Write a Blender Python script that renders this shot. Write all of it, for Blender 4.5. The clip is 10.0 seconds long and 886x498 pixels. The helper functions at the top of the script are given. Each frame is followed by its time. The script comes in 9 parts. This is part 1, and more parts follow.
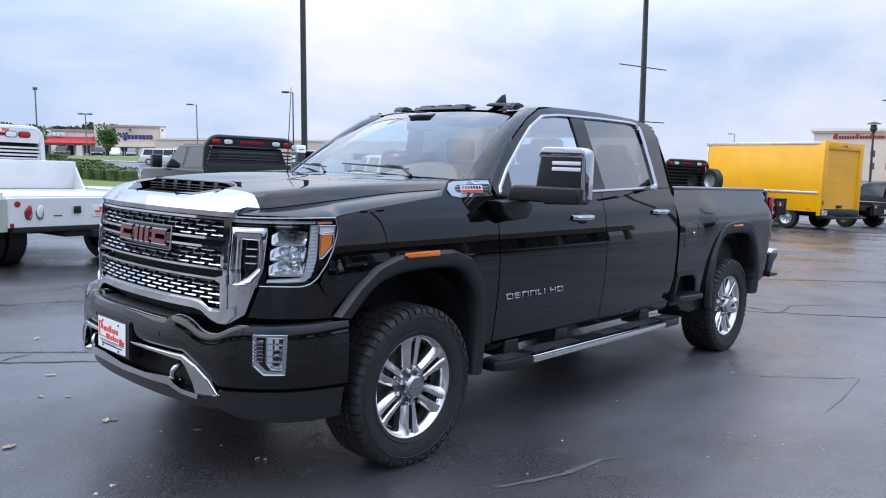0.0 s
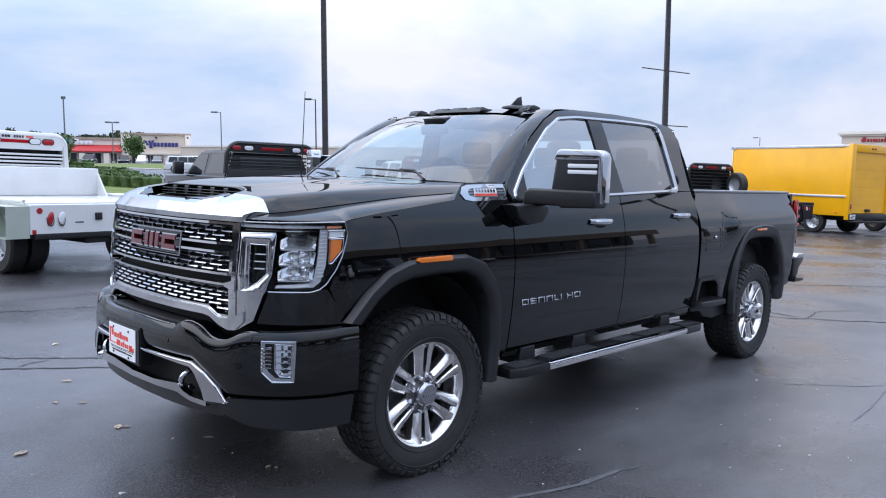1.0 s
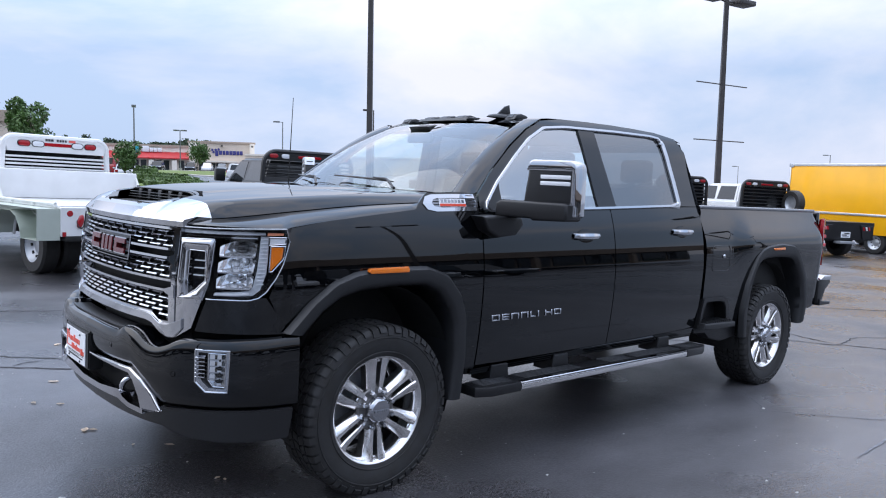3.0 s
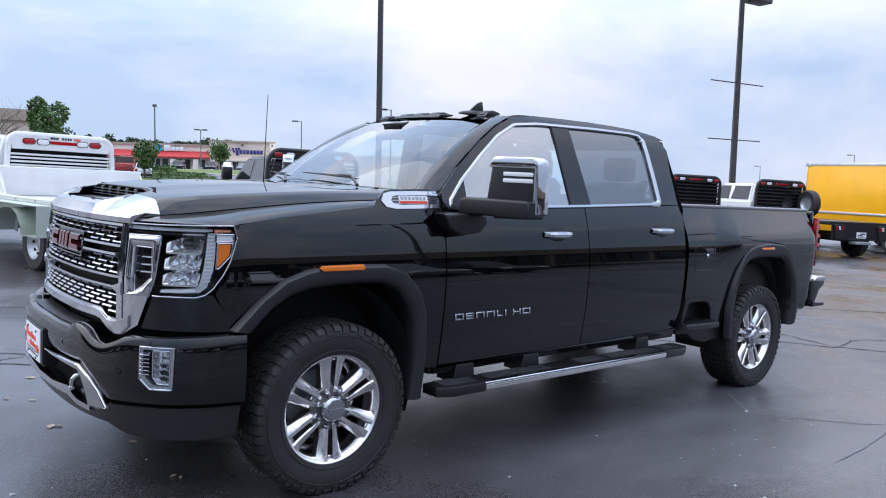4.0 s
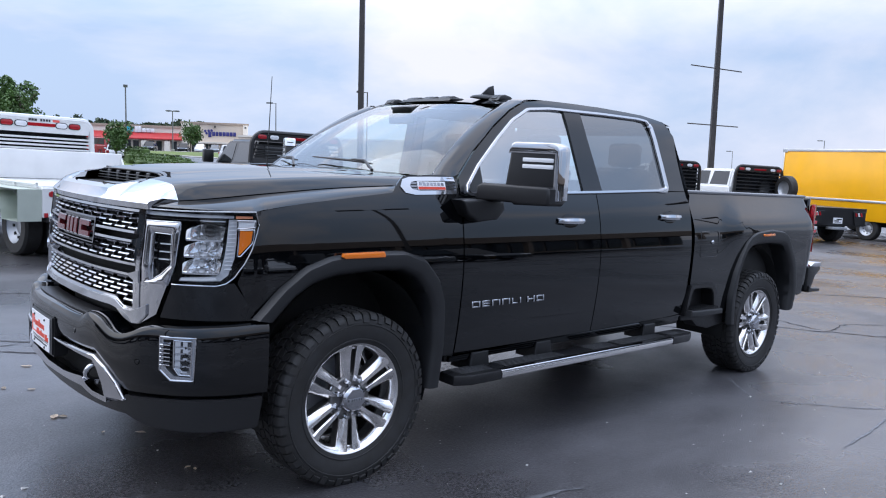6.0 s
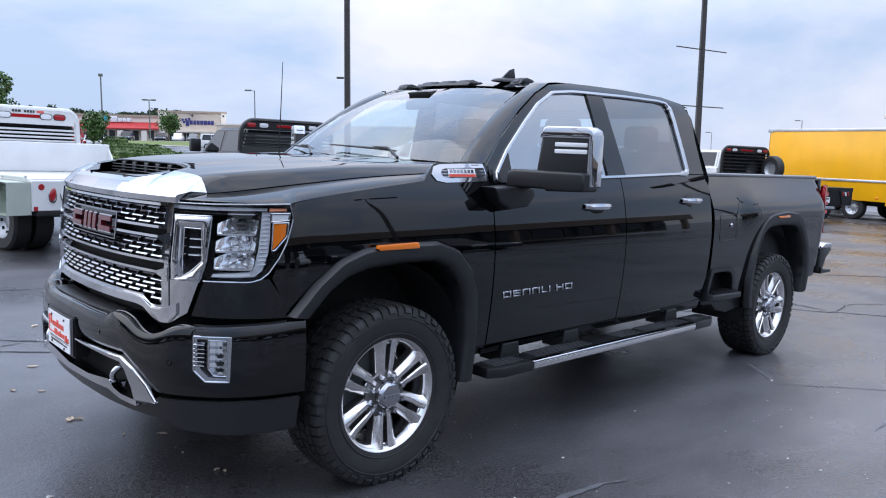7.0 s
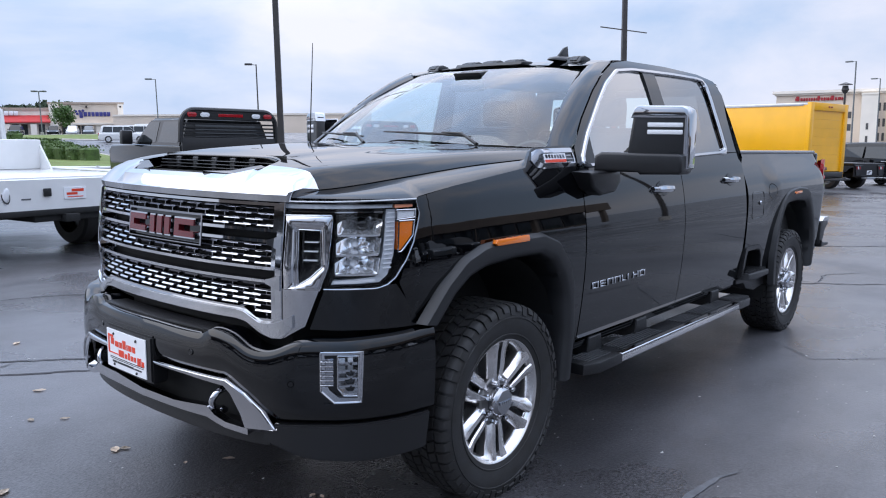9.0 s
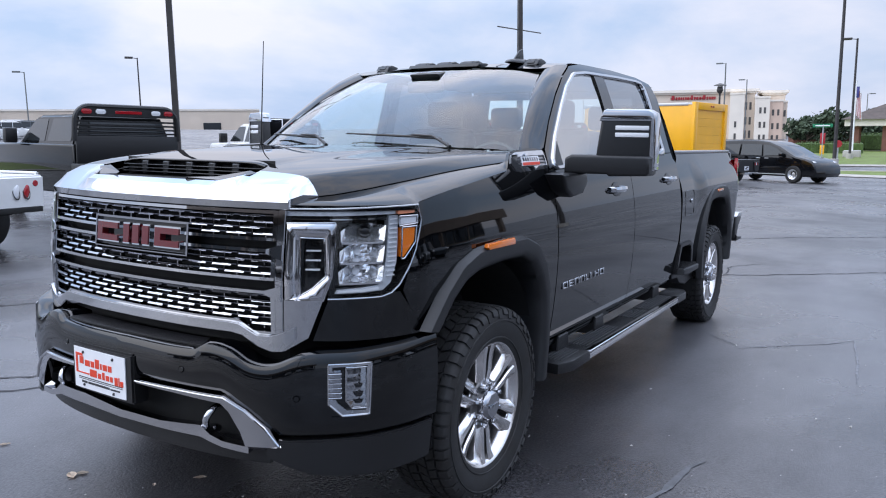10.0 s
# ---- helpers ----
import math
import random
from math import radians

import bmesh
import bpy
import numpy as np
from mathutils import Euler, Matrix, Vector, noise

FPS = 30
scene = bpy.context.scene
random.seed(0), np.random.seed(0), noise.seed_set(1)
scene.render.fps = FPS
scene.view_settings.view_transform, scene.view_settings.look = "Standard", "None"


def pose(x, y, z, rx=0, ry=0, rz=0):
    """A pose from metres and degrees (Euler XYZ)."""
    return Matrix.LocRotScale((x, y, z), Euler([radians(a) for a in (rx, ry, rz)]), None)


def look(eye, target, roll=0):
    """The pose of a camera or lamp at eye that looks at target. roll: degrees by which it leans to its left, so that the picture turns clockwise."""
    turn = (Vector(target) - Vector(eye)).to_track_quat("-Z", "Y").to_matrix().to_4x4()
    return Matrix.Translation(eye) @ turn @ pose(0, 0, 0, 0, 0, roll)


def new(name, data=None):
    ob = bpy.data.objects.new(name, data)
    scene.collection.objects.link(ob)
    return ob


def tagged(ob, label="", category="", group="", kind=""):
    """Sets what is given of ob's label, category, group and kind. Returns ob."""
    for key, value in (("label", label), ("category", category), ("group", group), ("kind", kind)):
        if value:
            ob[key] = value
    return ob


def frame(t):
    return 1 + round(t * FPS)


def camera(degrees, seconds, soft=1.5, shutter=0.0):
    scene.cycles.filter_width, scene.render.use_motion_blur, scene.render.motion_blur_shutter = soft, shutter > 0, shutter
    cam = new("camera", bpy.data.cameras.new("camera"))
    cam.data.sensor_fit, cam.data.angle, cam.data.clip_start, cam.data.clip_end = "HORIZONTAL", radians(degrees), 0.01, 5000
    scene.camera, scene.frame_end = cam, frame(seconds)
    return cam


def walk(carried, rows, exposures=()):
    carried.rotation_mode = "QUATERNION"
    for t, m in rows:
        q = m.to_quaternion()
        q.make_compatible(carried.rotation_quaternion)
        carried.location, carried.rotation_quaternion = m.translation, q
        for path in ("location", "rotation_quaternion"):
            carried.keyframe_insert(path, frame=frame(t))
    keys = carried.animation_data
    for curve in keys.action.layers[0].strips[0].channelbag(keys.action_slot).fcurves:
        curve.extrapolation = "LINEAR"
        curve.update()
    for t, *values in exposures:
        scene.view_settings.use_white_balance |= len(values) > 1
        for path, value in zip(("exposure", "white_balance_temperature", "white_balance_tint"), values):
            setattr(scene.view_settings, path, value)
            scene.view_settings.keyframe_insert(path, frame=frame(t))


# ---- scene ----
cam = camera(59.9, 10.0, soft=1.1)
# The lot slopes a little: LOT turns the truck's own axes (x ahead, y to its left) into true upright axes.
LOT = Matrix(((0.99963, 0.00018, -0.02733, 0), (0.00018, 0.99991, 0.01344, 0), (0.02733, -0.01344, 0.99954, 0), (0, 0, 0, 1)))
PATH = [
    (0, (2.813, 3.718, 1.536), (1.339, 2.381, 1.333), 2.1),
    (0.5, (2.79, 3.676, 1.52), (1.334, 2.319, 1.323), 1.9),
    (1, (2.724, 3.705, 1.525), (1.29, 2.324, 1.335), 1.8),
    (1.5, (2.611, 3.808, 1.53), (1.201, 2.402, 1.346), 2.1),
    (2, (2.507, 3.911, 1.53), (1.125, 2.476, 1.355), 2.5),
    (3.5, (2.118, 3.99, 1.533), (0.816, 2.481, 1.367), 2.9),
    (4, (1.99, 4.114, 1.533), (0.704, 2.592, 1.364), 3.0),
    (4.5, (1.944, 4.181, 1.52), (0.663, 2.655, 1.348), 3.4),
    (5, (1.969, 4.143, 1.526), (0.675, 2.629, 1.348), 3.7),
    (5.5, (2.066, 4.024, 1.533), (0.749, 2.531, 1.343), 3.7),
    (7, (2.221, 3.65, 1.526), (0.851, 2.213, 1.283), 2.4),
    (7.5, (2.383, 3.436, 1.51), (0.998, 2.016, 1.253), 2.1),
    (8, (2.565, 3.234, 1.533), (1.158, 1.838, 1.267), 1.8),
    (8.5, (2.589, 3.042, 1.514), (1.139, 1.692, 1.241), 1.3),
    (9, (2.605, 2.824, 1.506), (1.081, 1.559, 1.231), 0.8),
    (9.5, (2.707, 2.627, 1.517), (1.095, 1.476, 1.242), 0.6),
    (10, (2.811, 2.48, 1.528), (1.124, 1.443, 1.249), 0.8),
]
walk(cam, [(t, LOT @ look(eye, target, roll)) for t, eye, target, roll in PATH])

# ---- sky and light: high broken cloud, soft sun ----
SUN_EL, SUN_AZ = radians(48), radians(322)
world = bpy.data.worlds.new("sky")
scene.world = world
world.use_nodes = True
wn, wl = world.node_tree.nodes, world.node_tree.links
wn.clear()
w_out = wn.new("ShaderNodeOutputWorld")
w_bg = wn.new("ShaderNodeBackground")
w_sky = wn.new("ShaderNodeTexSky")
w_sky.sky_type = "NISHITA"
w_sky.sun_disc = False
w_sky.sun_elevation = SUN_EL
w_sky.sun_rotation = radians(90) - SUN_AZ
w_sky.air_density, w_sky.dust_density, w_sky.ozone_density = 1.0, 2.5, 1.5
w_co = wn.new("ShaderNodeTexCoord")
w_map = wn.new("ShaderNodeMapping")
w_map.inputs["Scale"].default_value = (1.0, 1.0, 2.6)
w_no = wn.new("ShaderNodeTexNoise")
w_no.inputs["Scale"].default_value = 2.3
w_no.inputs["Detail"].default_value = 7
w_no.inputs["Roughness"].default_value = 0.55
w_no.inputs["Distortion"].default_value = 0.25
w_ramp = wn.new("ShaderNodeValToRGB")
w_ramp.color_ramp.elements[0].position, w_ramp.color_ramp.elements[0].color = 0.41, (0, 0, 0, 1)
w_ramp.color_ramp.elements[1].position, w_ramp.color_ramp.elements[1].color = 0.67, (1, 1, 1, 1)
w_gain = wn.new("ShaderNodeMix")
w_gain.data_type, w_gain.blend_type = "RGBA", "MIX"
w_gain.inputs[0].default_value = 0.82
w_gain.inputs[7].default_value = (5.1, 6.6, 9.5, 1)
w_mix = wn.new("ShaderNodeMix")
w_mix.data_type, w_mix.blend_type = "RGBA", "MIX"
w_mix.inputs[7].default_value = (8.1, 8.3, 9.6, 1)
wl.new(w_co.outputs["Generated"], w_map.inputs["Vector"])
wl.new(w_map.outputs["Vector"], w_no.inputs["Vector"])
wl.new(w_no.outputs["Fac"], w_ramp.inputs["Fac"])
wl.new(w_sky.outputs["Color"], w_gain.inputs[6])
wl.new(w_gain.outputs[2], w_mix.inputs[6])
wl.new(w_ramp.outputs["Color"], w_mix.inputs[0])
# a clouded sky grows brighter above the horizon
w_sep = wn.new("ShaderNodeSeparateXYZ")
w_up = wn.new("ShaderNodeMath")
w_up.operation = "SUBTRACT"
w_up.inputs[1].default_value = 0.14
w_pow = wn.new("ShaderNodeMath")
w_pow.operation = "MAXIMUM"
w_pow.inputs[1].default_value = 0.0
w_mad = wn.new("ShaderNodeMath")
w_mad.operation = "MULTIPLY_ADD"
w_mad.inputs[1].default_value, w_mad.inputs[2].default_value = 3.2, 1.0
w_cap = wn.new("ShaderNodeMath")
w_cap.operation = "MINIMUM"
w_cap.inputs[1].default_value = 3.0
# and is a little brighter over the shops than over the sales building
w_dot = wn.new("ShaderNodeVectorMath")
w_dot.operation = "DOT_PRODUCT"
w_dot.inputs[1].default_value = (-0.4, -0.92, 0.0)
w_side = wn.new("ShaderNodeMath")
w_side.operation = "MULTIPLY_ADD"
w_side.inputs[1].default_value, w_side.inputs[2].default_value = 0.17, 0.89
w_both = wn.new("ShaderNodeMath")
w_both.operation = "MULTIPLY"
w_scale = wn.new("ShaderNodeVectorMath")
w_scale.operation = "SCALE"
wl.new(w_co.outputs["Generated"], w_sep.inputs[0])
wl.new(w_sep.outputs["Z"], w_up.inputs[0])
wl.new(w_up.outputs[0], w_pow.inputs[0])
wl.new(w_pow.outputs[0], w_mad.inputs[0])
wl.new(w_mix.outputs[2], w_scale.inputs[0])
wl.new(w_mad.outputs[0], w_cap.inputs[0])
wl.new(w_co.outputs["Generated"], w_dot.inputs[0])
wl.new(w_dot.outputs["Value"], w_side.inputs[0])
wl.new(w_cap.outputs[0], w_both.inputs[0])
wl.new(w_side.outputs[0], w_both.inputs[1])
wl.new(w_both.outputs[0], w_scale.inputs["Scale"])
wl.new(w_scale.outputs[0], w_bg.inputs["Color"])
w_bg.inputs["Strength"].default_value = 0.108
wl.new(w_bg.outputs["Background"], w_out.inputs["Surface"])
sun = new("sun", bpy.data.lights.new("sun", "SUN"))
sun.data.energy, sun.data.angle, sun.data.color = 1.3, radians(78), (1.0, 0.97, 0.94)
sun.matrix_world = look((math.cos(SUN_AZ) * math.cos(SUN_EL), math.sin(SUN_AZ) * math.cos(SUN_EL), math.sin(SUN_EL)), (0, 0, 0))

# ---- materials ----
def mat(name, color, rough=0.5, metal=0.0, coat=0.0, vary=0.0, scale=8.0, fine=0.0, fine_scale=120.0, bump=0.0, bump_scale=60.0, tint=None, patchy=0.0, each=0.0, emit=0.0, spec=0.5, coat_ior=1.5):
    """A surface: colour varied in broad patches (vary, scale) and fine grain (fine, fine_scale), relief, and a change from piece to piece (each)."""
    m = bpy.data.materials.new(name)
    m.use_nodes = True
    n, l = m.node_tree.nodes, m.node_tree.links
    b = n["Principled BSDF"]
    b.inputs["Base Color"].default_value = (*color, 1)
    b.inputs["Roughness"].default_value = rough
    b.inputs["Metallic"].default_value = metal
    b.inputs["Coat Weight"].default_value = coat
    b.inputs["Coat Roughness"].default_value = 0.02
    b.inputs["Coat IOR"].default_value = coat_ior
    b.inputs["Specular IOR Level"].default_value = spec
    if emit:
        b.inputs["Emission Color"].default_value = (*color, 1)
        b.inputs["Emission Strength"].default_value = emit
    co = n.new("ShaderNodeTexCoord")
    col = None
    if vary or fine or each:
        base = n.new("ShaderNodeRGB")
        base.outputs[0].default_value = (*color, 1)
        col = base.outputs[0]
        for amount, sc, detail in ((vary, scale, 5), (fine, fine_scale, 2)):
            if not amount:
                continue
            no = n.new("ShaderNodeTexNoise")
            no.inputs["Scale"].default_value = sc
            no.inputs["Detail"].default_value = detail
            l.new(co.outputs["Object"], no.inputs["Vector"])
            mr = n.new("ShaderNodeMapRange")
            mr.inputs["From Min"].default_value, mr.inputs["From Max"].default_value = 0.3, 0.7
            mr.inputs["To Min"].default_value, mr.inputs["To Max"].default_value = 0.0, 1.0
            l.new(no.outputs["Fac"], mr.inputs["Value"])
            mx = n.new("ShaderNodeMix")
            mx.data_type, mx.blend_type = "RGBA", "MIX"
            l.new(mr.outputs["Result"], mx.inputs[0])
            lo = n.new("ShaderNodeMix")
            lo.data_type, lo.blend_type = "RGBA", "MULTIPLY"
            lo.inputs[0].default_value = 1.0
            t = tint if tint and sc == scale else (1, 1, 1)
            lo.inputs[7].default_value = tuple((1 - amount) * c for c in t) + (1,)
            hi = n.new("ShaderNodeMix")
            hi.data_type, hi.blend_type = "RGBA", "MULTIPLY"
            hi.inputs[0].default_value = 1.0
            hi.inputs[7].default_value = (1 + amount, 1 + amount, 1 + amount, 1)
            l.new(col, lo.inputs[6])
            l.new(col, hi.inputs[6])
            l.new(lo.outputs[2], mx.inputs[6])
            l.new(hi.outputs[2], mx.inputs[7])
            col = mx.outputs[2]
        if each:
            oi = n.new("ShaderNodeObjectInfo")
            mr = n.new("ShaderNodeMapRange")
            mr.inputs["To Min"].default_value, mr.inputs["To Max"].default_value = 1 - each, 1 + each
            l.new(oi.outputs["Random"], mr.inputs["Value"])
            mv = n.new("ShaderNodeVectorMath")
            mv.operation = "SCALE"
            l.new(col, mv.inputs[0])
            l.new(mr.outputs["Result"], mv.inputs["Scale"])
            col = mv.outputs[0]
        l.new(col, b.inputs["Base Color"])
    if patchy:
        no = n.new("ShaderNodeTexNoise")
        no.inputs["Scale"].default_value = scale * 0.8
        no.inputs["Detail"].default_value = 6
        l.new(co.outputs["Object"], no.inputs["Vector"])
        mr = n.new("ShaderNodeMapRange")
        mr.inputs["From Min"].default_value, mr.inputs["From Max"].default_value = 0.35, 0.65
        mr.inputs["To Min"].default_value, mr.inputs["To Max"].default_value = max(rough - patchy, 0.02), min(rough + patchy, 1)
        l.new(no.outputs["Fac"], mr.inputs["Value"])
        l.new(mr.outputs["Result"], b.inputs["Roughness"])
    if bump:
        no = n.new("ShaderNodeTexNoise")
        no.inputs["Scale"].default_value = bump_scale
        no.inputs["Detail"].default_value = 4
        l.new(co.outputs["Object"], no.inputs["Vector"])
        bp = n.new("ShaderNodeBump")
        bp.inputs["Strength"].default_value = bump
        bp.inputs["Distance"].default_value = 0.01
        l.new(no.outputs["Fac"], bp.inputs["Height"])
        l.new(bp.outputs["Normal"], b.inputs["Normal"])
    return m


def glass(name, tint, gloss=1.0, ior=1.5):
    """Thin pane: what is behind it, tinted, under a mirror of the surroundings."""
    m = bpy.data.materials.new(name)
    m.use_nodes = True
    n, l = m.node_tree.nodes, m.node_tree.links
    n.clear()
    out = n.new("ShaderNodeOutputMaterial")
    tr = n.new("ShaderNodeBsdfTransparent")
    tr.inputs["Color"].default_value = (*tint, 1)
    gl = n.new("ShaderNodeBsdfGlossy")
    gl.inputs["Roughness"].default_value = 0.01
    gl.inputs["Color"].default_value = (gloss, gloss, gloss, 1)
    # the same mirror share from either face of the pane
    lw = n.new("ShaderNodeLayerWeight")
    lw.inputs["Blend"].default_value = 0.5
    pw = n.new("ShaderNodeMath")
    pw.operation = "POWER"
    pw.inputs[1].default_value = 4.0
    l.new(lw.outputs["Facing"], pw.inputs[0])
    fr = n.new("ShaderNodeMapRange")
    fr.inputs["To Min"].default_value = ((ior - 1) / (ior + 1)) ** 2
    l.new(pw.outputs[0], fr.inputs["Value"])
    mx = n.new("ShaderNodeMixShader")
    l.new(fr.outputs[0], mx.inputs[0])
    l.new(tr.outputs[0], mx.inputs[1])
    l.new(gl.outputs[0], mx.inputs[2])
    l.new(mx.outputs[0], out.inputs["Surface"])
    return m


PAINT = mat("black_paint", (0.0008, 0.0010, 0.0016), 0.35, 0, 1.0, fine=0.3, fine_scale=900, spec=0.0, coat_ior=1.62)
CHROME = mat("chrome", (0.57, 0.58, 0.605), 0.04, 1.0, bump=0.02, bump_scale=9)
# Chrome darkened in its colour, for dark mirrored ground and softer glints.
TRIM_CHROME = mat("darker_chrome", (0.46, 0.46, 0.48), 0.07, 1.0, bump=0.02, bump_scale=9)
POCKET = mat("dark_cast_alloy", (0.20, 0.195, 0.19), 0.42, 0.9, vary=0.1, scale=20)
SURROUND = mat("mirror_chrome_surround", (0.58, 0.58, 0.60), 0.05, 1.0, bump=0.02, bump_scale=9)
DARK_CHROME = mat("dark_chrome", (0.30, 0.30, 0.32), 0.10, 1.0)
POLISHED = mat("polished_alloy", (0.86, 0.835, 0.82), 0.20, 1.0, vary=0.06, scale=20)
SATIN = mat("satin_black_plastic", (0.010, 0.010, 0.011), 0.36, fine=0.3, fine_scale=400, bump=0.12, bump_scale=700)
# Base lifted from black to grey, standing in for sky mirrored at grazing view.
RAIL = mat("rail_sky_sheen", (0.16, 0.16, 0.17), 0.24, spec=0.9, bump=0.05, bump_scale=500)
FLARE = mat("grained_black_plastic", (0.013, 0.0135, 0.015), 0.46, vary=0.12, scale=6, bump=0.10, bump_scale=600)
GLOSS_BLACK = mat("gloss_black_trim", (0.006, 0.006, 0.007), 0.08)
VOID = mat("underbody_black", (0.010, 0.010, 0.010), 0.8, vary=0.3, scale=12)
RUBBER = mat("tyre_rubber", (0.020, 0.020, 0.021), 0.62, vary=0.25, scale=14, bump=0.12, bump_scale=240, tint=(1.1, 1.0, 0.85))
AMBER = mat("amber_lens", (0.85, 0.20, 0.015), 0.12, 0, 0.6)
RED_LENS = mat("red_lens", (0.36, 0.010, 0.016), 0.10, 0, 0.6)
WHITE_LENS = mat("clear_lamp", (0.75, 0.76, 0.78), 0.12, 0, 0.5)
BADGE_RED = mat("badge_red", (0.11, 0.006, 0.010), 0.22, 0, 0.4)
LENS = glass("lens_glass", (0.93, 0.94, 0.95), 1.0, 1.35)
WINDSHIELD = glass("windscreen_glass", (0.80, 0.90, 0.88), 1.0, 1.9)
SIDE_GLASS = glass("side_glass", (0.78, 0.87, 0.84), 1.0, 4.3)
BACK_GLASS = glass("back_glass", (0.72, 0.80, 0.78), 1.0, 1.5)
PRIVACY = glass("privacy_glass", (0.14, 0.14, 0.145), 1.0, 2.6)
REFLECTOR = mat("lamp_reflector", (0.95, 0.955, 0.97), 0.05, 0.84, bump=0.02, bump_scale=60)
# Grey base also holds the sky reflection of the clear top strip.
GUIDE = mat("pale_clear_plastic", (0.50, 0.52, 0.55), 0.14, 0, 0.6, vary=0.15, scale=60)
# Amber made paler in its colour for the reflection on the lens above.
PALE_AMBER = mat("amber_under_reflection", (0.80, 0.30, 0.16), 0.2, 0, 0.6)
LEATHER = mat("seat_leather", (0.020, 0.019, 0.018), 0.5, vary=0.15, scale=9, bump=0.1, bump_scale=200)
WHITE_PAINT = mat("white_paint", (0.74, 0.74, 0.73), 0.30, 0, 0.5, vary=0.05, scale=3)
GALV = mat("galvanised_steel", (0.45, 0.47, 0.50), 0.42, 0.6, vary=0.15, scale=5)


# ---- building helpers ----
def link(name, bm, material, parent=None, label="", smooth=True):
    me = bpy.data.meshes.new(name)
    bm.to_mesh(me)
    bm.free()
    for m in material if isinstance(material, (list, tuple)) else (material,):
        me.materials.append(m)
    if smooth:
        me.polygons.foreach_set("use_smooth", [True] * len(me.polygons))
        me.set_sharp_from_angle(angle=radians(38))
    ob = new(name, me)
    if parent:
        ob.parent = parent
    if label:
        ob["label"] = label
    return ob


def part(name, bm, material, parent, label="", smooth=True):
    return link(name, bm, material, parent, label, smooth)


def thing(name, label, category, m=None, group="", kind=""):
    ob = new(name)
    ob.empty_display_size = 0.2
    if m is not None:
        ob.matrix_world = m
    return tagged(ob, label, category, group, kind)


def add_box(bm, lo, hi, bevel=0.0, seg=2):
    vs = [bm.verts.new((x, y, z)) for x in (lo[0], hi[0]) for y in (lo[1], hi[1]) for z in (lo[2], hi[2])]
    fs = [bm.faces.new([vs[i] for i in f]) for f in ((0, 1, 3, 2), (4, 6, 7, 5), (0, 4, 5, 1), (2, 3, 7, 6), (0, 2, 6, 4), (1, 5, 7, 3))]
    if bevel:
        es = list({e for f in fs for e in f.edges})
        bmesh.ops.bevel(bm, geom=es, offset=bevel, segments=seg, affect="EDGES", clamp_overlap=True, profile=0.5)
    return vs


def box(lo, hi, bevel=0.0, seg=2):
    bm = bmesh.new()
    add_box(bm, lo, hi, bevel, seg)
    return bm


def add_prism(bm, poly, axis, a, b, bevel=0.0, seg=2):
    """A flat outline pushed from a to b along an axis: outline (u, v) is (y, z), (x, z) or (x, y)."""
    def put(u, v, w):
        return {"x": (w, u, v), "y": (u, w, v), "z": (u, v, w)}[axis]
    n = len(poly)
    lo = [bm.verts.new(put(u, v, a)) for u, v in poly]
    hi = [bm.verts.new(put(u, v, b)) for u, v in poly]
    fs = [bm.faces.new(lo[::-1]), bm.faces.new(hi)]
    for i in range(n):
        fs.append(bm.faces.new((lo[i], lo[(i + 1) % n], hi[(i + 1) % n], hi[i])))
    bmesh.ops.recalc_face_normals(bm, faces=fs)
    if bevel:
        es = list({e for f in fs[:2] for e in f.edges})
        bmesh.ops.bevel(bm, geom=es, offset=bevel, segments=seg, affect="EDGES", clamp_overlap=True, profile=0.5)


def prism(poly, axis, a, b, bevel=0.0, seg=2):
    bm = bmesh.new()
    add_prism(bm, poly, axis, a, b, bevel, seg)
    return bm


def add_tube(bm, pts, r, n=10, caps=True):
    """A round bar along points; r may be one radius or one for each point."""
    pts = [Vector(p) for p in pts]
    rs = r if isinstance(r, (list, tuple)) else [r] * len(pts)
    rings = []
    side = None
    for i, p in enumerate(pts):
        d = (pts[min(i + 1, len(pts) - 1)] - pts[max(i - 1, 0)]).normalized()
        if side is None:
            side = d.cross(Vector((0, 0, 1)) if abs(d.z) < 0.9 else Vector((1, 0, 0))).normalized()
        side = (side - d * side.dot(d)).normalized()
        up = d.cross(side)
        rings.append([bm.verts.new(p + (side * math.cos(2 * math.pi * k / n) + up * math.sin(2 * math.pi * k / n)) * rs[i]) for k in range(n)])
    for a, b in zip(rings, rings[1:]):
        for k in range(n):
            bm.faces.new((a[k], a[(k + 1) % n], b[(k + 1) % n], b[k]))
    if caps:
        bm.faces.new(rings[0][::-1])
        bm.faces.new(rings[-1])


def tube(pts, r, n=10, caps=True):
    bm = bmesh.new()
    add_tube(bm, pts, r, n, caps)
    return bm


def add_lathe(bm, profile, n=48, closed=False, start=0.0, end=2 * math.pi):
    """Turns (radius, along y) about the y axis."""
    full = abs(end - start - 2 * math.pi) < 1e-6
    count = n if full else n + 1
    rings = []
    for k in range(count):
        a = start + (end - start) * k / n
        rings.append([bm.verts.new((r * math.cos(a), y, r * math.sin(a))) for r, y in profile])
    m = len(profile)
    for k in range(n):
        a, b = rings[k], rings[(k + 1) % count]
        for i in range(m if closed else m - 1):
            j = (i + 1) % m
            bm.faces.new((a[i], b[i], b[j], a[j]))
    bmesh.ops.recalc_face_normals(bm, faces=bm.faces)


def lathe(profile, n=48, closed=False):
    bm = bmesh.new()
    add_lathe(bm, profile, n, closed)
    return bm


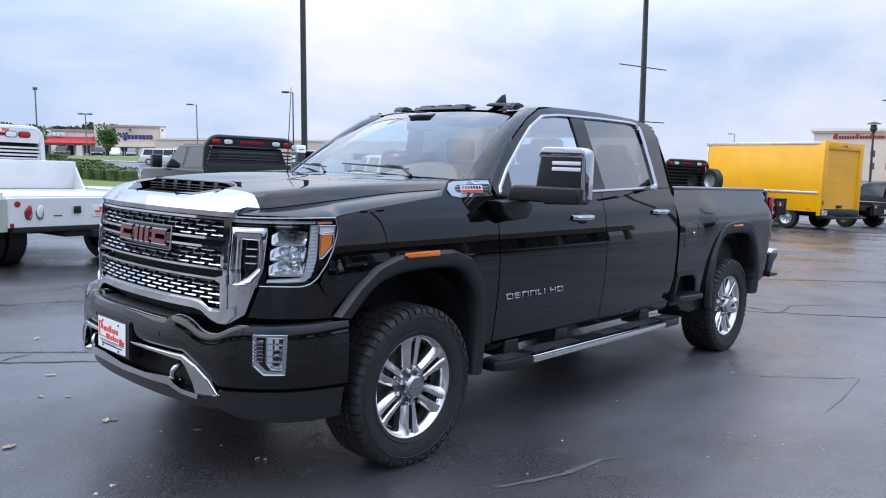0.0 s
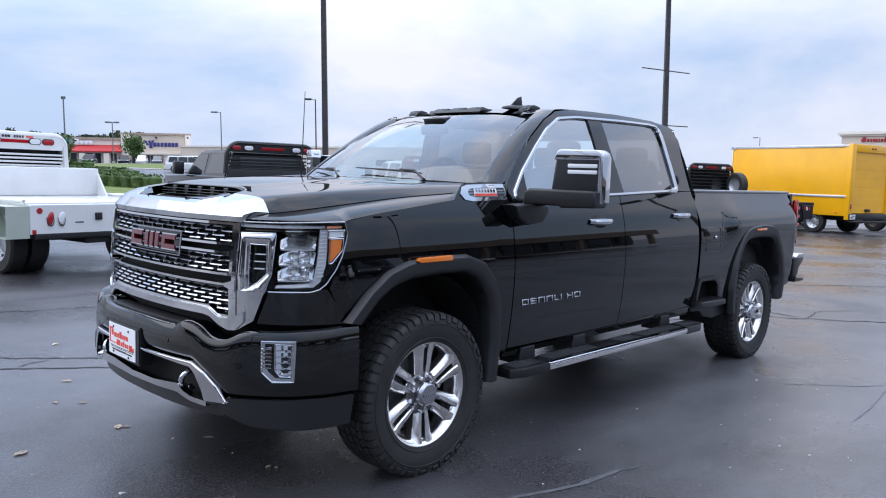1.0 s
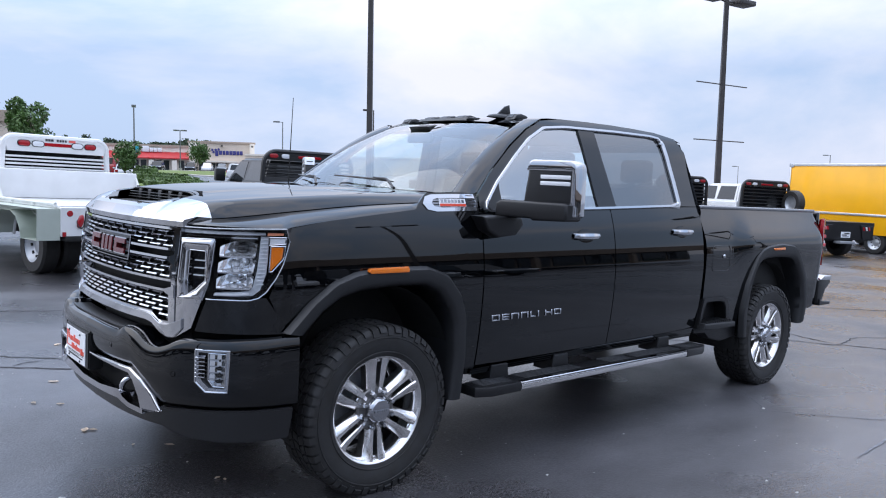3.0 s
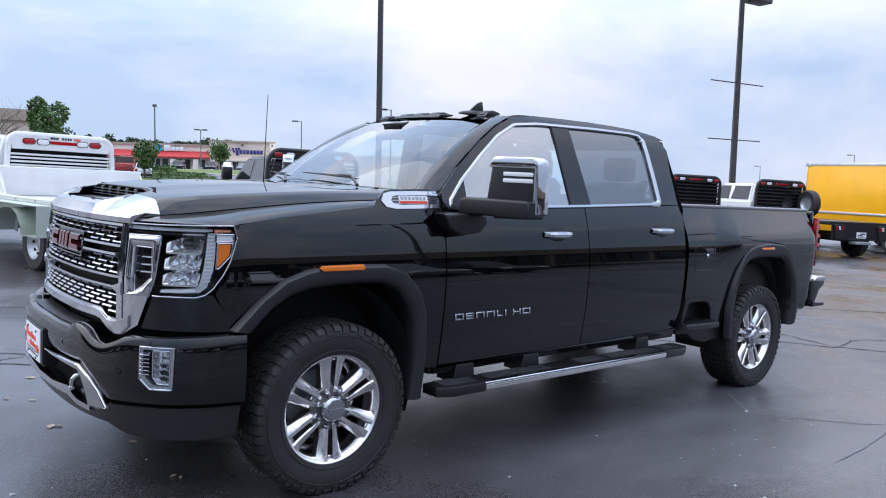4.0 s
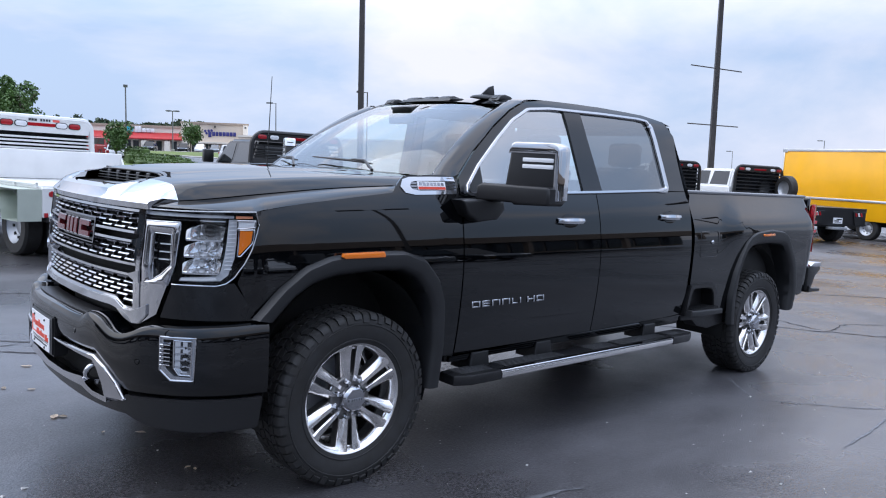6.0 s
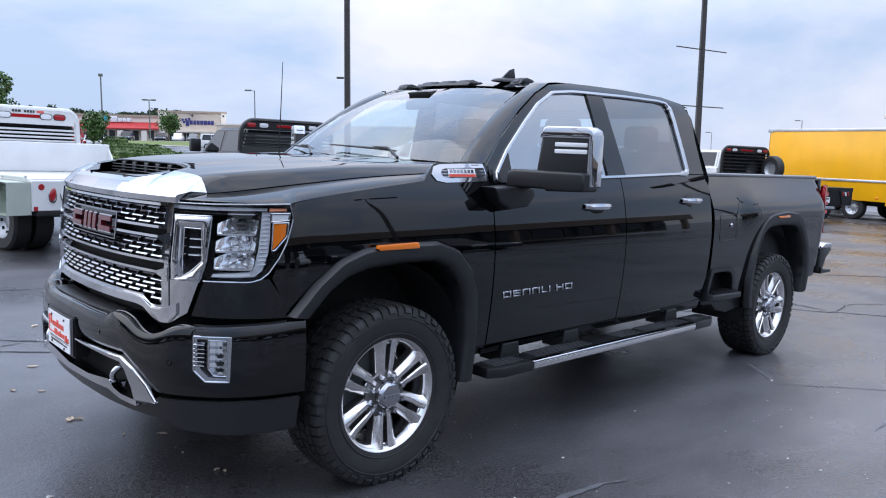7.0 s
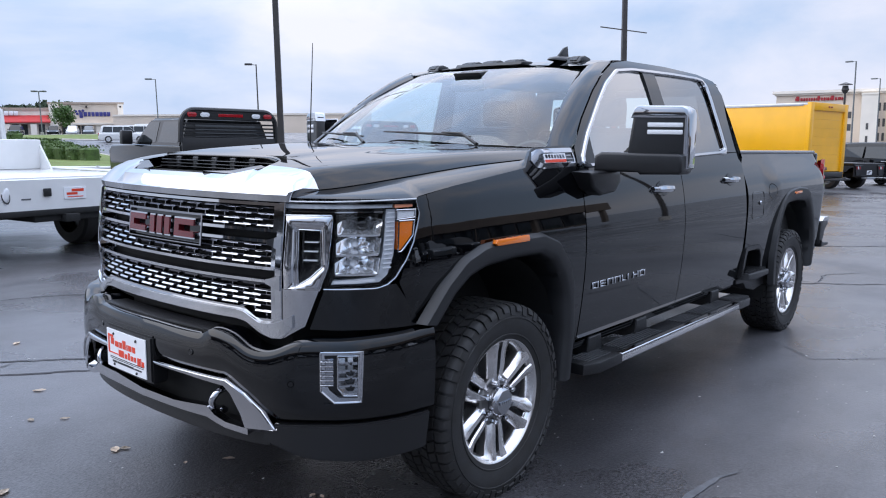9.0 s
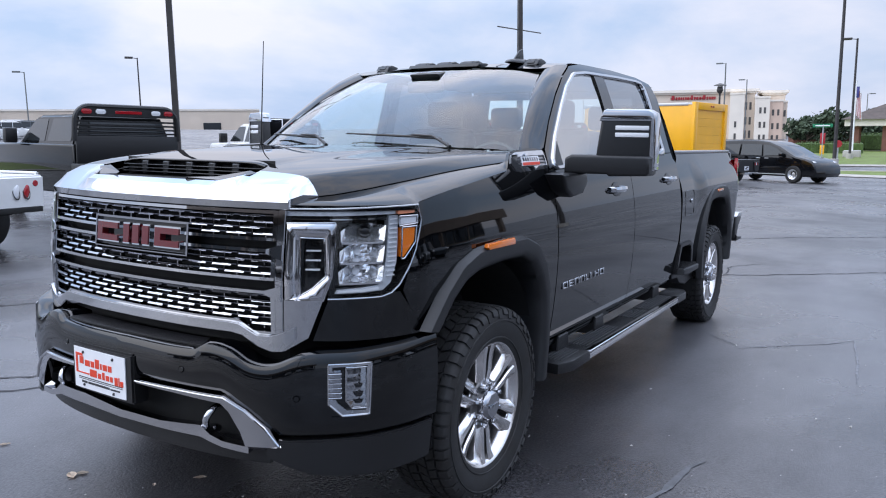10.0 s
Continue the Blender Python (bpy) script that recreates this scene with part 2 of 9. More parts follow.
def curve1(table, t):
    """Smooth value through a table of (t, value), each value a number or a tuple."""
    ks = [k for k, _ in table]
    t = min(max(t, ks[0]), ks[-1])
    i = min(max(int(np.searchsorted(ks, t)) - 1, 0), len(ks) - 2)
    def val(j):
        return np.array(table[min(max(j, 0), len(ks) - 1)][1], float)
    def slope(j):
        a, b = max(j - 1, 0), min(j + 1, len(ks) - 1)
        return (val(b) - val(a)) / (ks[b] - ks[a])
    h = ks[i + 1] - ks[i]
    s = (t - ks[i]) / h
    return (2 * s**3 - 3 * s**2 + 1) * val(i) + (s**3 - 2 * s**2 + s) * h * slope(i) + (-2 * s**3 + 3 * s**2) * val(i + 1) + (s**3 - s**2) * h * slope(i + 1)


def along(pts, n):
    """n + 1 points evenly spaced, piece by piece, along a polyline; keeps every corner when n is a multiple of the pieces."""
    k = len(pts) - 1
    out = []
    for i in range(n + 1):
        f = i / n * k
        j = min(int(f), k - 1)
        s = f - j
        out.append(tuple(a + (b - a) * s for a, b in zip(pts[j], pts[j + 1])))
    return out


def add_ruled(bm, A, B, nu, nv, place, rim=0.018, flip=False):
    """A panel between two lines of plan points, put in space by place(u, v), with its rim turned in towards the back."""
    a, b = along(A, nu), along(B, nu)
    grid = []
    for (u0, v0), (u1, v1) in zip(a, b):
        grid.append([bm.verts.new(place(u0 + (u1 - u0) * j / nv, v0 + (v1 - v0) * j / nv)) for j in range(nv + 1)])
    fs = []
    for i in range(nu):
        for j in range(nv):
            q = (grid[i][j], grid[i + 1][j], grid[i + 1][j + 1], grid[i][j + 1])
            fs.append(bm.faces.new(q[::-1] if flip else q))
    if rim:
        bmesh.ops.recalc_face_normals(bm, faces=fs)
        for f in fs:
            f.normal_update()
        c = sum((f.normal for f in fs), Vector()) / len(fs)
        loop = [g[0] for g in grid] + grid[-1][1:] + [g[-1] for g in grid[-2::-1]] + grid[0][-2:0:-1]
        mid = sum((v.co for v in loop), Vector()) / len(loop)
        back = []
        for v in loop:
            n = sum((f.normal for f in v.link_faces), Vector()).normalized()
            back.append(bm.verts.new(v.co - n * rim))
        m = len(loop)
        for i in range(m):
            bm.faces.new((loop[i], back[i], back[(i + 1) % m], loop[(i + 1) % m]))
    return grid


def ruled(A, B, nu, nv, place, rim=0.018, flip=False):
    bm = bmesh.new()
    add_ruled(bm, A, B, nu, nv, place, rim, flip)
    return bm


def mirrored(bm):
    """The same shape on the other side of the truck."""
    b = bm.copy()
    bmesh.ops.scale(b, vec=(1, -1, 1), verts=b.verts)
    bmesh.ops.reverse_faces(b, faces=b.faces)
    return b


def both(name, bm, material, parent, label="", smooth=True):
    o = mirrored(bm)
    return part(name, bm, material, parent, label, smooth), part(name, o, material, parent, label, smooth)


def moved(bm, m):
    bmesh.ops.transform(bm, matrix=m, verts=bm.verts)
    return bm


def lot_height(x, y):
    """Height of the ground: the lot's slope near the truck, easing out to land that lies higher by the shops and lower by the hotel."""
    dx, dy = x - 2, y - 3
    r = math.hypot(dx, dy)
    s = min(max((r - 22) / 130, 0), 1)
    s = s * s * (3 - 2 * s)
    plane = (0.02733 * x - 0.01344 * y) / 0.99954
    k = 0.5 - 0.5 * math.cos(min(max((math.degrees(math.atan2(dy, dx)) % 360 - 190) / 45, 0), 1) * math.pi)
    far = -2.2 + 4.2 * k if dx < 0 or dy < 0 else 0.0
    plane = max(min(plane, 1.2), -1.2)
    return plane * (1 - s) + far * s


def from_eye(az, dist):
    """Plan point at a bearing and distance from where the walk begins."""
    return 2.7 + dist * math.cos(radians(az)), 3.4 + dist * math.sin(radians(az))


def from_end(az, dist):
    """A plan point at a bearing and distance from where the walk ends."""
    e = LOT @ Vector((2.811, 2.48, 1.528))
    return e.x + dist * math.cos(radians(az)), e.y + dist * math.sin(radians(az))


def outward(bm, ref):
    """Turns an open sheet so that it faces the way of ref."""
    ref = Vector(ref)
    bm.normal_update()
    if sum(f.normal.dot(ref) * f.calc_area() for f in bm.faces) < 0:
        bmesh.ops.reverse_faces(bm, faces=bm.faces)
    return bm


def stand(x, y, heading, dz=0.0):
    """A pose on the ground at (x, y), facing a heading in degrees, leaning with the slope."""
    e = 0.5
    n = Vector((lot_height(x - e, y) - lot_height(x + e, y), lot_height(x, y - e) - lot_height(x, y + e), 2 * e)).normalized()
    f = Vector((math.cos(radians(heading)), math.sin(radians(heading)), 0))
    f = (f - n * f.dot(n)).normalized()
    l = n.cross(f)
    m = Matrix((f, l, n)).transposed().to_4x4()
    m.translation = Vector((x, y, lot_height(x, y) + dz))
    return m

# ---- ground ----
ASPHALT = mat("sealed_asphalt", (0.052, 0.0505, 0.054), 0.34, spec=0.6, vary=0.34, scale=0.7, fine=0.50, fine_scale=75, bump=0.28, bump_scale=85, patchy=0.17)


def pale_patches(m, colour, scale, lo, hi, most):
    """Lays broad pale patches of uneven tone over a ground material."""
    n, l = m.node_tree.nodes, m.node_tree.links
    b = n["Principled BSDF"]
    under = b.inputs["Base Color"].links[0].from_socket
    co = n.new("ShaderNodeTexCoord")
    mp = n.new("ShaderNodeMapping")
    mp.inputs["Scale"].default_value = (0.55, 1.0, 1.0)
    mp.inputs["Rotation"].default_value = (0, 0, radians(25))
    l.new(co.outputs["Object"], mp.inputs["Vector"])
    broad = n.new("ShaderNodeTexNoise")
    broad.inputs["Scale"].default_value, broad.inputs["Detail"].default_value, broad.inputs["Roughness"].default_value, broad.inputs["Distortion"].default_value = scale, 7, 0.68, 0.5
    l.new(mp.outputs["Vector"], broad.inputs["Vector"])
    mr = n.new("ShaderNodeMapRange")
    mr.inputs["From Min"].default_value, mr.inputs["From Max"].default_value, mr.inputs["To Max"].default_value = lo, hi, most
    l.new(broad.outputs["Fac"], mr.inputs["Value"])
    mx = n.new("ShaderNodeMix")
    mx.data_type = "RGBA"
    mx.inputs[7].default_value = (*colour, 1)
    l.new(mr.outputs["Result"], mx.inputs[0])
    l.new(under, mx.inputs[6])
    l.new(mx.outputs[2], b.inputs["Base Color"])


pale_patches(ASPHALT, (0.138, 0.136, 0.146), 0.22, 0.46, 0.68, 0.85)


def ring_sheet(radii, segs, height, centre=(0.0, 0.0)):
    bm = bmesh.new()
    c = bm.verts.new((*centre, height(*centre)))
    rings = []
    for r in radii:
        rings.append([bm.verts.new((centre[0] + r * math.cos(2 * math.pi * k / segs), centre[1] + r * math.sin(2 * math.pi * k / segs),
                                    height(centre[0] + r * math.cos(2 * math.pi * k / segs), centre[1] + r * math.sin(2 * math.pi * k / segs)))) for k in range(segs)])
    for k in range(segs):
        bm.faces.new((c, rings[0][k], rings[0][(k + 1) % segs]))
    for a, b in zip(rings, rings[1:]):
        for k in range(segs):
            bm.faces.new((a[k], b[k], b[(k + 1) % segs], a[(k + 1) % segs]))
    return bm


radii = [1, 2, 3, 4, 5, 6, 7, 8, 10, 12, 14, 16, 18, 20, 22, 25, 28, 31, 34, 37, 40, 45, 50, 56, 62, 70, 80, 90, 100, 115, 135, 160, 200, 260, 350, 500, 800, 1400, 2600]
ground = link("ground", ring_sheet(radii, 120, lot_height), ASPHALT)
tagged(ground, "dark sealed asphalt car park, worn and patchy", "ground", kind="structure")
# ---- the black pickup (x ahead, y to its left, z up from the ground between its tyres) ----
truck = thing("pickup_truck", "glossy black crew cab heavy-duty pickup with chrome grille, parked", "pickup truck", LOT.copy())

SIDE = [(0.40, 0.935), (0.57, 0.970), (0.80, 0.997), (1.0, 1.006), (1.12, 1.0), (1.22, 0.986), (1.32, 0.965), (1.43, 0.930), (1.50, 0.905), (1.72, 0.832), (1.93, 0.758), (2.02, 0.70)]
BEDSIDE = [(0.40, 0.965), (0.57, 0.985), (0.85, 1.0), (1.08, 1.004), (1.18, 0.996), (1.26, 0.974), (1.38, 0.924), (1.44, 0.896), (1.47, 0.884)]
NOSE = [(0.20, 0.0), (0.40, 0.010), (0.54, 0.028), (0.70, 0.100), (0.805, 0.20), (0.90, 0.36)]


def side(x, z):
    """The left flank of cab and fender."""
    y = float(curve1(SIDE, z))
    if x > 0.2:
        y -= float(curve1(NOSE, x))
    return Vector((x, y, z))


def bedside(x, z):
    """The left flank of the load bed, with its haunch over the wheel."""
    y = float(curve1(BEDSIDE, z))
    if x < -3.35:
        a = min(max((-3.35 - x) / 0.35, 0), 1) * min(max((x + 5.22) / 0.35, 0), 1)
        a = a * a * (3 - 2 * a)
        y += 0.026 * a * math.exp(-((z - 1.20) / 0.15) ** 2)
    if x < -4.95:
        y -= 0.10 * ((-4.95 - x) / 0.2) ** 2
    return Vector((x, y, z))


FACE = [(0.0, (0.968, 0.0)), (0.25, (0.960, 0.25)), (0.45, (0.935, 0.45)), (0.65, (0.890, 0.65)), (0.80, (0.805, 0.80)), (0.90, (0.700, 0.895)), (1.0, (0.560, 0.966)), (1.1, (0.42, 0.990)), (1.2, (0.30, 1.0))]
BUMPER = [(0.0, (1.070, 0.0)), (0.30, (1.058, 0.30)), (0.55, (1.018, 0.55)), (0.72, (0.955, 0.72)), (0.84, (0.868, 0.84)), (0.93, (0.770, 0.93)), (1.0, (0.635, 0.993)), (1.1, (0.480, 1.024))]


def wrap(table, p, off=0.0):
    """Plan point (x, y) on the truck's front at p (about the distance from its middle), off metres outwards."""
    s = -1 if p < 0 else 1
    a = curve1(table, abs(p))
    d = curve1(table, min(abs(p) + 0.01, table[-1][0])) - curve1(table, max(abs(p) - 0.01, 0))
    n = np.array((d[1], -d[0])) / math.hypot(*d)
    q = a + n * off
    return q[0], s * q[1]


def face(p, z, off=0.0):
    x, y = wrap(FACE, p, off)
    return Vector((x - 0.10 * max(z - 1.05, 0), y, z))


def bump(p, z, off=0.0):
    x, y = wrap(BUMPER, p, off)
    return Vector((x, y, z))


# flanks: front fender, doors, bed side
fender_low = [(0.52, 0.83), (0.44, 0.93), (0.30, 1.03), (0.10, 1.06), (-0.10, 1.075), (-0.28, 1.07), (-0.42, 0.98), (-0.49, 0.80), (-0.50, 0.56), (-0.665, 0.53)]
fender_top = [(0.60, 1.0), (0.552, 1.14), (0.525, 1.30), (0.30, 1.340), (0.0, 1.375), (-0.22, 1.400), (-0.262, 1.446), (-0.305, 1.484), (-0.44, 1.493), (-0.58, 1.500), (-0.668, 1.480)]
both("front_fender", ruled(fender_low, fender_top, 54, 14, side), PAINT, truck)
door_f_low = [(-0.675, 0.55), (-0.9, 0.548), (-1.2, 0.548), (-1.5, 0.55), (-1.858, 0.552)]
door_f_top = [(-0.675, 1.392), (-0.9, 1.402), (-1.2, 1.412), (-1.5, 1.42), (-1.858, 1.430)]
doors = both("front_door", ruled(door_f_low, door_f_top, 24, 24, side), PAINT, truck)
door_r_low = [(-1.866, 0.552), (-2.2, 0.556), (-2.5, 0.56), (-2.76, 0.566), (-2.94, 0.575)]
door_r_top = [(-1.866, 1.430), (-2.2, 1.442), (-2.5, 1.450), (-2.76, 1.458), (-2.95, 1.462)]
rear_doors = both("rear_door", ruled(door_r_low, door_r_top, 24, 24, side), PAINT, truck)
rock_low = [(-0.66, 0.492), (-1.4, 0.500), (-2.2, 0.508), (-2.98, 0.520)]
rock_top = [(-0.66, 0.522), (-1.4, 0.540), (-2.2, 0.546), (-2.98, 0.562)]
both("rocker_panel", ruled(rock_low, rock_top, 24, 4, lambda x, z: side(x, z) - Vector((0, 0.014, 0))), PAINT, truck)
bed_low = [(-2.985, 0.778), (-3.28, 0.782), (-3.335, 0.760), (-3.375, 0.70), (-3.41, 0.56), (-3.58, 0.52), (-3.66, 0.80), (-3.80, 1.03), (-3.95, 1.10), (-4.20, 1.11), (-4.44, 1.09), (-4.60, 0.97), (-4.72, 0.62), (-4.86, 0.58), (-5.13, 0.66)]
bed_top = [(-2.985, 1.458), (-3.30, 1.460), (-3.50, 1.460), (-3.66, 1.461), (-3.80, 1.461), (-3.95, 1.462), (-4.20, 1.462), (-4.44, 1.463), (-4.60, 1.463), (-4.72, 1.463), (-4.90, 1.463), (-5.02, 1.463)]
both("bed_side", ruled(bed_low, bed_top, 66, 18, bedside), PAINT, truck)

# flares
def flare(outer, inner, rim_z=0.0):
    bm = bmesh.new()
    n = 48
    a, b = along(outer, n), along(inner, n)
    rows = []
    for (x0, z0), (x1, z1) in zip(a, b):
        prof = [(0.0, 0.992), (0.06, 1.018), (0.18, 1.034), (0.66, 1.038), (0.86, 1.030), (1.0, 1.012), (1.02, 0.95), (1.02, 0.80)]
        rows.append([bm.verts.new((x0 + (x1 - x0) * s, y, z0 + (z1 - z0) * s)) for s, y in prof])
    for r, q in zip(rows, rows[1:]):
        for j in range(len(r) - 1):
            bm.faces.new((r[j], q[j], q[j + 1], r[j + 1]))
    bm.faces.new(rows[0])
    bm.faces.new(rows[-1][::-1])
    bmesh.ops.recalc_face_normals(bm, faces=bm.faces)
    return bm


ff_out = [(0.548, 0.846), (0.42, 0.975), (0.30, 1.064), (0.17, 1.108), (-0.05, 1.122), (-0.26, 1.120), (-0.40, 1.075), (-0.50, 0.97), (-0.545, 0.85), (-0.550, 0.62), (-0.525, 0.40)]
ff_in = [(0.455, 0.83), (0.355, 0.93), (0.265, 0.985), (0.15, 1.015), (-0.05, 1.028), (-0.24, 1.024), (-0.34, 0.985), (-0.415, 0.90), (-0.455, 0.80), (-0.465, 0.62), (-0.44, 0.40)]
both("front_wheel_flare", flare(ff_out, ff_in), FLARE, truck, "grained black plastic wheel flare")
rf_out = [(-3.575, 0.44), (-3.565, 0.54), (-3.562, 0.652), (-3.605, 0.844), (-3.675, 0.985), (-3.75, 1.098), (-3.82, 1.150), (-3.915, 1.178), (-4.15, 1.196), (-4.38, 1.178), (-4.475, 1.140), (-4.55, 1.068), (-4.665, 0.908), (-4.73, 0.743), (-4.725, 0.62), (-4.690, 0.49)]
rf_in = [(-3.655, 0.44), (-3.645, 0.54), (-3.640, 0.66), (-3.668, 0.817), (-3.712, 0.938), (-3.765, 1.005), (-3.83, 1.046), (-3.93, 1.066), (-4.14, 1.074), (-4.36, 1.062), (-4.42, 1.040), (-4.48, 0.985), (-4.572, 0.857), (-4.62, 0.693), (-4.612, 0.60), (-4.590, 0.47)]
both("rear_wheel_flare", flare(rf_out, rf_in), FLARE, truck, "grained black plastic wheel flare")

# greenhouse: pillars and rails in the plane of the glass
def cabside(x, z):
    return Vector((x, float(curve1(SIDE, z)), z))


WIN_LOW = [(-0.735, 1.402), (-1.858, 1.436), (-2.675, 1.468)]
a_out = [(-0.676, 1.40), (-0.688, 1.492), (-0.83, 1.630), (-1.02, 1.778), (-1.19, 1.888), (-1.34, 1.955), (-1.55, 1.985), (-2.1, 1.995), (-2.6, 1.985), (-2.84, 1.955), (-2.925, 1.86), (-2.945, 1.70), (-2.955, 1.466)]
a_in = [(-0.715, 1.398), (-0.735, 1.44), (-0.845, 1.56), (-1.03, 1.715), (-1.18, 1.83), (-1.34, 1.908), (-1.55, 1.93), (-2.1, 1.945), (-2.5, 1.948), (-2.625, 1.935), (-2.665, 1.86), (-2.685, 1.70), (-2.70, 1.464)]
both("door_frame", ruled(a_out, a_in, 96, 5, cabside), PAINT, truck)
b_front = [(-1.735, 1.434), (-1.72, 1.60), (-1.70, 1.80), (-1.685, 1.938)]
b_rear = [(-1.93, 1.438), (-1.905, 1.60), (-1.87, 1.80), (-1.85, 1.940)]
both("centre_pillar", ruled(b_front, b_rear, 12, 4, lambda x, z: cabside(x, z) + Vector((0, 0.004, 0))), GLOSS_BLACK, truck, "gloss black centre pillar")

# chrome window surround
ring = [(-2.672, 1.468), (-1.858, 1.438), (-0.755, 1.404), (-0.728, 1.415), (-0.735, 1.45), (-0.845, 1.566), (-1.03, 1.720), (-1.18, 1.834), (-1.34, 1.912), (-1.55, 1.934), (-2.1, 1.949), (-2.50, 1.952), (-2.60, 1.944), (-2.642, 1.90), (-2.66, 1.80), (-2.68, 1.62), (-2.690, 1.49), (-2.672, 1.468)]
bm = bmesh.new()
cur = []
for (x, z) in along(ring, 120):
    cur.append(cabside(x, z) + Vector((0, 0.010, 0)))
rows = []
n_c = len(cur) - 1
for i in range(n_c):
    d = (cur[(i + 1) % n_c] - cur[i - 1 if i else n_c - 1]).normalized()
    nrm = Vector((0, 1, 0.35)).normalized()
    w = nrm.cross(d).normalized()
    wide = 0.011 if not (-2.70 < cur[i].x < -2.62) else 0.022
    rows.append([bm.verts.new(cur[i] + w * (a * wide) + nrm * b) for a, b in ((-1, -0.012), (-1, 0.0), (-0.6, 0.006), (0.6, 0.006), (1, 0.0), (1, -0.012))])
for i in range(n_c):
    a, b = rows[i], rows[(i + 1) % n_c]
    for j in range(5):
        bm.faces.new((a[j], a[j + 1], b[j + 1], b[j]))
bmesh.ops.recalc_face_normals(bm, faces=bm.faces)
both("window_surround", bm, CHROME, truck, "bright chrome window surround")
glass_f = ruled([(-0.72, 1.395), (-0.735, 1.44), (-0.845, 1.56), (-1.03, 1.715), (-1.18, 1.83), (-1.34, 1.905), (-1.55, 1.932), (-1.76, 1.938)],
                [(-0.76, 1.395), (-0.9, 1.40), (-1.0, 1.405), (-1.2, 1.41), (-1.35, 1.412), (-1.5, 1.42), (-1.65, 1.43), (-1.80, 1.432)], 28, 4, lambda x, z: cabside(x, z) - Vector((0, 0.006, 0)), rim=0)
both("front_window", outward(glass_f, (0, 1, 0)), SIDE_GLASS, truck, "lightly tinted door glass")
glass_r = ruled([(-1.84, 1.43), (-2.2, 1.45), (-2.70, 1.46)], [(-1.78, 1.945), (-2.2, 1.95), (-2.66, 1.945)], 8, 4, lambda x, z: cabside(x, z) - Vector((0, 0.006, 0)), rim=0)
both("rear_window", outward(glass_r, (0, 1, 0)), PRIVACY, truck, "dark privacy door glass")

# roof, windscreen, cab back
def roof_at(x, y):
    edge = float(curve1([(-2.95, 1.93), (-2.84, 1.955), (-2.6, 1.985), (-2.1, 1.995), (-1.55, 1.985), (-1.34, 1.965), (-1.18, 1.895)], x))
    half = 0.72
    mid = float(curve1([(-2.95, 1.945), (-2.8, 1.985), (-2.4, 2.015), (-1.9, 2.022), (-1.45, 2.000), (-1.14, 1.955)], x))
    s = min(abs(y) / half, 1)
    return edge + (mid - edge) * (1 - s ** 2.6)


bm = bmesh.new()
nx, ny = 24, 24
rows = []
for i in range(nx + 1):
    row = []
    for j in range(ny + 1):
        v = -1 + 2 * j / ny
        front = -1.115 - 0.20 * abs(v) ** 3
        x = front + (-2.935 - front) * i / nx
        half = float(curve1(SIDE, roof_at(x, 0.72))) - 0.012
        row.append(bm.verts.new((x, v * half, roof_at(x, v * 0.72))))
    rows.append(row)
for i in range(nx):
    for j in range(ny):
        bm.faces.new((rows[i][j], rows[i][j + 1], rows[i + 1][j + 1], rows[i + 1][j]))
bmesh.ops.recalc_face_normals(bm, faces=bm.faces)
part("roof", bm, PAINT, truck)

WS_BASE = [(0.0, (-0.40, 0.0, 1.500)), (0.4, (-0.425, 0.40, 1.498)), (0.7, (-0.49, 0.70, 1.492)), (0.86, (-0.560, 0.840, 1.482))]
WS_TOP = [(0.0, (-1.13, 0.0, 1.950)), (0.35, (-1.137, 0.27, 1.946)), (0.6, (-1.170, 0.475, 1.935)), (0.86, (-1.232, 0.630, 1.915))]


def screen(u, v):
    s = -1 if u < 0 else 1
    a, b = curve1(WS_BASE, abs(u)), curve1(WS_TOP, abs(u))
    p = a + (b - a) * v
    bow = 0.035 * 4 * v * (1 - v)
    return Vector((p[0] + bow * 0.55, s * p[1], p[2] + bow * 0.8))


part("windscreen", outward(ruled([(-0.86, 0.0), (0.86, 0.0)], [(-0.86, 1.0), (0.86, 1.0)], 32, 12, screen, rim=0), (1, 0, 1)), WINDSHIELD, truck, "clear laminated windscreen")
# painted pillar skin between screen and door frame
bm = bmesh.new()
pr = []
for k in range(21):
    v = k / 20
    q = screen(0.852, v)
    xz = along([(-0.640, 1.49), (-0.680, 1.503), (-0.824, 1.638), (-1.014, 1.786), (-1.184, 1.896), (-1.335, 1.963)], 20)[k]
    o = cabside(*xz)
    m = (q + o) / 2 + Vector((0.012 + 0.006 * v, 0.016 + 0.004 * v, 0.012 + 0.006 * v))
    pr.append([bm.verts.new(q + Vector((0.004, 0, 0.004))), bm.verts.new(q * 0.7 + m * 0.3 + Vector((0.008, 0.003, 0.006))), bm.verts.new(m), bm.verts.new(o)])
for a, b in zip(pr, pr[1:]):
    for j in range(3):
        bm.faces.new((a[j], b[j], b[j + 1], a[j + 1]))
bmesh.ops.recalc_face_normals(bm, faces=bm.faces)
both("windscreen_pillar", bm, PAINT, truck)

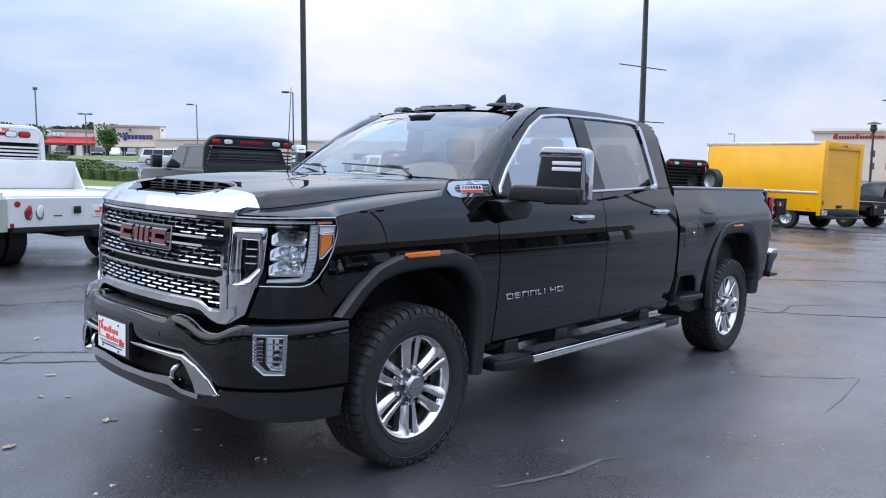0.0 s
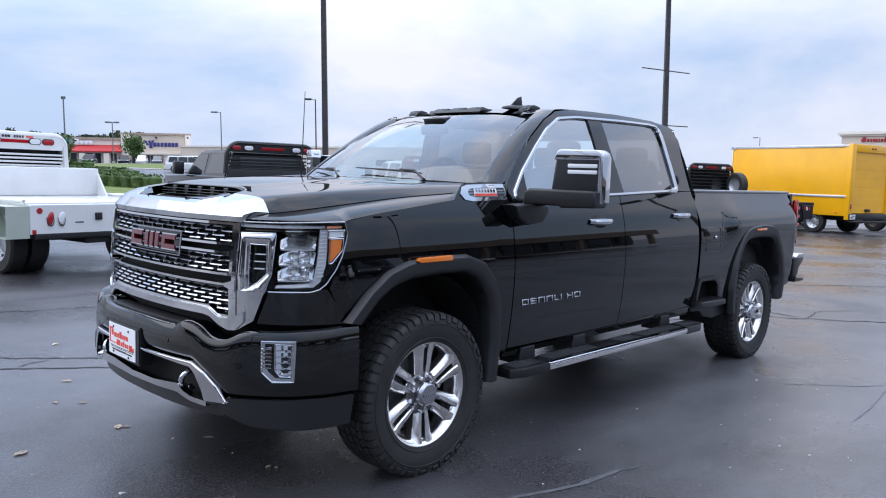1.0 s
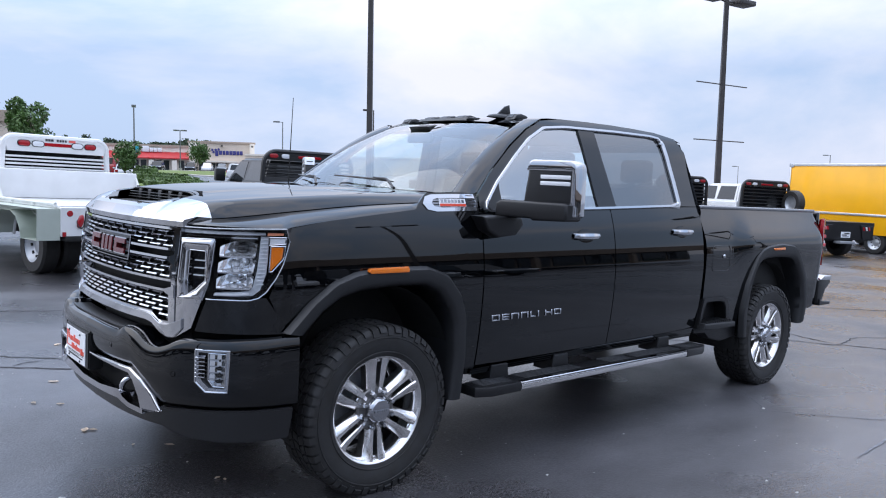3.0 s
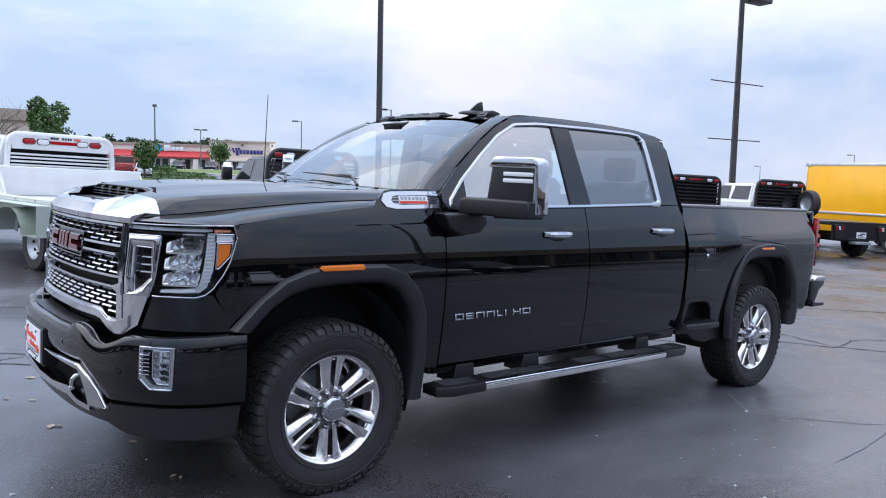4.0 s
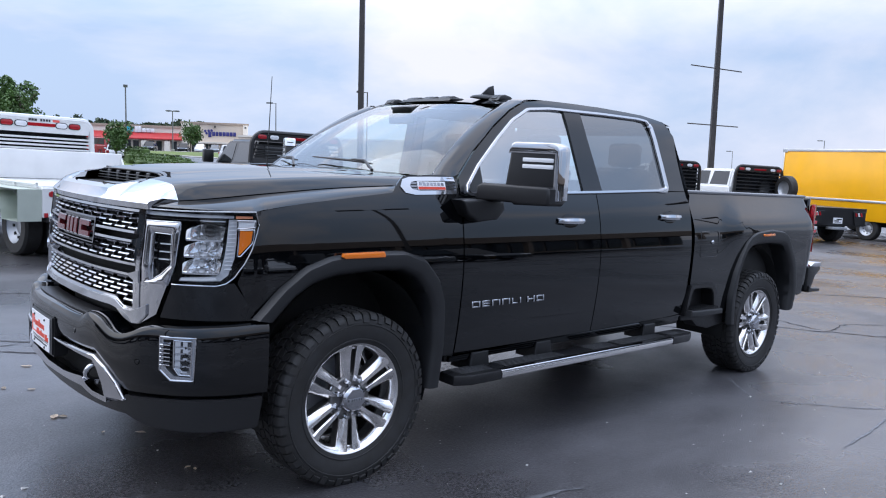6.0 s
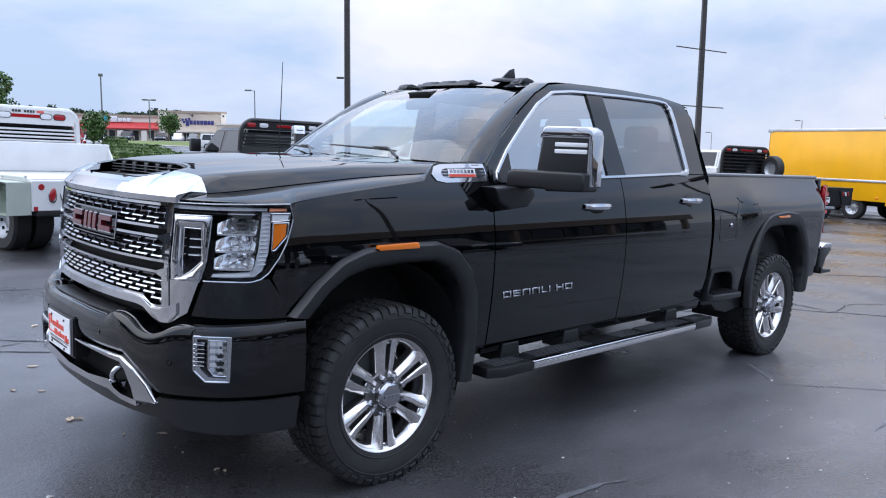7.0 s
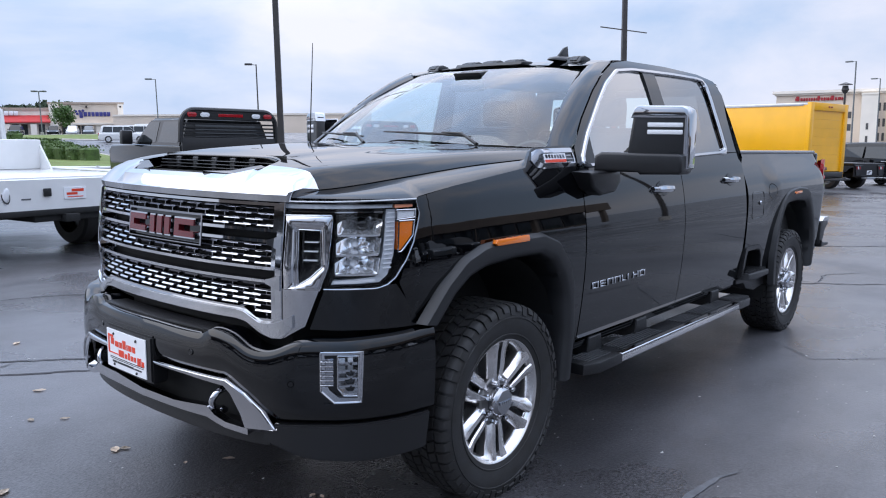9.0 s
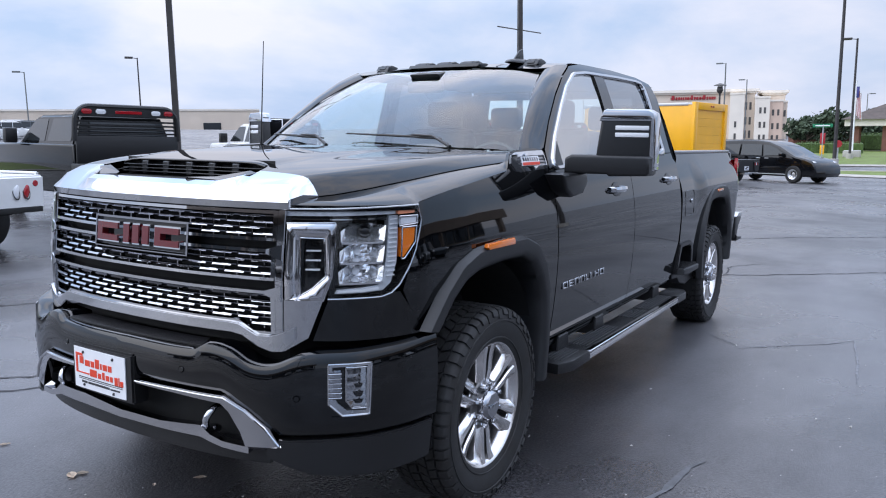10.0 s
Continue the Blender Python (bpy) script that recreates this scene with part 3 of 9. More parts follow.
bm = bmesh.new()
outline = [(-0.93, 0.95), (-0.945, 1.43), (-0.85, 1.70), (-0.755, 1.92), (-0.60, 1.955), (0.60, 1.955), (0.755, 1.92), (0.85, 1.70), (0.945, 1.43), (0.93, 0.95)]
lo = [(-0.66, 1.50), (-0.60, 1.86), (0.60, 1.86), (0.66, 1.50)]
o = [bm.verts.new((-2.955 + 0.10 * max(z - 1.45, 0), y, z)) for y, z in outline]
i4 = [bm.verts.new((-2.955 + 0.10 * max(z - 1.45, 0), y, z)) for y, z in lo]
bm.faces.new((o[0], o[1], o[2], o[3], i4[1], i4[0]))
bm.faces.new((o[3], o[4], o[5], o[6], i4[2], i4[1]))
bm.faces.new((o[6], o[7], o[8], o[9], i4[3], i4[2]))
bm.faces.new((o[9], o[0], i4[0], i4[3]))
bmesh.ops.recalc_face_normals(bm, faces=bm.faces)
part("cab_back", bm, PAINT, truck, smooth=False)
part("back_window", outward(ruled([(-0.66, 1.50), (0.66, 1.50)], [(-0.60, 1.86), (0.60, 1.86)], 4, 2, lambda y, z: Vector((-2.953 + 0.10 * (z - 1.45), y, z)), rim=0), (-1, 0, 0)), BACK_GLASS, truck, "tinted rear cab glass", smooth=False)

# hood with raised middle
def hood_edge(x):
    return float(curve1([(-0.60, 0.895), (-0.25, 0.885), (0.10, 0.865), (0.45, 0.825), (0.70, 0.745), (0.80, 0.665)], x))


def hood_z(x, v):
    edge = float(curve1([(-0.60, 1.455), (-0.25, 1.434), (0.10, 1.410), (0.45, 1.372), (0.70, 1.338), (0.80, 1.325)], x))
    mid = float(curve1([(-0.60, 1.500), (-0.25, 1.497), (0.10, 1.488), (0.45, 1.468), (0.66, 1.448), (0.80, 1.425)], x))
    prof = float(curve1([(0.0, 1.0), (0.42, 0.985), (0.50, 0.95), (0.56, 0.86), (0.70, 0.81), (0.84, 0.74), (0.92, 0.66), (0.955, 0.56), (0.975, 0.36), (1.0, 0.0)], abs(v)))
    return edge + (mid - edge) * prof


bm = bmesh.new()
nx, ny = 34, 64
rows = []
for i in range(nx + 1):
    row = []
    for j in range(ny + 1):
        v = -1 + 2 * j / ny
        back = -0.42 - 0.17 * abs(v) ** 2.5
        front = 0.795 - 0.04 * abs(v) ** 3 - 0.085 * min(max((0.66 - abs(v)) / 0.10, 0), 1)
        x = front + (back - front) * i / nx
        row.append(bm.verts.new((x, v * hood_edge(x), hood_z(x, v))))
    rows.append(row)
for i in range(nx):
    for j in range(ny):
        bm.faces.new((rows[i][j], rows[i][j + 1], rows[i + 1][j + 1], rows[i + 1][j]))
bmesh.ops.recalc_face_normals(bm, faces=bm.faces)
hood = part("hood", bm, PAINT, truck)

# painted corner between the hood edge and the top of the lamp, running on into the fender
bm = bmesh.new()
rows = []
for i in range(63):
    if i <= 26:
        p = 0.662 + (1.004 - 0.662) * i / 26
        low = face(p, 1.304, 0.004)
    else:
        x = 0.525 - 1.125 * (i - 26) / 36
        low = side(x, float(curve1([(-0.60, 1.498), (-0.44, 1.492), (-0.305, 1.482), (-0.262, 1.444), (-0.22, 1.399), (0.0, 1.374), (0.30, 1.339), (0.525, 1.304)], x)))
    xh = min(low.x - 0.012, 0.752)
    high = Vector((xh, hood_edge(xh) - 0.004, hood_z(xh, 1.0) - 0.002))
    dz = high.z - low.z
    ctrl = low.lerp(high, 0.22) + Vector((0.0, 0.0, 0.30 * dz + 0.002 if dz > 0 else 0.0))
    rows.append([bm.verts.new(low - Vector((0, 0, 0.02)))] + [bm.verts.new(low * (1 - u) ** 2 + ctrl * 2 * u * (1 - u) + high * u * u) for u in [k / 6 for k in range(7)]])
for a, b in zip(rows, rows[1:]):
    for j in range(7):
        bm.faces.new((a[j], b[j], b[j + 1], a[j + 1]))
bmesh.ops.recalc_face_normals(bm, faces=bm.faces)
both("fender_corner", outward(bm, (0, 0, 1)), PAINT, truck)

# chrome header over the grille, notched for the hood scoop
bm = bmesh.new()
rows = []
for i in range(81):
    p = -0.665 + 1.33 * i / 80
    e = abs(p) / 0.665
    f0, f1, f2 = face(p, 1.289, 0.012), face(p, 1.313, 0.021), face(p, 1.322, 0.014)
    hx0 = 0.797 - 0.04 * e ** 3
    top = Vector((hx0, p / 0.665 * hood_edge(hx0), hood_z(hx0, e) + 0.002))
    if abs(p) < 0.44:
        top.z = min(top.z, 1.405)
    k = min(max((0.44 - abs(p)) / 0.09, 0), 1)
    mouth = Vector((0.900, p, 1.376))
    top = top.lerp(mouth, k * k * (3 - 2 * k))
    mid = f2.lerp(top, 0.55) + Vector((0.010, 0, 0.009))
    rows.append([bm.verts.new(q) for q in (f0 - Vector((0.03, 0, 0)), f0, f1, f2, mid, top, top - Vector((0.02, 0, 0.02)))])
for a, b in zip(rows, rows[1:]):
    for j in range(6):
        bm.faces.new((a[j], b[j], b[j + 1], a[j + 1]))
bm.faces.new(rows[0]); bm.faces.new(rows[-1][::-1])
bmesh.ops.recalc_face_normals(bm, faces=bm.faces)
part("hood_header", bm, CHROME, truck, "bright chrome header bar over the grille")

# dark inner body that closes shut lines and arches
part("inner_body", box((-2.93, -0.86, 0.52), (-0.62, 0.86, 1.36), 0.03), VOID, truck)
part("engine_bay", box((-0.60, -0.60, 0.50), (0.80, 0.60, 1.28), 0.05), VOID, truck)
part("bed_floor", box((-5.05, -0.84, 0.78), (-2.98, 0.84, 0.84), 0.01), VOID, truck)
# ---- grille, lamps and front bumper ----
def pface(off=0.0):
    return lambda p, z: face(p, z, off)


def pbump(off=0.0):
    return lambda p, z: bump(p, z, off)


def band(bm, A, B, n, place, d0, d1):
    """A solid band between two lines on a wrapped surface, from depth d0 (back) to d1 (front)."""
    a, b = along(A, n), along(B, n)
    rings = []
    for (p0, z0), (p1, z1) in zip(a, b):
        rings.append([bm.verts.new(place(p, z, d)) for p, z, d in ((p0, z0, d0), (p0, z0, d1), (p1, z1, d1), (p1, z1, d0))])
    for r, q in zip(rings, rings[1:]):
        for j in range(4):
            bm.faces.new((r[j], q[j], q[(j + 1) % 4], r[(j + 1) % 4]))
    bm.faces.new(rings[0]); bm.faces.new(rings[-1][::-1])
    bmesh.ops.recalc_face_normals(bm, faces=bm.faces)


def ridge(bm, p0, p1, z, h, d0, d1):
    """A short blade: a roof-shaped front edge, so that its upper half looks at the sky and its lower half at the ground."""
    rings = [[bm.verts.new(face(p, z + a, d)) for a, d in ((-h, d0), (-h, d1 - 0.002), (-0.7 * h, d1), (h, d1 - 0.006), (h, d0))] for p in (p0, p1)]
    for j in range(5):
        bm.faces.new((rings[0][j], rings[1][j], rings[1][(j + 1) % 5], rings[0][(j + 1) % 5]))
    bm.faces.new(rings[0][::-1])
    bm.faces.new(rings[1])


grille = new("grille")
grille.parent = truck
grille["label"] = "chrome mesh grille in three tiers"
part("grille_back", ruled([(-0.66, 0.80), (0.66, 0.80)], [(-0.66, 1.29), (0.66, 1.29)], 24, 2, pface(-0.055), rim=0), VOID, grille)


def row_low(p, k):
    z0 = ((1.180, 1.284), (1.044, 1.152), (0.888, 1.008))[k][0]
    if k == 2:
        z0 -= 0.034 * min(max((abs(p) - 0.49) / 0.06, 0), 1)
    return z0


for k, (lo_z, hi_z) in enumerate(((1.180, 1.284), (1.044, 1.152), (0.888, 1.008))):
    # chrome rim of the tier
    ends = 0.628
    bot = [(-ends, row_low(-ends, k)), (-0.55, row_low(-0.55, k)), (-0.49, row_low(-0.49, k)), (0, lo_z), (0.49, row_low(0.49, k)), (0.55, row_low(0.55, k)), (ends, row_low(ends, k))]
    bm = bmesh.new()
    band(bm, bot, [(p, z + 0.011) for p, z in bot], 36, face, -0.03, 0.012)
    band(bm, [(-ends, hi_z - 0.011), (ends, hi_z - 0.011)], [(-ends, hi_z), (ends, hi_z)], 24, face, -0.03, 0.012)
    for s in (-1, 1):
        band(bm, [(s * (ends - 0.012), row_low(ends, k)), (s * (ends - 0.012), hi_z)], [(s * (ends + 0.004), row_low(ends, k)), (s * (ends + 0.004), hi_z)], 2, face, -0.03, 0.012)
    part("grille_tier_rim", bm, CHROME, grille)
    # thin dark-chrome bars, each with staggered bright ridged blades and short posts
    n_bar = (4, 4, 5)[k]
    step = (hi_z - lo_z - 0.022) / n_bar
    blades, posts = bmesh.new(), bmesh.new()
    for j in range(n_bar + (2 if k == 2 else 0)):
        z = hi_z - 0.011 - step * (j + 0.5)
        full = z > lo_z + 0.012
        if full:
            bm = bmesh.new()
            band(bm, [(-ends, z - 0.0020), (ends, z - 0.0020)], [(-ends, z + 0.0020), (ends, z + 0.0020)], 20, face, -0.030, -0.014)
            part("grille_bar", bm, DARK_CHROME, grille)
        cells = 11
        for c in range(cells):
            p = -0.605 + 1.21 * (c + (0.75 if j % 2 else 0.25)) / cells
            if not full and abs(p) < 0.54:
                continue
            if k < 2 and abs(p) < 0.30 and 1.10 < z < 1.225:
                continue
            ridge(blades, max(p - 0.040, -ends), min(p + 0.040, ends), z, 0.0037, -0.022, 0.004)
            band(posts, [(p - 0.0018, z - step * 0.95), (p + 0.0018, z - step * 0.95)], [(p - 0.0026, z), (p + 0.0026, z)], 1, face, -0.034, -0.014)
    ob = part("grille_mesh", blades, TRIM_CHROME, grille, "small bright chrome mesh blades")
    ob["kind"] = "stuff"
    ob = part("grille_post_mesh", posts, DARK_CHROME, grille)
    ob["kind"] = "stuff"

# chrome outer frame of the grille
bm = bmesh.new()
for s in (-1, 1):
    band(bm, [(s * 0.634, 0.80), (s * 0.634, 1.286)], [(s * 0.660, 0.805), (s * 0.660, 1.288)], 8, face, -0.05, 0.018)
low = [(-0.70, 0.842), (-0.66, 0.800), (-0.62, 0.797), (-0.57, 0.812), (-0.51, 0.846), (-0.46, 0.853), (0.0, 0.853), (0.46, 0.853), (0.51, 0.846), (0.57, 0.812), (0.62, 0.797), (0.66, 0.800), (0.70, 0.842)]
up = [(-0.70, 0.89), (-0.66, 0.868), (-0.62, 0.854), (-0.57, 0.853), (-0.50, 0.886), (-0.46, 0.890), (0.0, 0.890), (0.46, 0.890), (0.50, 0.886), (0.57, 0.853), (0.62, 0.854), (0.66, 0.868), (0.70, 0.89)]
band(bm, low, up, 72, face, -0.05, 0.024)
bmesh.ops.bevel(bm, geom=list(bm.edges), offset=0.003, segments=2, affect="EDGES", clamp_overlap=True)
part("grille_frame", bm, CHROME, grille, "bright chrome grille frame")
# notches where the tiers meet the frame
for s in (-1, 1):
    for z in (1.150, 1.008):
        bm = bmesh.new()
        band(bm, [(s * 0.600, z - 0.012), (s * 0.655, z - 0.034)], [(s * 0.600, z + 0.003), (s * 0.655, z + 0.020)], 2, face, -0.03, 0.022)
        part("grille_shoulder", bm, CHROME, grille)

# maker's badge: plain red blocks in chrome rims on a chrome plate
badge = new("grille_badge")
badge.parent = grille
bm = bmesh.new()
for a, b in (([(-0.262, 1.104), (0.262, 1.104)], [(-0.262, 1.108), (0.262, 1.108)]), ([(-0.262, 1.218), (0.262, 1.218)], [(-0.262, 1.226), (0.262, 1.226)]), ([(-0.266, 1.104), (-0.266, 1.226)], [(-0.258, 1.104), (-0.258, 1.226)]), ([(0.258, 1.104), (0.258, 1.226)], [(0.266, 1.104), (0.266, 1.226)])):
    band(bm, a, b, 8, face, -0.02, 0.014)
part("badge_rim", bm, DARK_CHROME, badge)
part("badge_plate", ruled([(-0.258, 1.112), (0.258, 1.112)], [(-0.258, 1.218), (0.258, 1.218)], 12, 1, pface(0.0), rim=0), GLOSS_BLACK, badge)
for p0, p1, notch in ((-0.238, -0.100, 0.10), (-0.076, 0.078, 0.0), (0.102, 0.238, 0.10)):
    for mat_i, g, d, nm in ((CHROME, 0.0, 0.022, "badge_block_rim"), (BADGE_RED, 0.0055, 0.026, "badge_block")):
        bm = bmesh.new()
        z0, z1 = 1.126 + g, 1.206 - g
        q0, q1 = p0 + g, p1 - g
        if notch:
            th = 0.034 - g * 0.5
            band(bm, [(q0, z0), (q0, z1)], [(q0 + th, z0), (q0 + th, z1)], 2, face, 0.0, d)
            band(bm, [(q0 + th, z1 - th * 0.72), (q1, z1 - th * 0.72)], [(q0 + th, z1), (q1, z1)], 4, face, 0.0, d)
            band(bm, [(q0 + th, z0), (q1, z0)], [(q0 + th, z0 + th * 0.72), (q1, z0 + th * 0.72)], 4, face, 0.0, d)
        else:
            th = 0.040 - g
            for c in (q0 + th / 2, (q0 + q1) / 2, q1 - th / 2):
                band(bm, [(c - th / 2, z0), (c - th / 2, z1)], [(c + th / 2, z0), (c + th / 2, z1)], 2, face, 0.0, d)
        part(nm, bm, mat_i, badge)

# hood scoop
scoop = new("hood_scoop")
scoop.parent = truck
scoop["label"] = "black mesh hood scoop behind the chrome header"
bm = bmesh.new()
q = [bm.verts.new(v) for v in ((0.900, -0.36, 1.366), (0.900, 0.36, 1.366), (0.68, 0.43, 1.372), (0.68, -0.43, 1.372), (0.68, -0.43, 1.444), (0.68, 0.43, 1.444))]
bm.faces.new(q[:4]); bm.faces.new((q[3], q[2], q[5], q[4]))
part("scoop_floor", bm, VOID, scoop, smooth=False)
bm = bmesh.new()
for i in range(3):
    add_box(bm, (0.700 - 0.004 * i, -0.40, 1.384 + 0.014 * i), (0.735 - 0.004 * i, 0.40, 1.388 + 0.014 * i), 0.0015, 1)
for y in (-0.27, -0.14, 0.0, 0.13, 0.26):
    add_box(bm, (0.690, y - 0.018, 1.376), (0.722, y + 0.018, 1.430), 0.004, 1)
part("scoop_slats", bm, SATIN, scoop)
for s in (-1, 1):
    bm = bmesh.new()
    vs = [bm.verts.new((x, s * y, z)) for x, y, z in ((0.905, 0.20, 1.384), (0.868, 0.362, 1.376), (0.800, 0.455, 1.404), (0.785, 0.405, 1.410), (0.835, 0.28, 1.386), (0.905, 0.20, 1.366), (0.868, 0.362, 1.356), (0.80, 0.455, 1.36), (0.785, 0.40, 1.37), (0.835, 0.28, 1.37))]
    bm.faces.new(vs[:5])
    for i in range(5):
        bm.faces.new((vs[i], vs[(i + 1) % 5], vs[5 + (i + 1) % 5], vs[5 + i]))
    bmesh.ops.recalc_face_normals(bm, faces=bm.faces)
    part("scoop_lip", bm, GLOSS_BLACK, scoop, "gloss black scoop lip", smooth=False)
part("scoop_edge", tube([(0.710, y, hood_z(0.710, y / 0.74) - 0.004) for y in np.linspace(-0.41, 0.41, 17)], 0.005, 8), PAINT, scoop)

# headlamps
for s in (-1, 1):
    def hl(off=0.0, s=s):
        return lambda p, z: face(s * p, z, off)

    def hband(bm, A, B, n, d0, d1, s=s):
        band(bm, [(s * p, z) for p, z in A], [(s * p, z) for p, z in B], n, face, d0, d1)

    def sheet_of(rows, s=s):
        """A sheet through rows of (p, z, depth) points on the nose."""
        b = bmesh.new()
        g = [[b.verts.new(face(s * p, z, d)) for p, z, d in r] for r in rows]
        for q0, q1 in zip(g, g[1:]):
            for j in range(len(q0) - 1):
                b.faces.new((q0[j], q0[j + 1], q1[j + 1], q1[j]))
        return outward(b, (1, s * 0.6, 0.3))

    lamp = new("headlamp")
    lamp.parent = truck
    lamp["label"] = "clear headlamp with three stacked projectors"
    lens_low = [(0.790, 0.984), (0.86, 0.984), (0.922, 0.985), (0.946, 0.996), (0.966, 1.022), (0.990, 1.082), (1.006, 1.145), (1.014, 1.21)]
    lens_top = [(0.800, 1.291), (0.85, 1.295), (0.89, 1.298), (0.92, 1.300), (0.95, 1.301), (0.975, 1.302), (0.992, 1.302), (1.004, 1.300)]
    part("lamp_bowl", ruled(lens_low, lens_top, 28, 6, hl(-0.085), rim=0), GLOSS_BLACK, lamp)
    part("lamp_lens", outward(ruled(lens_low, lens_top, 28, 8, hl(0.006), rim=0), (1, 0, 0)), LENS, lamp, "clear lamp lens")
    part("lamp_strip_lens", outward(ruled([(0.656, 1.246), (0.80, 1.246)], [(0.656, 1.289), (0.80, 1.291)], 8, 2, hl(0.008), rim=0), (1, 0, 0)), LENS, lamp)
    edge = lens_low + [(1.017, 1.25), (1.004, 1.302)]
    bm = bmesh.new()
    wall = [(bm.verts.new(face(s * p, z, 0.003)), bm.verts.new(face(s * p, z, -0.088))) for p, z in along(edge, 42)]
    for r0, r1 in zip(wall, wall[1:]):
        bm.faces.new((r0[0], r1[0], r1[1], r0[1]))
    part("lamp_wall", bm, GLOSS_BLACK, lamp)
    part("lamp_edge", tube([face(s * p, z, 0.004) for p, z in along(edge, 42)], 0.0035, 8), CHROME, lamp, "thin bright lamp edge")
    part("lamp_top_edge", tube([face(s * p, z, 0.006) for p, z in along([(0.656, 1.291), (0.80, 1.293), (1.004, 1.302)], 24)], 0.003, 8), GUIDE, lamp)
    # clear strip along the top, its mirrored sky put in as grey; dark strip and bright line under it
    bm = bmesh.new()
    hband(bm, [(0.658, 1.267), (0.80, 1.268), (0.948, 1.272)], [(0.658, 1.288), (0.80, 1.289), (0.948, 1.297)], 12, -0.03, -0.004)
    part("top_clear_strip", bm, GUIDE, lamp)
    bm = bmesh.new()
    hband(bm, [(0.658, 1.246), (0.80, 1.247), (0.930, 1.250)], [(0.658, 1.266), (0.80, 1.267), (0.930, 1.269)], 12, -0.03, -0.012)
    part("lamp_strip", bm, GLOSS_BLACK, lamp)
    bm = bmesh.new()
    hband(bm, [(0.672, 1.2535), (0.80, 1.2535), (0.928, 1.255)], [(0.672, 1.2575), (0.80, 1.2575), (0.928, 1.2595)], 12, -0.016, -0.004)
    part("lamp_trim", bm, CHROME, lamp, "chrome lamp trim")
    # the C of the daytime light: ribbed column at the outside, sweeping under the projectors
    bm = bmesh.new()
    hband(bm, [(0.808, 0.998), (0.88, 0.999), (0.930, 1.004), (0.950, 1.030), (0.962, 1.10), (0.962, 1.17), (0.958, 1.266)],
          [(0.814, 1.012), (0.88, 1.018), (0.918, 1.024), (0.930, 1.046), (0.936, 1.11), (0.937, 1.17), (0.936, 1.266)], 36, -0.05, -0.016)
    part("daytime_guide", bm, GUIDE, lamp, "clear ribbed daytime light guide")
    bm = bmesh.new()
    for i in range(13):
        z = 1.052 + 0.0165 * i
        hband(bm, [(0.938, z), (0.958, z + 0.002)], [(0.938, z + 0.004), (0.958, z + 0.006)], 2, -0.03, -0.012)
    part("guide_ribs", bm, WHITE_LENS, lamp)
    bm = bmesh.new()
    hband(bm, [(0.814, 1.001), (0.88, 1.003), (0.922, 1.008)], [(0.818, 1.009), (0.88, 1.013), (0.918, 1.018)], 10, -0.03, -0.011)
    part("lower_light_bar", bm, WHITE_LENS, lamp)
    rngl = random.Random(4)
    for k, z0 in enumerate((1.174, 1.104, 1.034)):
        bm = sheet_of([[(0.822 + 0.102 * u, z0 + a, d) for u in (0, 0.25, 0.5, 0.75, 1)] for a, d in ((-0.004, -0.030), (-0.004, -0.008), (0.003, -0.006), (0.006, -0.014), (0.018, -0.062))])
        part("reflector_tray", bm, REFLECTOR, lamp)
        bm = sheet_of([[(0.820, z0 + 0.002, -0.010), (0.818, z0 + 0.040, -0.016)], [(0.830, z0 + 0.006, -0.020), (0.830, z0 + 0.050, -0.026)], [(0.852, z0 + 0.014, -0.060), (0.852, z0 + 0.062, -0.062)]])
        part("reflector_wing", bm, REFLECTOR, lamp, smooth=False)
        bm = sheet_of([[(0.906, z0 + 0.014, -0.062), (0.908, z0 + 0.060, -0.064)], [(0.916, z0 + 0.004, -0.030), (0.920, z0 + 0.060, -0.034)], [(0.926, z0 - 0.002, -0.008), (0.930, z0 + 0.058, -0.012)]])
        part("reflector_wing", bm, REFLECTOR, lamp, smooth=False)
        rows = [[(0.850 + 0.058 * i / 6, z0 + 0.014 + 0.048 * j / 4, -0.060 - 0.018 * math.sin(math.pi * i / 6) * math.sin(math.pi * (j + 1) / 6) + (rngl.uniform(-0.007, 0.007) if k else 0.0)) for j in range(5)] for i in range(7)]
        part("reflector_bowl", sheet_of(rows), REFLECTOR, lamp, "faceted chrome reflector", smooth=not k)
        bm = bmesh.new()
        bmesh.ops.create_uvsphere(bm, u_segments=18, v_segments=10, radius=0.025 if k == 0 else 0.014, matrix=Matrix.Translation(face(s * (0.884 if k == 0 else 0.868), z0 + 0.036, -0.056)))
        part("projector", bm, GLOSS_BLACK if k == 0 else WHITE_LENS, lamp)
    bm = bmesh.new()
    hband(bm, [(0.970, 1.118), (0.968, 1.165), (0.966, 1.220)], [(0.974, 1.120), (1.000, 1.172), (1.001, 1.221)], 8, -0.04, 0.0)
    part("turn_lamp", bm, AMBER, lamp, "amber turn lamp")
    part("turn_lamp_rim", tube([face(s * p, z, 0.0) for p, z in along([(0.966, 1.224), (0.969, 1.112), (0.977, 1.114), (1.005, 1.170), (1.006, 1.226), (0.966, 1.224)], 30)], 0.0032, 6), CHROME, lamp)
    bm = bmesh.new()
    hband(bm, [(0.953, 1.271), (0.997, 1.274)], [(0.953, 1.288), (0.996, 1.293)], 4, -0.04, 0.0)
    part("upper_marker", bm, PALE_AMBER, lamp, "amber marker lens, paled for the reflection over it")
    bm = bmesh.new()
    hband(bm, [(0.962, 1.233), (1.004, 1.239)], [(0.961, 1.259), (1.005, 1.260)], 5, -0.04, -0.003)
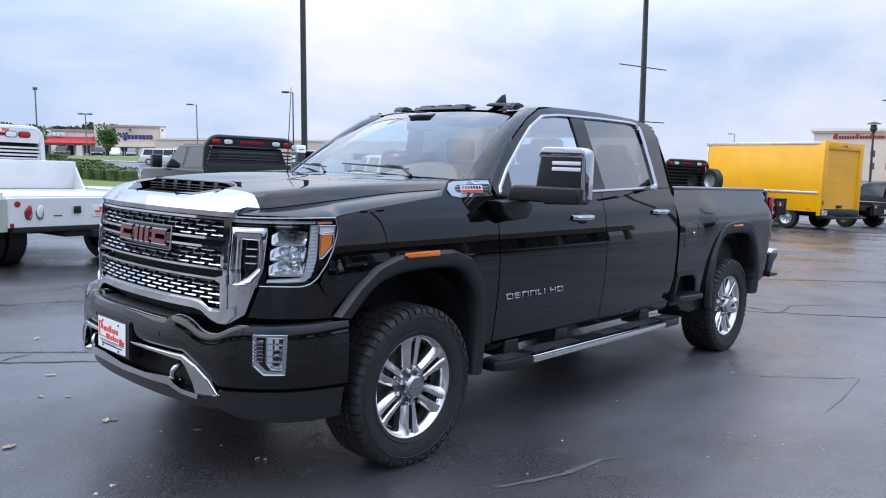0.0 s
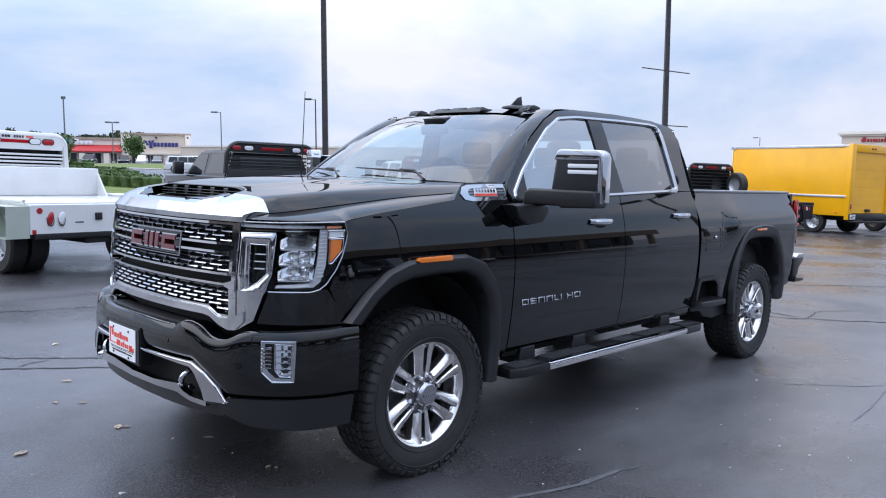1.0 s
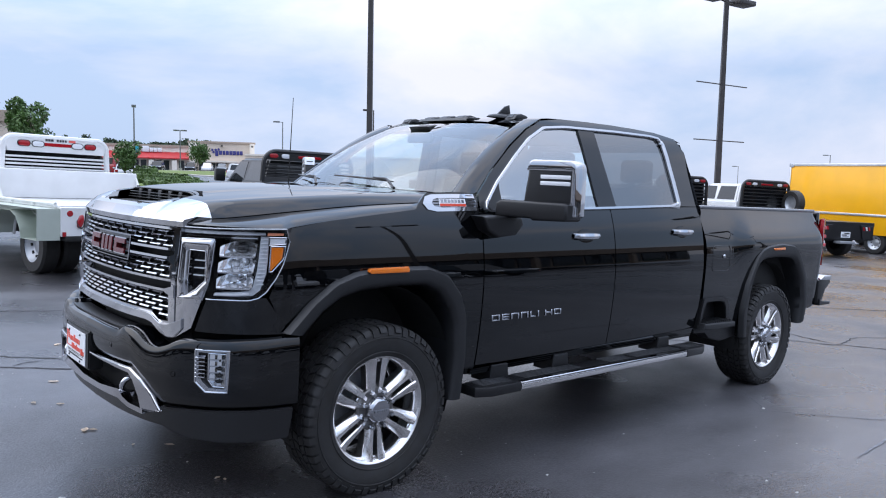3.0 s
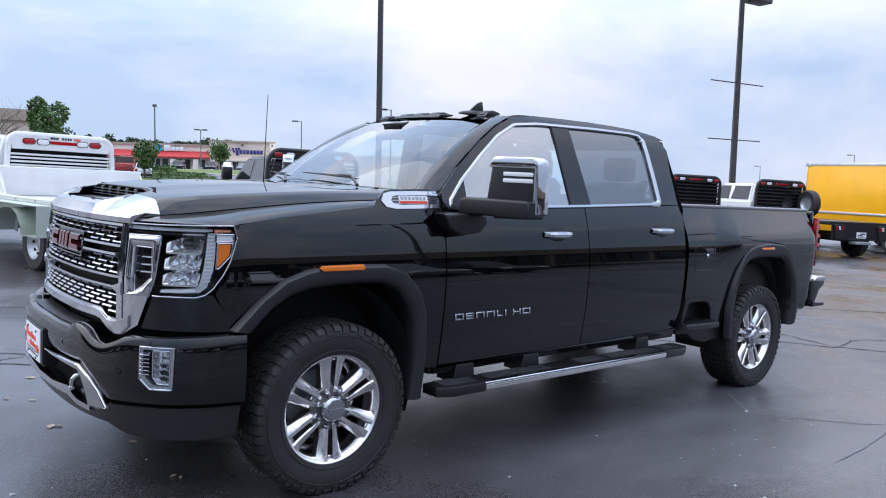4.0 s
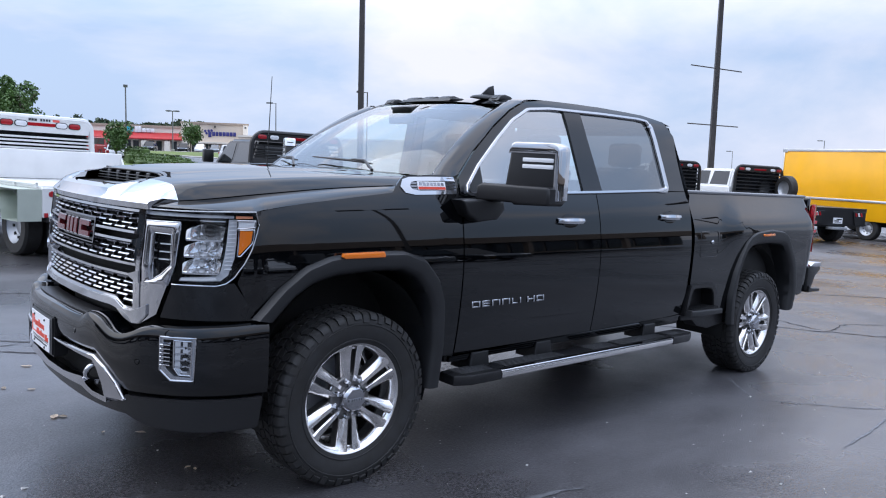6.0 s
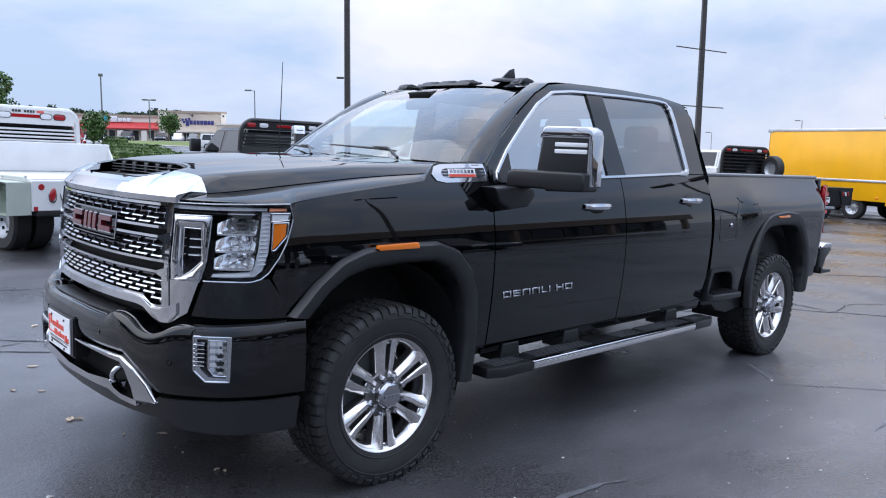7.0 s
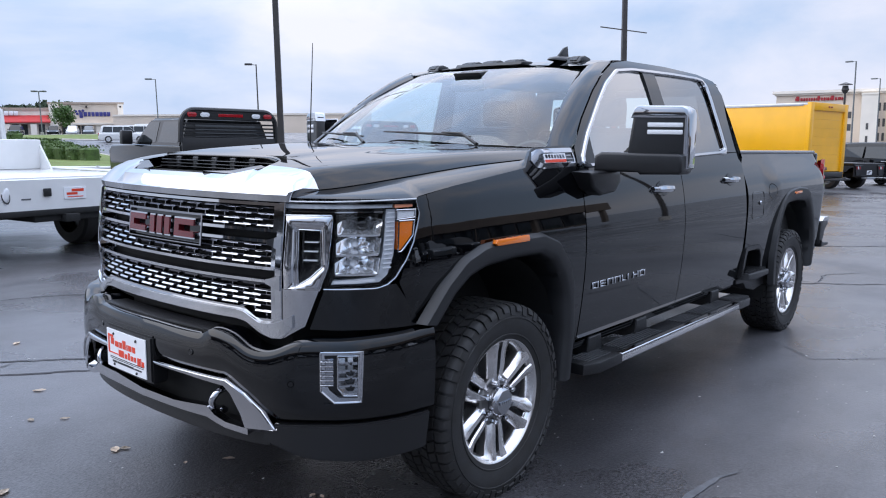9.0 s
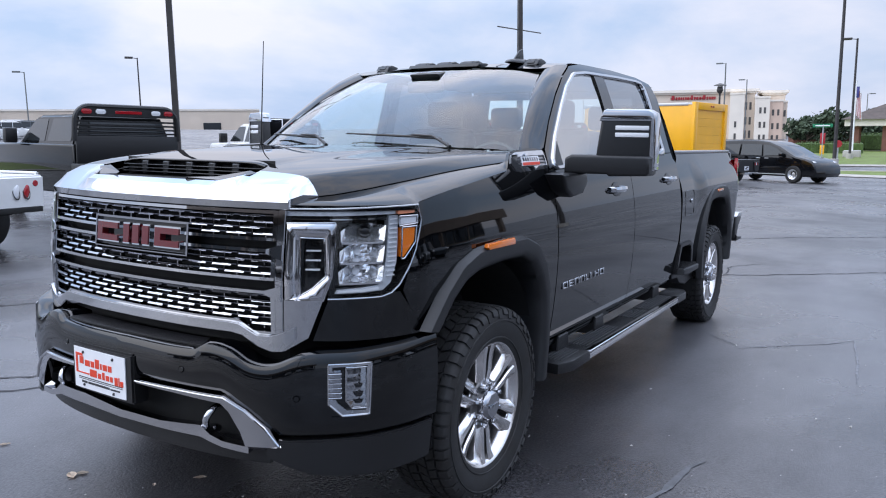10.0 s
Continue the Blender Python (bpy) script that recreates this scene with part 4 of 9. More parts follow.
    part("daytime_lamp", bm, WHITE_LENS, lamp)
    part("daytime_lamp_rim", tube([face(s * p, z, 0.0) for p, z in along([(0.959, 1.229), (1.007, 1.236), (1.007, 1.264), (0.958, 1.263), (0.959, 1.229)], 24)], 0.003, 6), CHROME, lamp)
    # chrome side piece with the dark inset lamp
    cpiece = new("lamp_surround")
    cpiece.parent = truck
    out = [(0.662, 1.243), (0.806, 1.246), (0.801, 1.060), (0.778, 0.978), (0.662, 0.978), (0.662, 1.243)]
    inn = [(0.706, 1.194), (0.774, 1.192), (0.784, 1.062), (0.748, 1.022), (0.712, 0.996), (0.706, 1.194)]
    a, b = along(out, 60), along(inn, 60)

    def loops(bm, steps, s=s, a=a, b=b):
        """A frame between the outer and inner outlines through steps of (share inwards, depth)."""
        rows = [[bm.verts.new(face(s * (p0 + (p1 - p0) * k), z0 + (z1 - z0) * k, d)) for k, d in steps] for (p0, z0), (p1, z1) in zip(a[:-1], b[:-1])]
        for r0, r1 in zip(rows, rows[1:] + rows[:1]):
            for j in range(len(steps) - 1):
                bm.faces.new((r0[j], r1[j], r1[j + 1], r0[j + 1]))
        bmesh.ops.recalc_face_normals(bm, faces=bm.faces)
    bm = bmesh.new()
    loops(bm, ((0.0, 0.0), (0.06, 0.014), (0.30, 0.019), (0.62, 0.017), (0.88, 0.011), (1.0, 0.003)))
    bm2 = bmesh.new()
    loops(bm2, ((1.0, 0.003), (1.04, -0.03)))
    add_ruled(bm, [(0.662, 0.982), (0.778, 0.982)], [(0.662, 0.800), (0.736, 0.850)], 10, 5, hl(0.0135), rim=0.02)
    part("surround_face", bm, SURROUND, cpiece, "dark mirror chrome lamp surround")
    part("surround_wall", bm2, SURROUND, cpiece)
    part("inset_rim", tube([face(s * p, z, 0.004) for p, z in along(inn, 50)], 0.0025, 8), CHROME, cpiece)
    part("surround_rim", tube([face(s * p, z, 0.010) for p, z in along(out[:4], 40)], 0.003, 8), CHROME, cpiece)
    part("inset_lamp", ruled([(0.700, 0.99), (0.788, 1.03)], [(0.700, 1.20), (0.780, 1.20)], 6, 4, hl(-0.028), rim=0), GLOSS_BLACK, cpiece, "smoked inset lamp")
    for z in (1.146, 1.113, 1.081):
        bm = bmesh.new()
        hband(bm, [(0.722, z), (0.766, z)], [(0.722, z + 0.0045), (0.766, z + 0.0045)], 3, -0.03, -0.012)
        part("inset_lamp_strip", bm, WHITE_LENS, cpiece)
    part("inset_lens", outward(ruled([(0.704, 0.995), (0.784, 1.045)], [(0.704, 1.196), (0.776, 1.194)], 6, 4, hl(-0.004), rim=0), (1, 0, 0)), LENS, cpiece)
    # painted cheek under the lamp
    part("lamp_cheek", ruled([(0.748, 0.838), (0.85, 0.836), (0.95, 0.836), (1.035, 0.838)], [(0.792, 0.982), (0.85, 0.984), (0.91, 0.990), (0.966, 0.999)], 24, 8, hl(0.006), rim=0.03), PAINT, truck)

# ---- bumper ----
bumper = new("front_bumper")
bumper.parent = truck
bumper["label"] = "gloss black front bumper with chrome lower trim"
TOP = [(0.0, 0.800), (0.38, 0.802), (0.43, 0.826), (0.52, 0.814), (0.60, 0.775), (0.68, 0.772), (0.78, 0.812), (0.90, 0.818), (1.0, 0.826), (1.1, 0.836)]
bm = bmesh.new()
rows = []
for i in range(121):
    p = -1.1 + 2.2 * i / 120
    e = abs(p)
    zt = float(curve1(TOP, e))
    k = min(max((e - 0.50) / 0.20, 0), 1)
    zb = 0.650 + (0.516 - 0.650) * k
    deep = 0.12 if e < 0.85 else 0.12 - 0.09 * (e - 0.85) / 0.25
    prof = [(zt - 0.012, -deep), (zt - 0.002, -0.045), (zt, -0.022), (zt - 0.006, -0.006), (zt - 0.022, 0.002)]
    prof += [(zt - 0.022 + (zb + 0.015 - zt + 0.022) * j / 6, 0.002 + 0.008 * math.sin(math.pi * j / 6)) for j in range(1, 7)]
    prof += [(zb + 0.004, -0.008), (zb, -0.03), (zb + 0.004, -0.08)]
    rows.append([bm.verts.new(bump(p, z, d)) for z, d in prof])
for a, b in zip(rows, rows[1:]):
    for j in range(len(a) - 1):
        bm.faces.new((a[j], b[j], b[j + 1], a[j + 1]))
bm.faces.new(rows[0]); bm.faces.new(rows[-1][::-1])
bmesh.ops.recalc_face_normals(bm, faces=bm.faces)
part("bumper_bar", bm, PAINT, bumper)
bm = bmesh.new()
add_ruled(bm, [(-0.40, 0.0), (0.40, 0.0)], [(-0.36, 1.0), (0.36, 1.0)], 16, 2, lambda p, v: bump(p, 0.806 + 0.004 * v, -0.03 - 0.08 * v), rim=0.006)
part("bumper_step", bm, SATIN, bumper, "grained black bumper step pad")
part("bumper_mouth", ruled([(-0.66, 0.42), (0.66, 0.42)], [(-0.60, 0.68), (0.60, 0.68)], 16, 2, pbump(-0.11), rim=0), VOID, bumper)
bm = bmesh.new()
for s in (-1, 1):
    band(bm, [(s * 0.655, 0.445), (s * 0.80, 0.385), (s * 0.95, 0.370), (s * 1.075, 0.376)], [(s * 0.665, 0.505), (s * 0.80, 0.510), (s * 0.95, 0.512), (s * 1.088, 0.512)], 16, bump, -0.09, 0.008)
band(bm, [(-0.66, 0.40), (0.66, 0.40)], [(-0.66, 0.462), (0.66, 0.462)], 24, bump, -0.16, -0.045)
bmesh.ops.bevel(bm, geom=[e for e in bm.edges if e.calc_face_angle(0) > 0.7], offset=0.006, segments=2, affect="EDGES", clamp_overlap=True)
part("lower_valance", bm, SATIN, bumper, "grained black lower valance")
bm = bmesh.new()
for s in (-1, 1):
    add_ruled(bm, [(s * 0.10, 0.647), (s * 0.30, 0.650), (s * 0.52, 0.651), (s * 0.60, 0.610), (s * 0.672, 0.552), (s * 0.708, 0.486)],
              [(s * 0.10, 0.633), (s * 0.30, 0.631), (s * 0.498, 0.622), (s * 0.530, 0.596), (s * 0.572, 0.530), (s * 0.590, 0.480)], 40, 5, lambda p, z: bump(p, z, 0.012), rim=0.03)
    add_ruled(bm, [(s * 0.590, 0.480), (s * 0.650, 0.482), (s * 0.708, 0.486)], [(s * 0.568, 0.466), (s * 0.62, 0.464), (s * 0.680, 0.474)], 8, 2, lambda p, z: bump(p, z, 0.012 - 0.02 * (0.484 - z) / 0.02), rim=0.03)
top = [(-0.60, 0.478), (-0.50, 0.486), (-0.45, 0.502), (-0.41, 0.530), (-0.22, 0.533), (0.0, 0.514), (0.22, 0.514), (0.41, 0.530), (0.45, 0.502), (0.50, 0.486), (0.60, 0.478)]
low = [(-0.60, 0.455), (-0.50, 0.464), (-0.45, 0.476), (-0.41, 0.488), (-0.22, 0.490), (0.0, 0.484), (0.22, 0.486), (0.41, 0.488), (0.45, 0.476), (0.50, 0.464), (0.60, 0.455)]
add_ruled(bm, top, low, 80, 3, lambda p, z: bump(p, z, 0.010), rim=0.035)
part("lower_trim", bm, TRIM_CHROME, bumper, "chrome trim round the lower opening")
for s in (-1, 1):
    edge = along([(0.10, 0.641), (0.30, 0.644), (0.512, 0.643), (0.590, 0.606), (0.655, 0.552), (0.700, 0.490)], 30)
    # Brighter tube along the bevel, added for its highlight.
    part("trim_edge", tube([bump(s * p, z, 0.013) for p, z in edge], 0.0055, 8), CHROME, bumper, "bright edge of the lower trim")
    bm = bmesh.new()
    pts = [(1.00 - 0.012, s * 0.43, 0.500)]
    for k in range(11):
        a = math.pi * (-0.5 + k / 10)
        pts.append((0.985 + 0.055 * math.cos(a), s * (0.425 + 0.012 * math.sin(a)), 0.546 + 0.042 * math.sin(a)))
    pts.append((0.93, s * 0.43, 0.588))
    add_tube(bm, pts, 0.013, 10)
    part("tow_hook", bm, CHROME, bumper, "chrome recovery hook")
    # fog lamp
    fog = new("fog_lamp")
    fog.parent = bumper

    def fb(bm, A, B, n, d0, d1, s=s):
        band(bm, [(s * p, z) for p, z in A], [(s * p, z) for p, z in B], n, bump, d0, d1)
    bm = bmesh.new()
    out = [(0.838, 0.778), (0.934, 0.778), (0.930, 0.597), (0.872, 0.597), (0.838, 0.640), (0.838, 0.778)]
    inn = [(0.848, 0.768), (0.927, 0.769), (0.923, 0.610), (0.878, 0.610), (0.849, 0.646), (0.848, 0.768)]
    fb(bm, out, inn, 30, -0.04, 0.016)
    part("fog_frame", bm, CHROME, fog, "chrome fog lamp frame")
    part("fog_rim", tube([bump(s * p, z, 0.017) for p, z in along(out, 40)], 0.004, 8), CHROME, fog)
    part("fog_back", ruled([(s * 0.842, 0.60), (s * 0.93, 0.60)], [(s * 0.842, 0.775), (s * 0.93, 0.775)], 4, 2, pbump(0.006), rim=0), GLOSS_BLACK, fog)
    for i in range(6):
        bm = bmesh.new()
        z = 0.660 + 0.0168 * i
        rows = [[bm.verts.new(bump(s * p, z + a, d)) for a, d in ((-0.003, 0.006), (-0.001, 0.021), (0.002, 0.022), (0.0115, 0.009))] for p in (0.838, 0.850, 0.862, 0.870)]
        for r0, r1 in zip(rows, rows[1:]):
            for k in range(3):
                bm.faces.new((r0[k], r1[k], r1[k + 1], r0[k + 1]))
        part("fog_fin", outward(bm, (1, s, 0)), CHROME, fog)
    bm = bmesh.new()
    fb(bm, [(0.840, 0.652), (0.846, 0.636), (0.874, 0.600), (0.930, 0.596)], [(0.856, 0.656), (0.860, 0.644), (0.882, 0.616), (0.926, 0.612)], 12, 0.0, 0.0165)
    part("fog_sweep", bm, CHROME, fog, "bright chrome sweep under the lamp")
    lens = [(0.880, 0.766), (0.926, 0.764), (0.924, 0.620), (0.894, 0.622), (0.880, 0.650), (0.880, 0.766)]
    part("fog_bezel", tube([bump(s * p, z, 0.016) for p, z in along(lens, 50)], 0.0030, 8), CHROME, fog)
    bm = bmesh.new()
    grid = []
    for i in range(5):
        for a, d in ((0.0, 0.0145), (0.006, 0.0140), (0.022, 0.0118), (0.027, 0.0112)):
            z = 0.624 + 0.0278 * i + a
            grid.append([bm.verts.new(bump(s * p, z, d - e)) for p, e in ((0.882 + max(0.648 - z, 0) * 0.5, 0.0), (0.897, 0.002), (0.903, 0.004), (0.914, 0.004), (0.923, 0.0))])
    for r0, r1 in zip(grid, grid[1:]):
        for k in range(4):
            bm.faces.new((r0[k], r0[k + 1], r1[k + 1], r1[k]))
    part("fog_reflector", outward(bm, (1, s, 0)), CHROME, fog, "bright stepped fog lamp reflector", smooth=False)
    for i in range(4):
        c = bump(s * 0.910, 0.652 + 0.0278 * i, 0.010)
        bm = bmesh.new()
        bmesh.ops.create_uvsphere(bm, u_segments=12, v_segments=8, radius=1.0, matrix=Matrix.Translation(c) @ Matrix.Diagonal((0.004, 0.0045, 0.006, 1)))
        part("fog_light", bm, GLOSS_BLACK, fog)
    part("fog_lens", outward(ruled([(s * 0.881, 0.648), (s * 0.894, 0.622), (s * 0.924, 0.620)], [(s * 0.881, 0.765), (s * 0.902, 0.765), (s * 0.926, 0.764)], 8, 6, pbump(0.0175), rim=0), (1, s, 0)), LENS, fog)
    bm = bmesh.new()
    fb(bm, [(0.845, 0.583), (0.932, 0.583)], [(0.845, 0.592), (0.932, 0.592)], 4, -0.01, 0.014)
    part("fog_sill", bm, GLOSS_BLACK, fog)
    for p, z in ((0.335, 0.722), (0.755, 0.660)):
        c = bump(s * p, z, 0.0)
        n = (bump(s * p, z, 0.02) - c).normalized()
        q = n.to_track_quat("Y", "Z").to_matrix().to_4x4()
        q.translation = c
        part("parking_sensor", moved(lathe([(0.0, 0.013), (0.009, 0.013), (0.0105, 0.010), (0.012, 0.012), (0.013, 0.004)], 16), q), PAINT, bumper)
    bm = bmesh.new()
    fb(bm, [(1.024, 0.434), (1.046, 0.434)], [(1.024, 0.487), (1.046, 0.487)], 2, -0.03, -0.004)
    part("valance_clip", bm, GLOSS_BLACK, bumper)

# dealer plate in its black holder
holder = new("plate_holder")
holder.parent = bumper
bm = bmesh.new()
band(bm, [(-0.275, 0.552), (0.098, 0.548)], [(-0.275, 0.738), (0.098, 0.740)], 10, bump, -0.05, 0.022)
bmesh.ops.bevel(bm, geom=[e for e in bm.edges if e.calc_face_angle(0) > 0.7], offset=0.008, segments=2, affect="EDGES", clamp_overlap=True)
part("holder_pad", bm, SATIN, holder)
PLATE_WHITE = mat("plate_white", (0.80, 0.81, 0.83), 0.35, vary=0.03, scale=20)
PRINT_RED = mat("print_red", (0.72, 0.055, 0.020), 0.4)
PRINT_BLACK = mat("print_black", (0.03, 0.03, 0.035), 0.5)
bm = bmesh.new()
band(bm, [(-0.252, 0.563), (0.062, 0.563)], [(-0.252, 0.722), (0.062, 0.722)], 8, bump, 0.023, 0.027)
plate = part("dealer_plate", bm, PLATE_WHITE, holder, "white dealer plate printed with red bars")
bm = bmesh.new()
for p0, p1, z0, z1 in ((-0.240, -0.228, 0.622, 0.700), (-0.228, -0.195, 0.690, 0.700), (-0.215, -0.190, 0.660, 0.688), (-0.180, -0.150, 0.655, 0.678), (-0.143, -0.122, 0.655, 0.678), (-0.115, -0.090, 0.655, 0.690), (-0.083, -0.074, 0.655, 0.678), (-0.067, -0.042, 0.655, 0.678), (-0.035, -0.012, 0.655, 0.678),
                       (-0.150, -0.108, 0.618, 0.646), (-0.100, -0.080, 0.618, 0.638), (-0.073, -0.058, 0.618, 0.646), (-0.051, -0.030, 0.618, 0.638), (-0.023, -0.008, 0.618, 0.638), (0.002, 0.020, 0.610, 0.640), (0.024, 0.030, 0.610, 0.642), (0.034, 0.050, 0.610, 0.630), (-0.228, -0.155, 0.622, 0.627)):
    band(bm, [(p0, z0), (p1, z0)], [(p0, z1), (p1, z1)], 2, bump, 0.0265, 0.0285)
part("plate_print", bm, PRINT_RED, holder)
bm = bmesh.new()
for p0, p1, z0, z1 in ((-0.225, 0.045, 0.606, 0.609), (-0.225, 0.045, 0.600, 0.602), (-0.205, -0.170, 0.586, 0.594), (-0.164, -0.030, 0.586, 0.594), (-0.024, 0.030, 0.586, 0.592)):
    band(bm, [(p0, z0), (p1, z0)], [(p0, z1), (p1, z1)], 3, bump, 0.0265, 0.0285)
part("plate_small_print", bm, PRINT_BLACK, holder)
for p, z in ((-0.19, 0.706), (-0.005, 0.706), (-0.19, 0.578), (-0.005, 0.574)):
    bm = bmesh.new()
    bmesh.ops.create_uvsphere(bm, u_segments=10, v_segments=6, radius=0.006, matrix=Matrix.Translation(bump(p, z, 0.027)))
    part("plate_screw", bm, PRINT_BLACK, holder)
# ---- wheels ----
R_T = 0.425


def build_tyre():
    bm = bmesh.new()
    prof = [(0.268, -0.105), (0.272, -0.118), (0.30, -0.128), (0.345, -0.139), (0.385, -0.136), (0.405, -0.125), (0.412, -0.112), (0.415, 0.0), (0.412, 0.112), (0.405, 0.125), (0.385, 0.136), (0.345, 0.139), (0.30, 0.128), (0.272, 0.118), (0.268, 0.105)]
    add_lathe(bm, prof, 72)
    # tread blocks, staggered, with shoulder lugs that run down the side wall
    n = 54
    for k in range(n):
        for row, (y0, y1, sh) in enumerate(((-0.088, -0.052, 0.5), (-0.044, -0.006, 0.0), (0.006, 0.044, 0.5), (0.052, 0.088, 0.0))):
            a0 = 2 * math.pi * (k + sh) / n
            da = 2 * math.pi / n * 0.40
            skew = 0.035 * (1 if row % 2 else -1)
            ps = []
            for a, y in ((a0 - da, y0), (a0 + da, y0), (a0 + da + skew, y1), (a0 - da + skew, y1)):
                ps.append((a, y))
            lo = [bm.verts.new((0.411 * math.cos(a), y, 0.411 * math.sin(a))) for a, y in ps]
            hi = [bm.verts.new((R_T * math.cos(a), y, R_T * math.sin(a))) for a, y in ps]
            bm.faces.new(hi)
            for i in range(4):
                bm.faces.new((lo[i], lo[(i + 1) % 4], hi[(i + 1) % 4], hi[i]))
        for s in (-1, 1):
            a0 = 2 * math.pi * (k + (0.25 if s > 0 else 0.75)) / n
            da = 2 * math.pi / n * (0.40 if k % 2 else 0.34)
            long_lug = 0.392 if k % 2 else 0.378
            sect = [(R_T - 0.002, 0.096), (R_T - 0.004, 0.118), (0.412, 0.134), (long_lug, 0.1425)]
            base = [(0.408, 0.094), (0.406, 0.116), (0.400, 0.126), (long_lug - 0.004, 0.134)]
            top = [[bm.verts.new((r * math.cos(a0 + e * da), s * y, r * math.sin(a0 + e * da))) for r, y in sect] for e in (-1, 1)]
            low = [[bm.verts.new((r * math.cos(a0 + e * da), s * y, r * math.sin(a0 + e * da))) for r, y in base] for e in (-1, 1)]
            for i in range(3):
                bm.faces.new((top[0][i], top[0][i + 1], top[1][i + 1], top[1][i]))
                for e in (0, 1):
                    bm.faces.new((top[e][i], low[e][i], low[e][i + 1], top[e][i + 1]))
            bm.faces.new((top[0][0], top[1][0], low[1][0], low[0][0]))
            bm.faces.new((top[0][3], low[0][3], low[1][3], top[1][3]))
    # raised side-wall ribs
    for r in (0.292, 0.366):
        add_lathe(bm, [(r - 0.004, 0.1255 if r < 0.3 else 0.1375), (r - 0.002, 0.1295 if r < 0.3 else 0.1415), (r + 0.002, 0.1295 if r < 0.3 else 0.1415), (r + 0.004, 0.1265 if r < 0.3 else 0.1372)], 72)
    bmesh.ops.recalc_face_normals(bm, faces=bm.faces)
    return bm


def build_rim():
    """Barrel and lip."""
    return lathe([(0.248, -0.11), (0.238, -0.02), (0.238, 0.075), (0.252, 0.100), (0.262, 0.112), (0.2695, 0.116), (0.272, 0.110), (0.268, 0.095)], 72)


def spoke_pair():
    """One pair of split spokes with the slot between them, pointing up (+z), face towards +y."""
    bm = bmesh.new()
    for s in (-1, 1):
        # rings from hub outwards: radius, inner edge, outer edge (sideways), face height
        st = [(0.078, 0.006, 0.046, 0.088), (0.112, 0.010, 0.053, 0.095), (0.150, 0.0125, 0.059, 0.099), (0.190, 0.0135, 0.064, 0.101), (0.222, 0.014, 0.069, 0.104), (0.243, 0.014, 0.080, 0.109), (0.257, 0.014, 0.098, 0.111)]
        rings = []
        for z, i, o, h in st:
            w = o - i
            rings.append([bm.verts.new((s * u, y, math.sqrt(max(z * z - (u * 0.45) ** 2, 0)))) for u, y in ((i + w * 0.04, h - 0.065), (i, h - 0.006), (i + w * 0.10, h), (i + w * 0.52, h - 0.001), (o - w * 0.06, h - 0.019), (o, h - 0.026), (o - w * 0.04, h - 0.070))])
        for a, b in zip(rings, rings[1:]):
            for j in range(6):
                f = bm.faces.new((a[j], a[j + 1], b[j + 1], b[j]))
                f.material_index = 1 if j in (0, 5) else 0
        bm.faces.new(rings[0])
        bm.faces.new(rings[-1][::-1])
    # web that closes the two ends of the slot
    for z0, z1, h in ((0.070, 0.122, 0.078), (0.236, 0.258, 0.098)):
        add_box(bm, (-0.030, h - 0.05, z0), (0.030, h - 0.004, z1), 0.004, 1)
    bmesh.ops.recalc_face_normals(bm, faces=bm.faces)
    return bm


def build_hub(bm=None):
    return lathe([(0.0, 0.03), (0.095, 0.03), (0.112, 0.050), (0.112, 0.080), (0.106, 0.086), (0.06, 0.087), (0.0, 0.087)], 40)


def build_cap():
    bm = bmesh.new()
    rows = []
    for r, y in ((0.066, 0.084), (0.071, 0.104), (0.068, 0.120), (0.054, 0.132), (0.0, 0.134)):
        rows.append([bm.verts.new((r * math.cos(math.pi / 8 + math.pi / 4 * k), y, r * math.sin(math.pi / 8 + math.pi / 4 * k))) for k in range(8)])
    for a, b in zip(rows, rows[1:]):
        for k in range(8):
            bm.faces.new((a[k], a[(k + 1) % 8], b[(k + 1) % 8], b[k]))
    bmesh.ops.remove_doubles(bm, verts=bm.verts, dist=1e-5)
    bmesh.ops.recalc_face_normals(bm, faces=bm.faces)
    return bm


tyre_me = rim_me = None
for wname, x, s, spin in (("front_wheel", 0.0, 1, 0), ("rear_wheel", -4.052, 1, 23), ("front_wheel", 0.0, -1, 40), ("rear_wheel", -4.052, -1, 11)):
    w = new(wname)
    w.empty_display_size = 0.1
    w.parent = truck
    w.matrix_basis = pose(x, 0.885 * s, 0.412, 0, 0, 0 if s > 0 else 180) @ pose(0, 0, 0, 0, spin, 0)
    part("tyre", build_tyre(), RUBBER, w, "black all-terrain tyre")
    part("rim", build_rim(), POLISHED, w, "polished alloy rim")
    sp = spoke_pair()
    for k in range(6):
        part("spoke", moved(sp.copy(), pose(0, 0, 0, 0, 60 * k, 0)), (POLISHED, POCKET), w)
    sp.free()
    part("hub", build_hub(), POCKET, w)
    part("centre_cap", build_cap(), TRIM_CHROME, w, "bright faceted centre cap")
    bm = bmesh.new()
    for i, (a, b) in enumerate(((-0.040, -0.031), (-0.027, -0.018), (-0.014, -0.004), (0.001, 0.010), (0.015, 0.022), (0.028, 0.040))):
        add_box(bm, (a, 0.134, -0.006), (b, 0.1385, 0.006))
    part("cap_lettering", bm, CHROME, w)
    for k in range(8):
        a = math.pi / 8 + math.pi / 4 * k
        part("lug_nut", moved(lathe([(0.0, 0.124), (0.009, 0.122), (0.0125, 0.114), (0.0125, 0.085)], 8), pose(0.089 * math.cos(a), 0, 0.089 * math.sin(a))), CHROME, w)
    part("brake_disc", lathe([(0.0, -0.02), (0.18, -0.02), (0.18, -0.045), (0.0, -0.045)], 40), GALV, w)
    part("wheel_well_back", lathe([(0.0, -0.10), (0.24, -0.10)], 24), VOID, w)
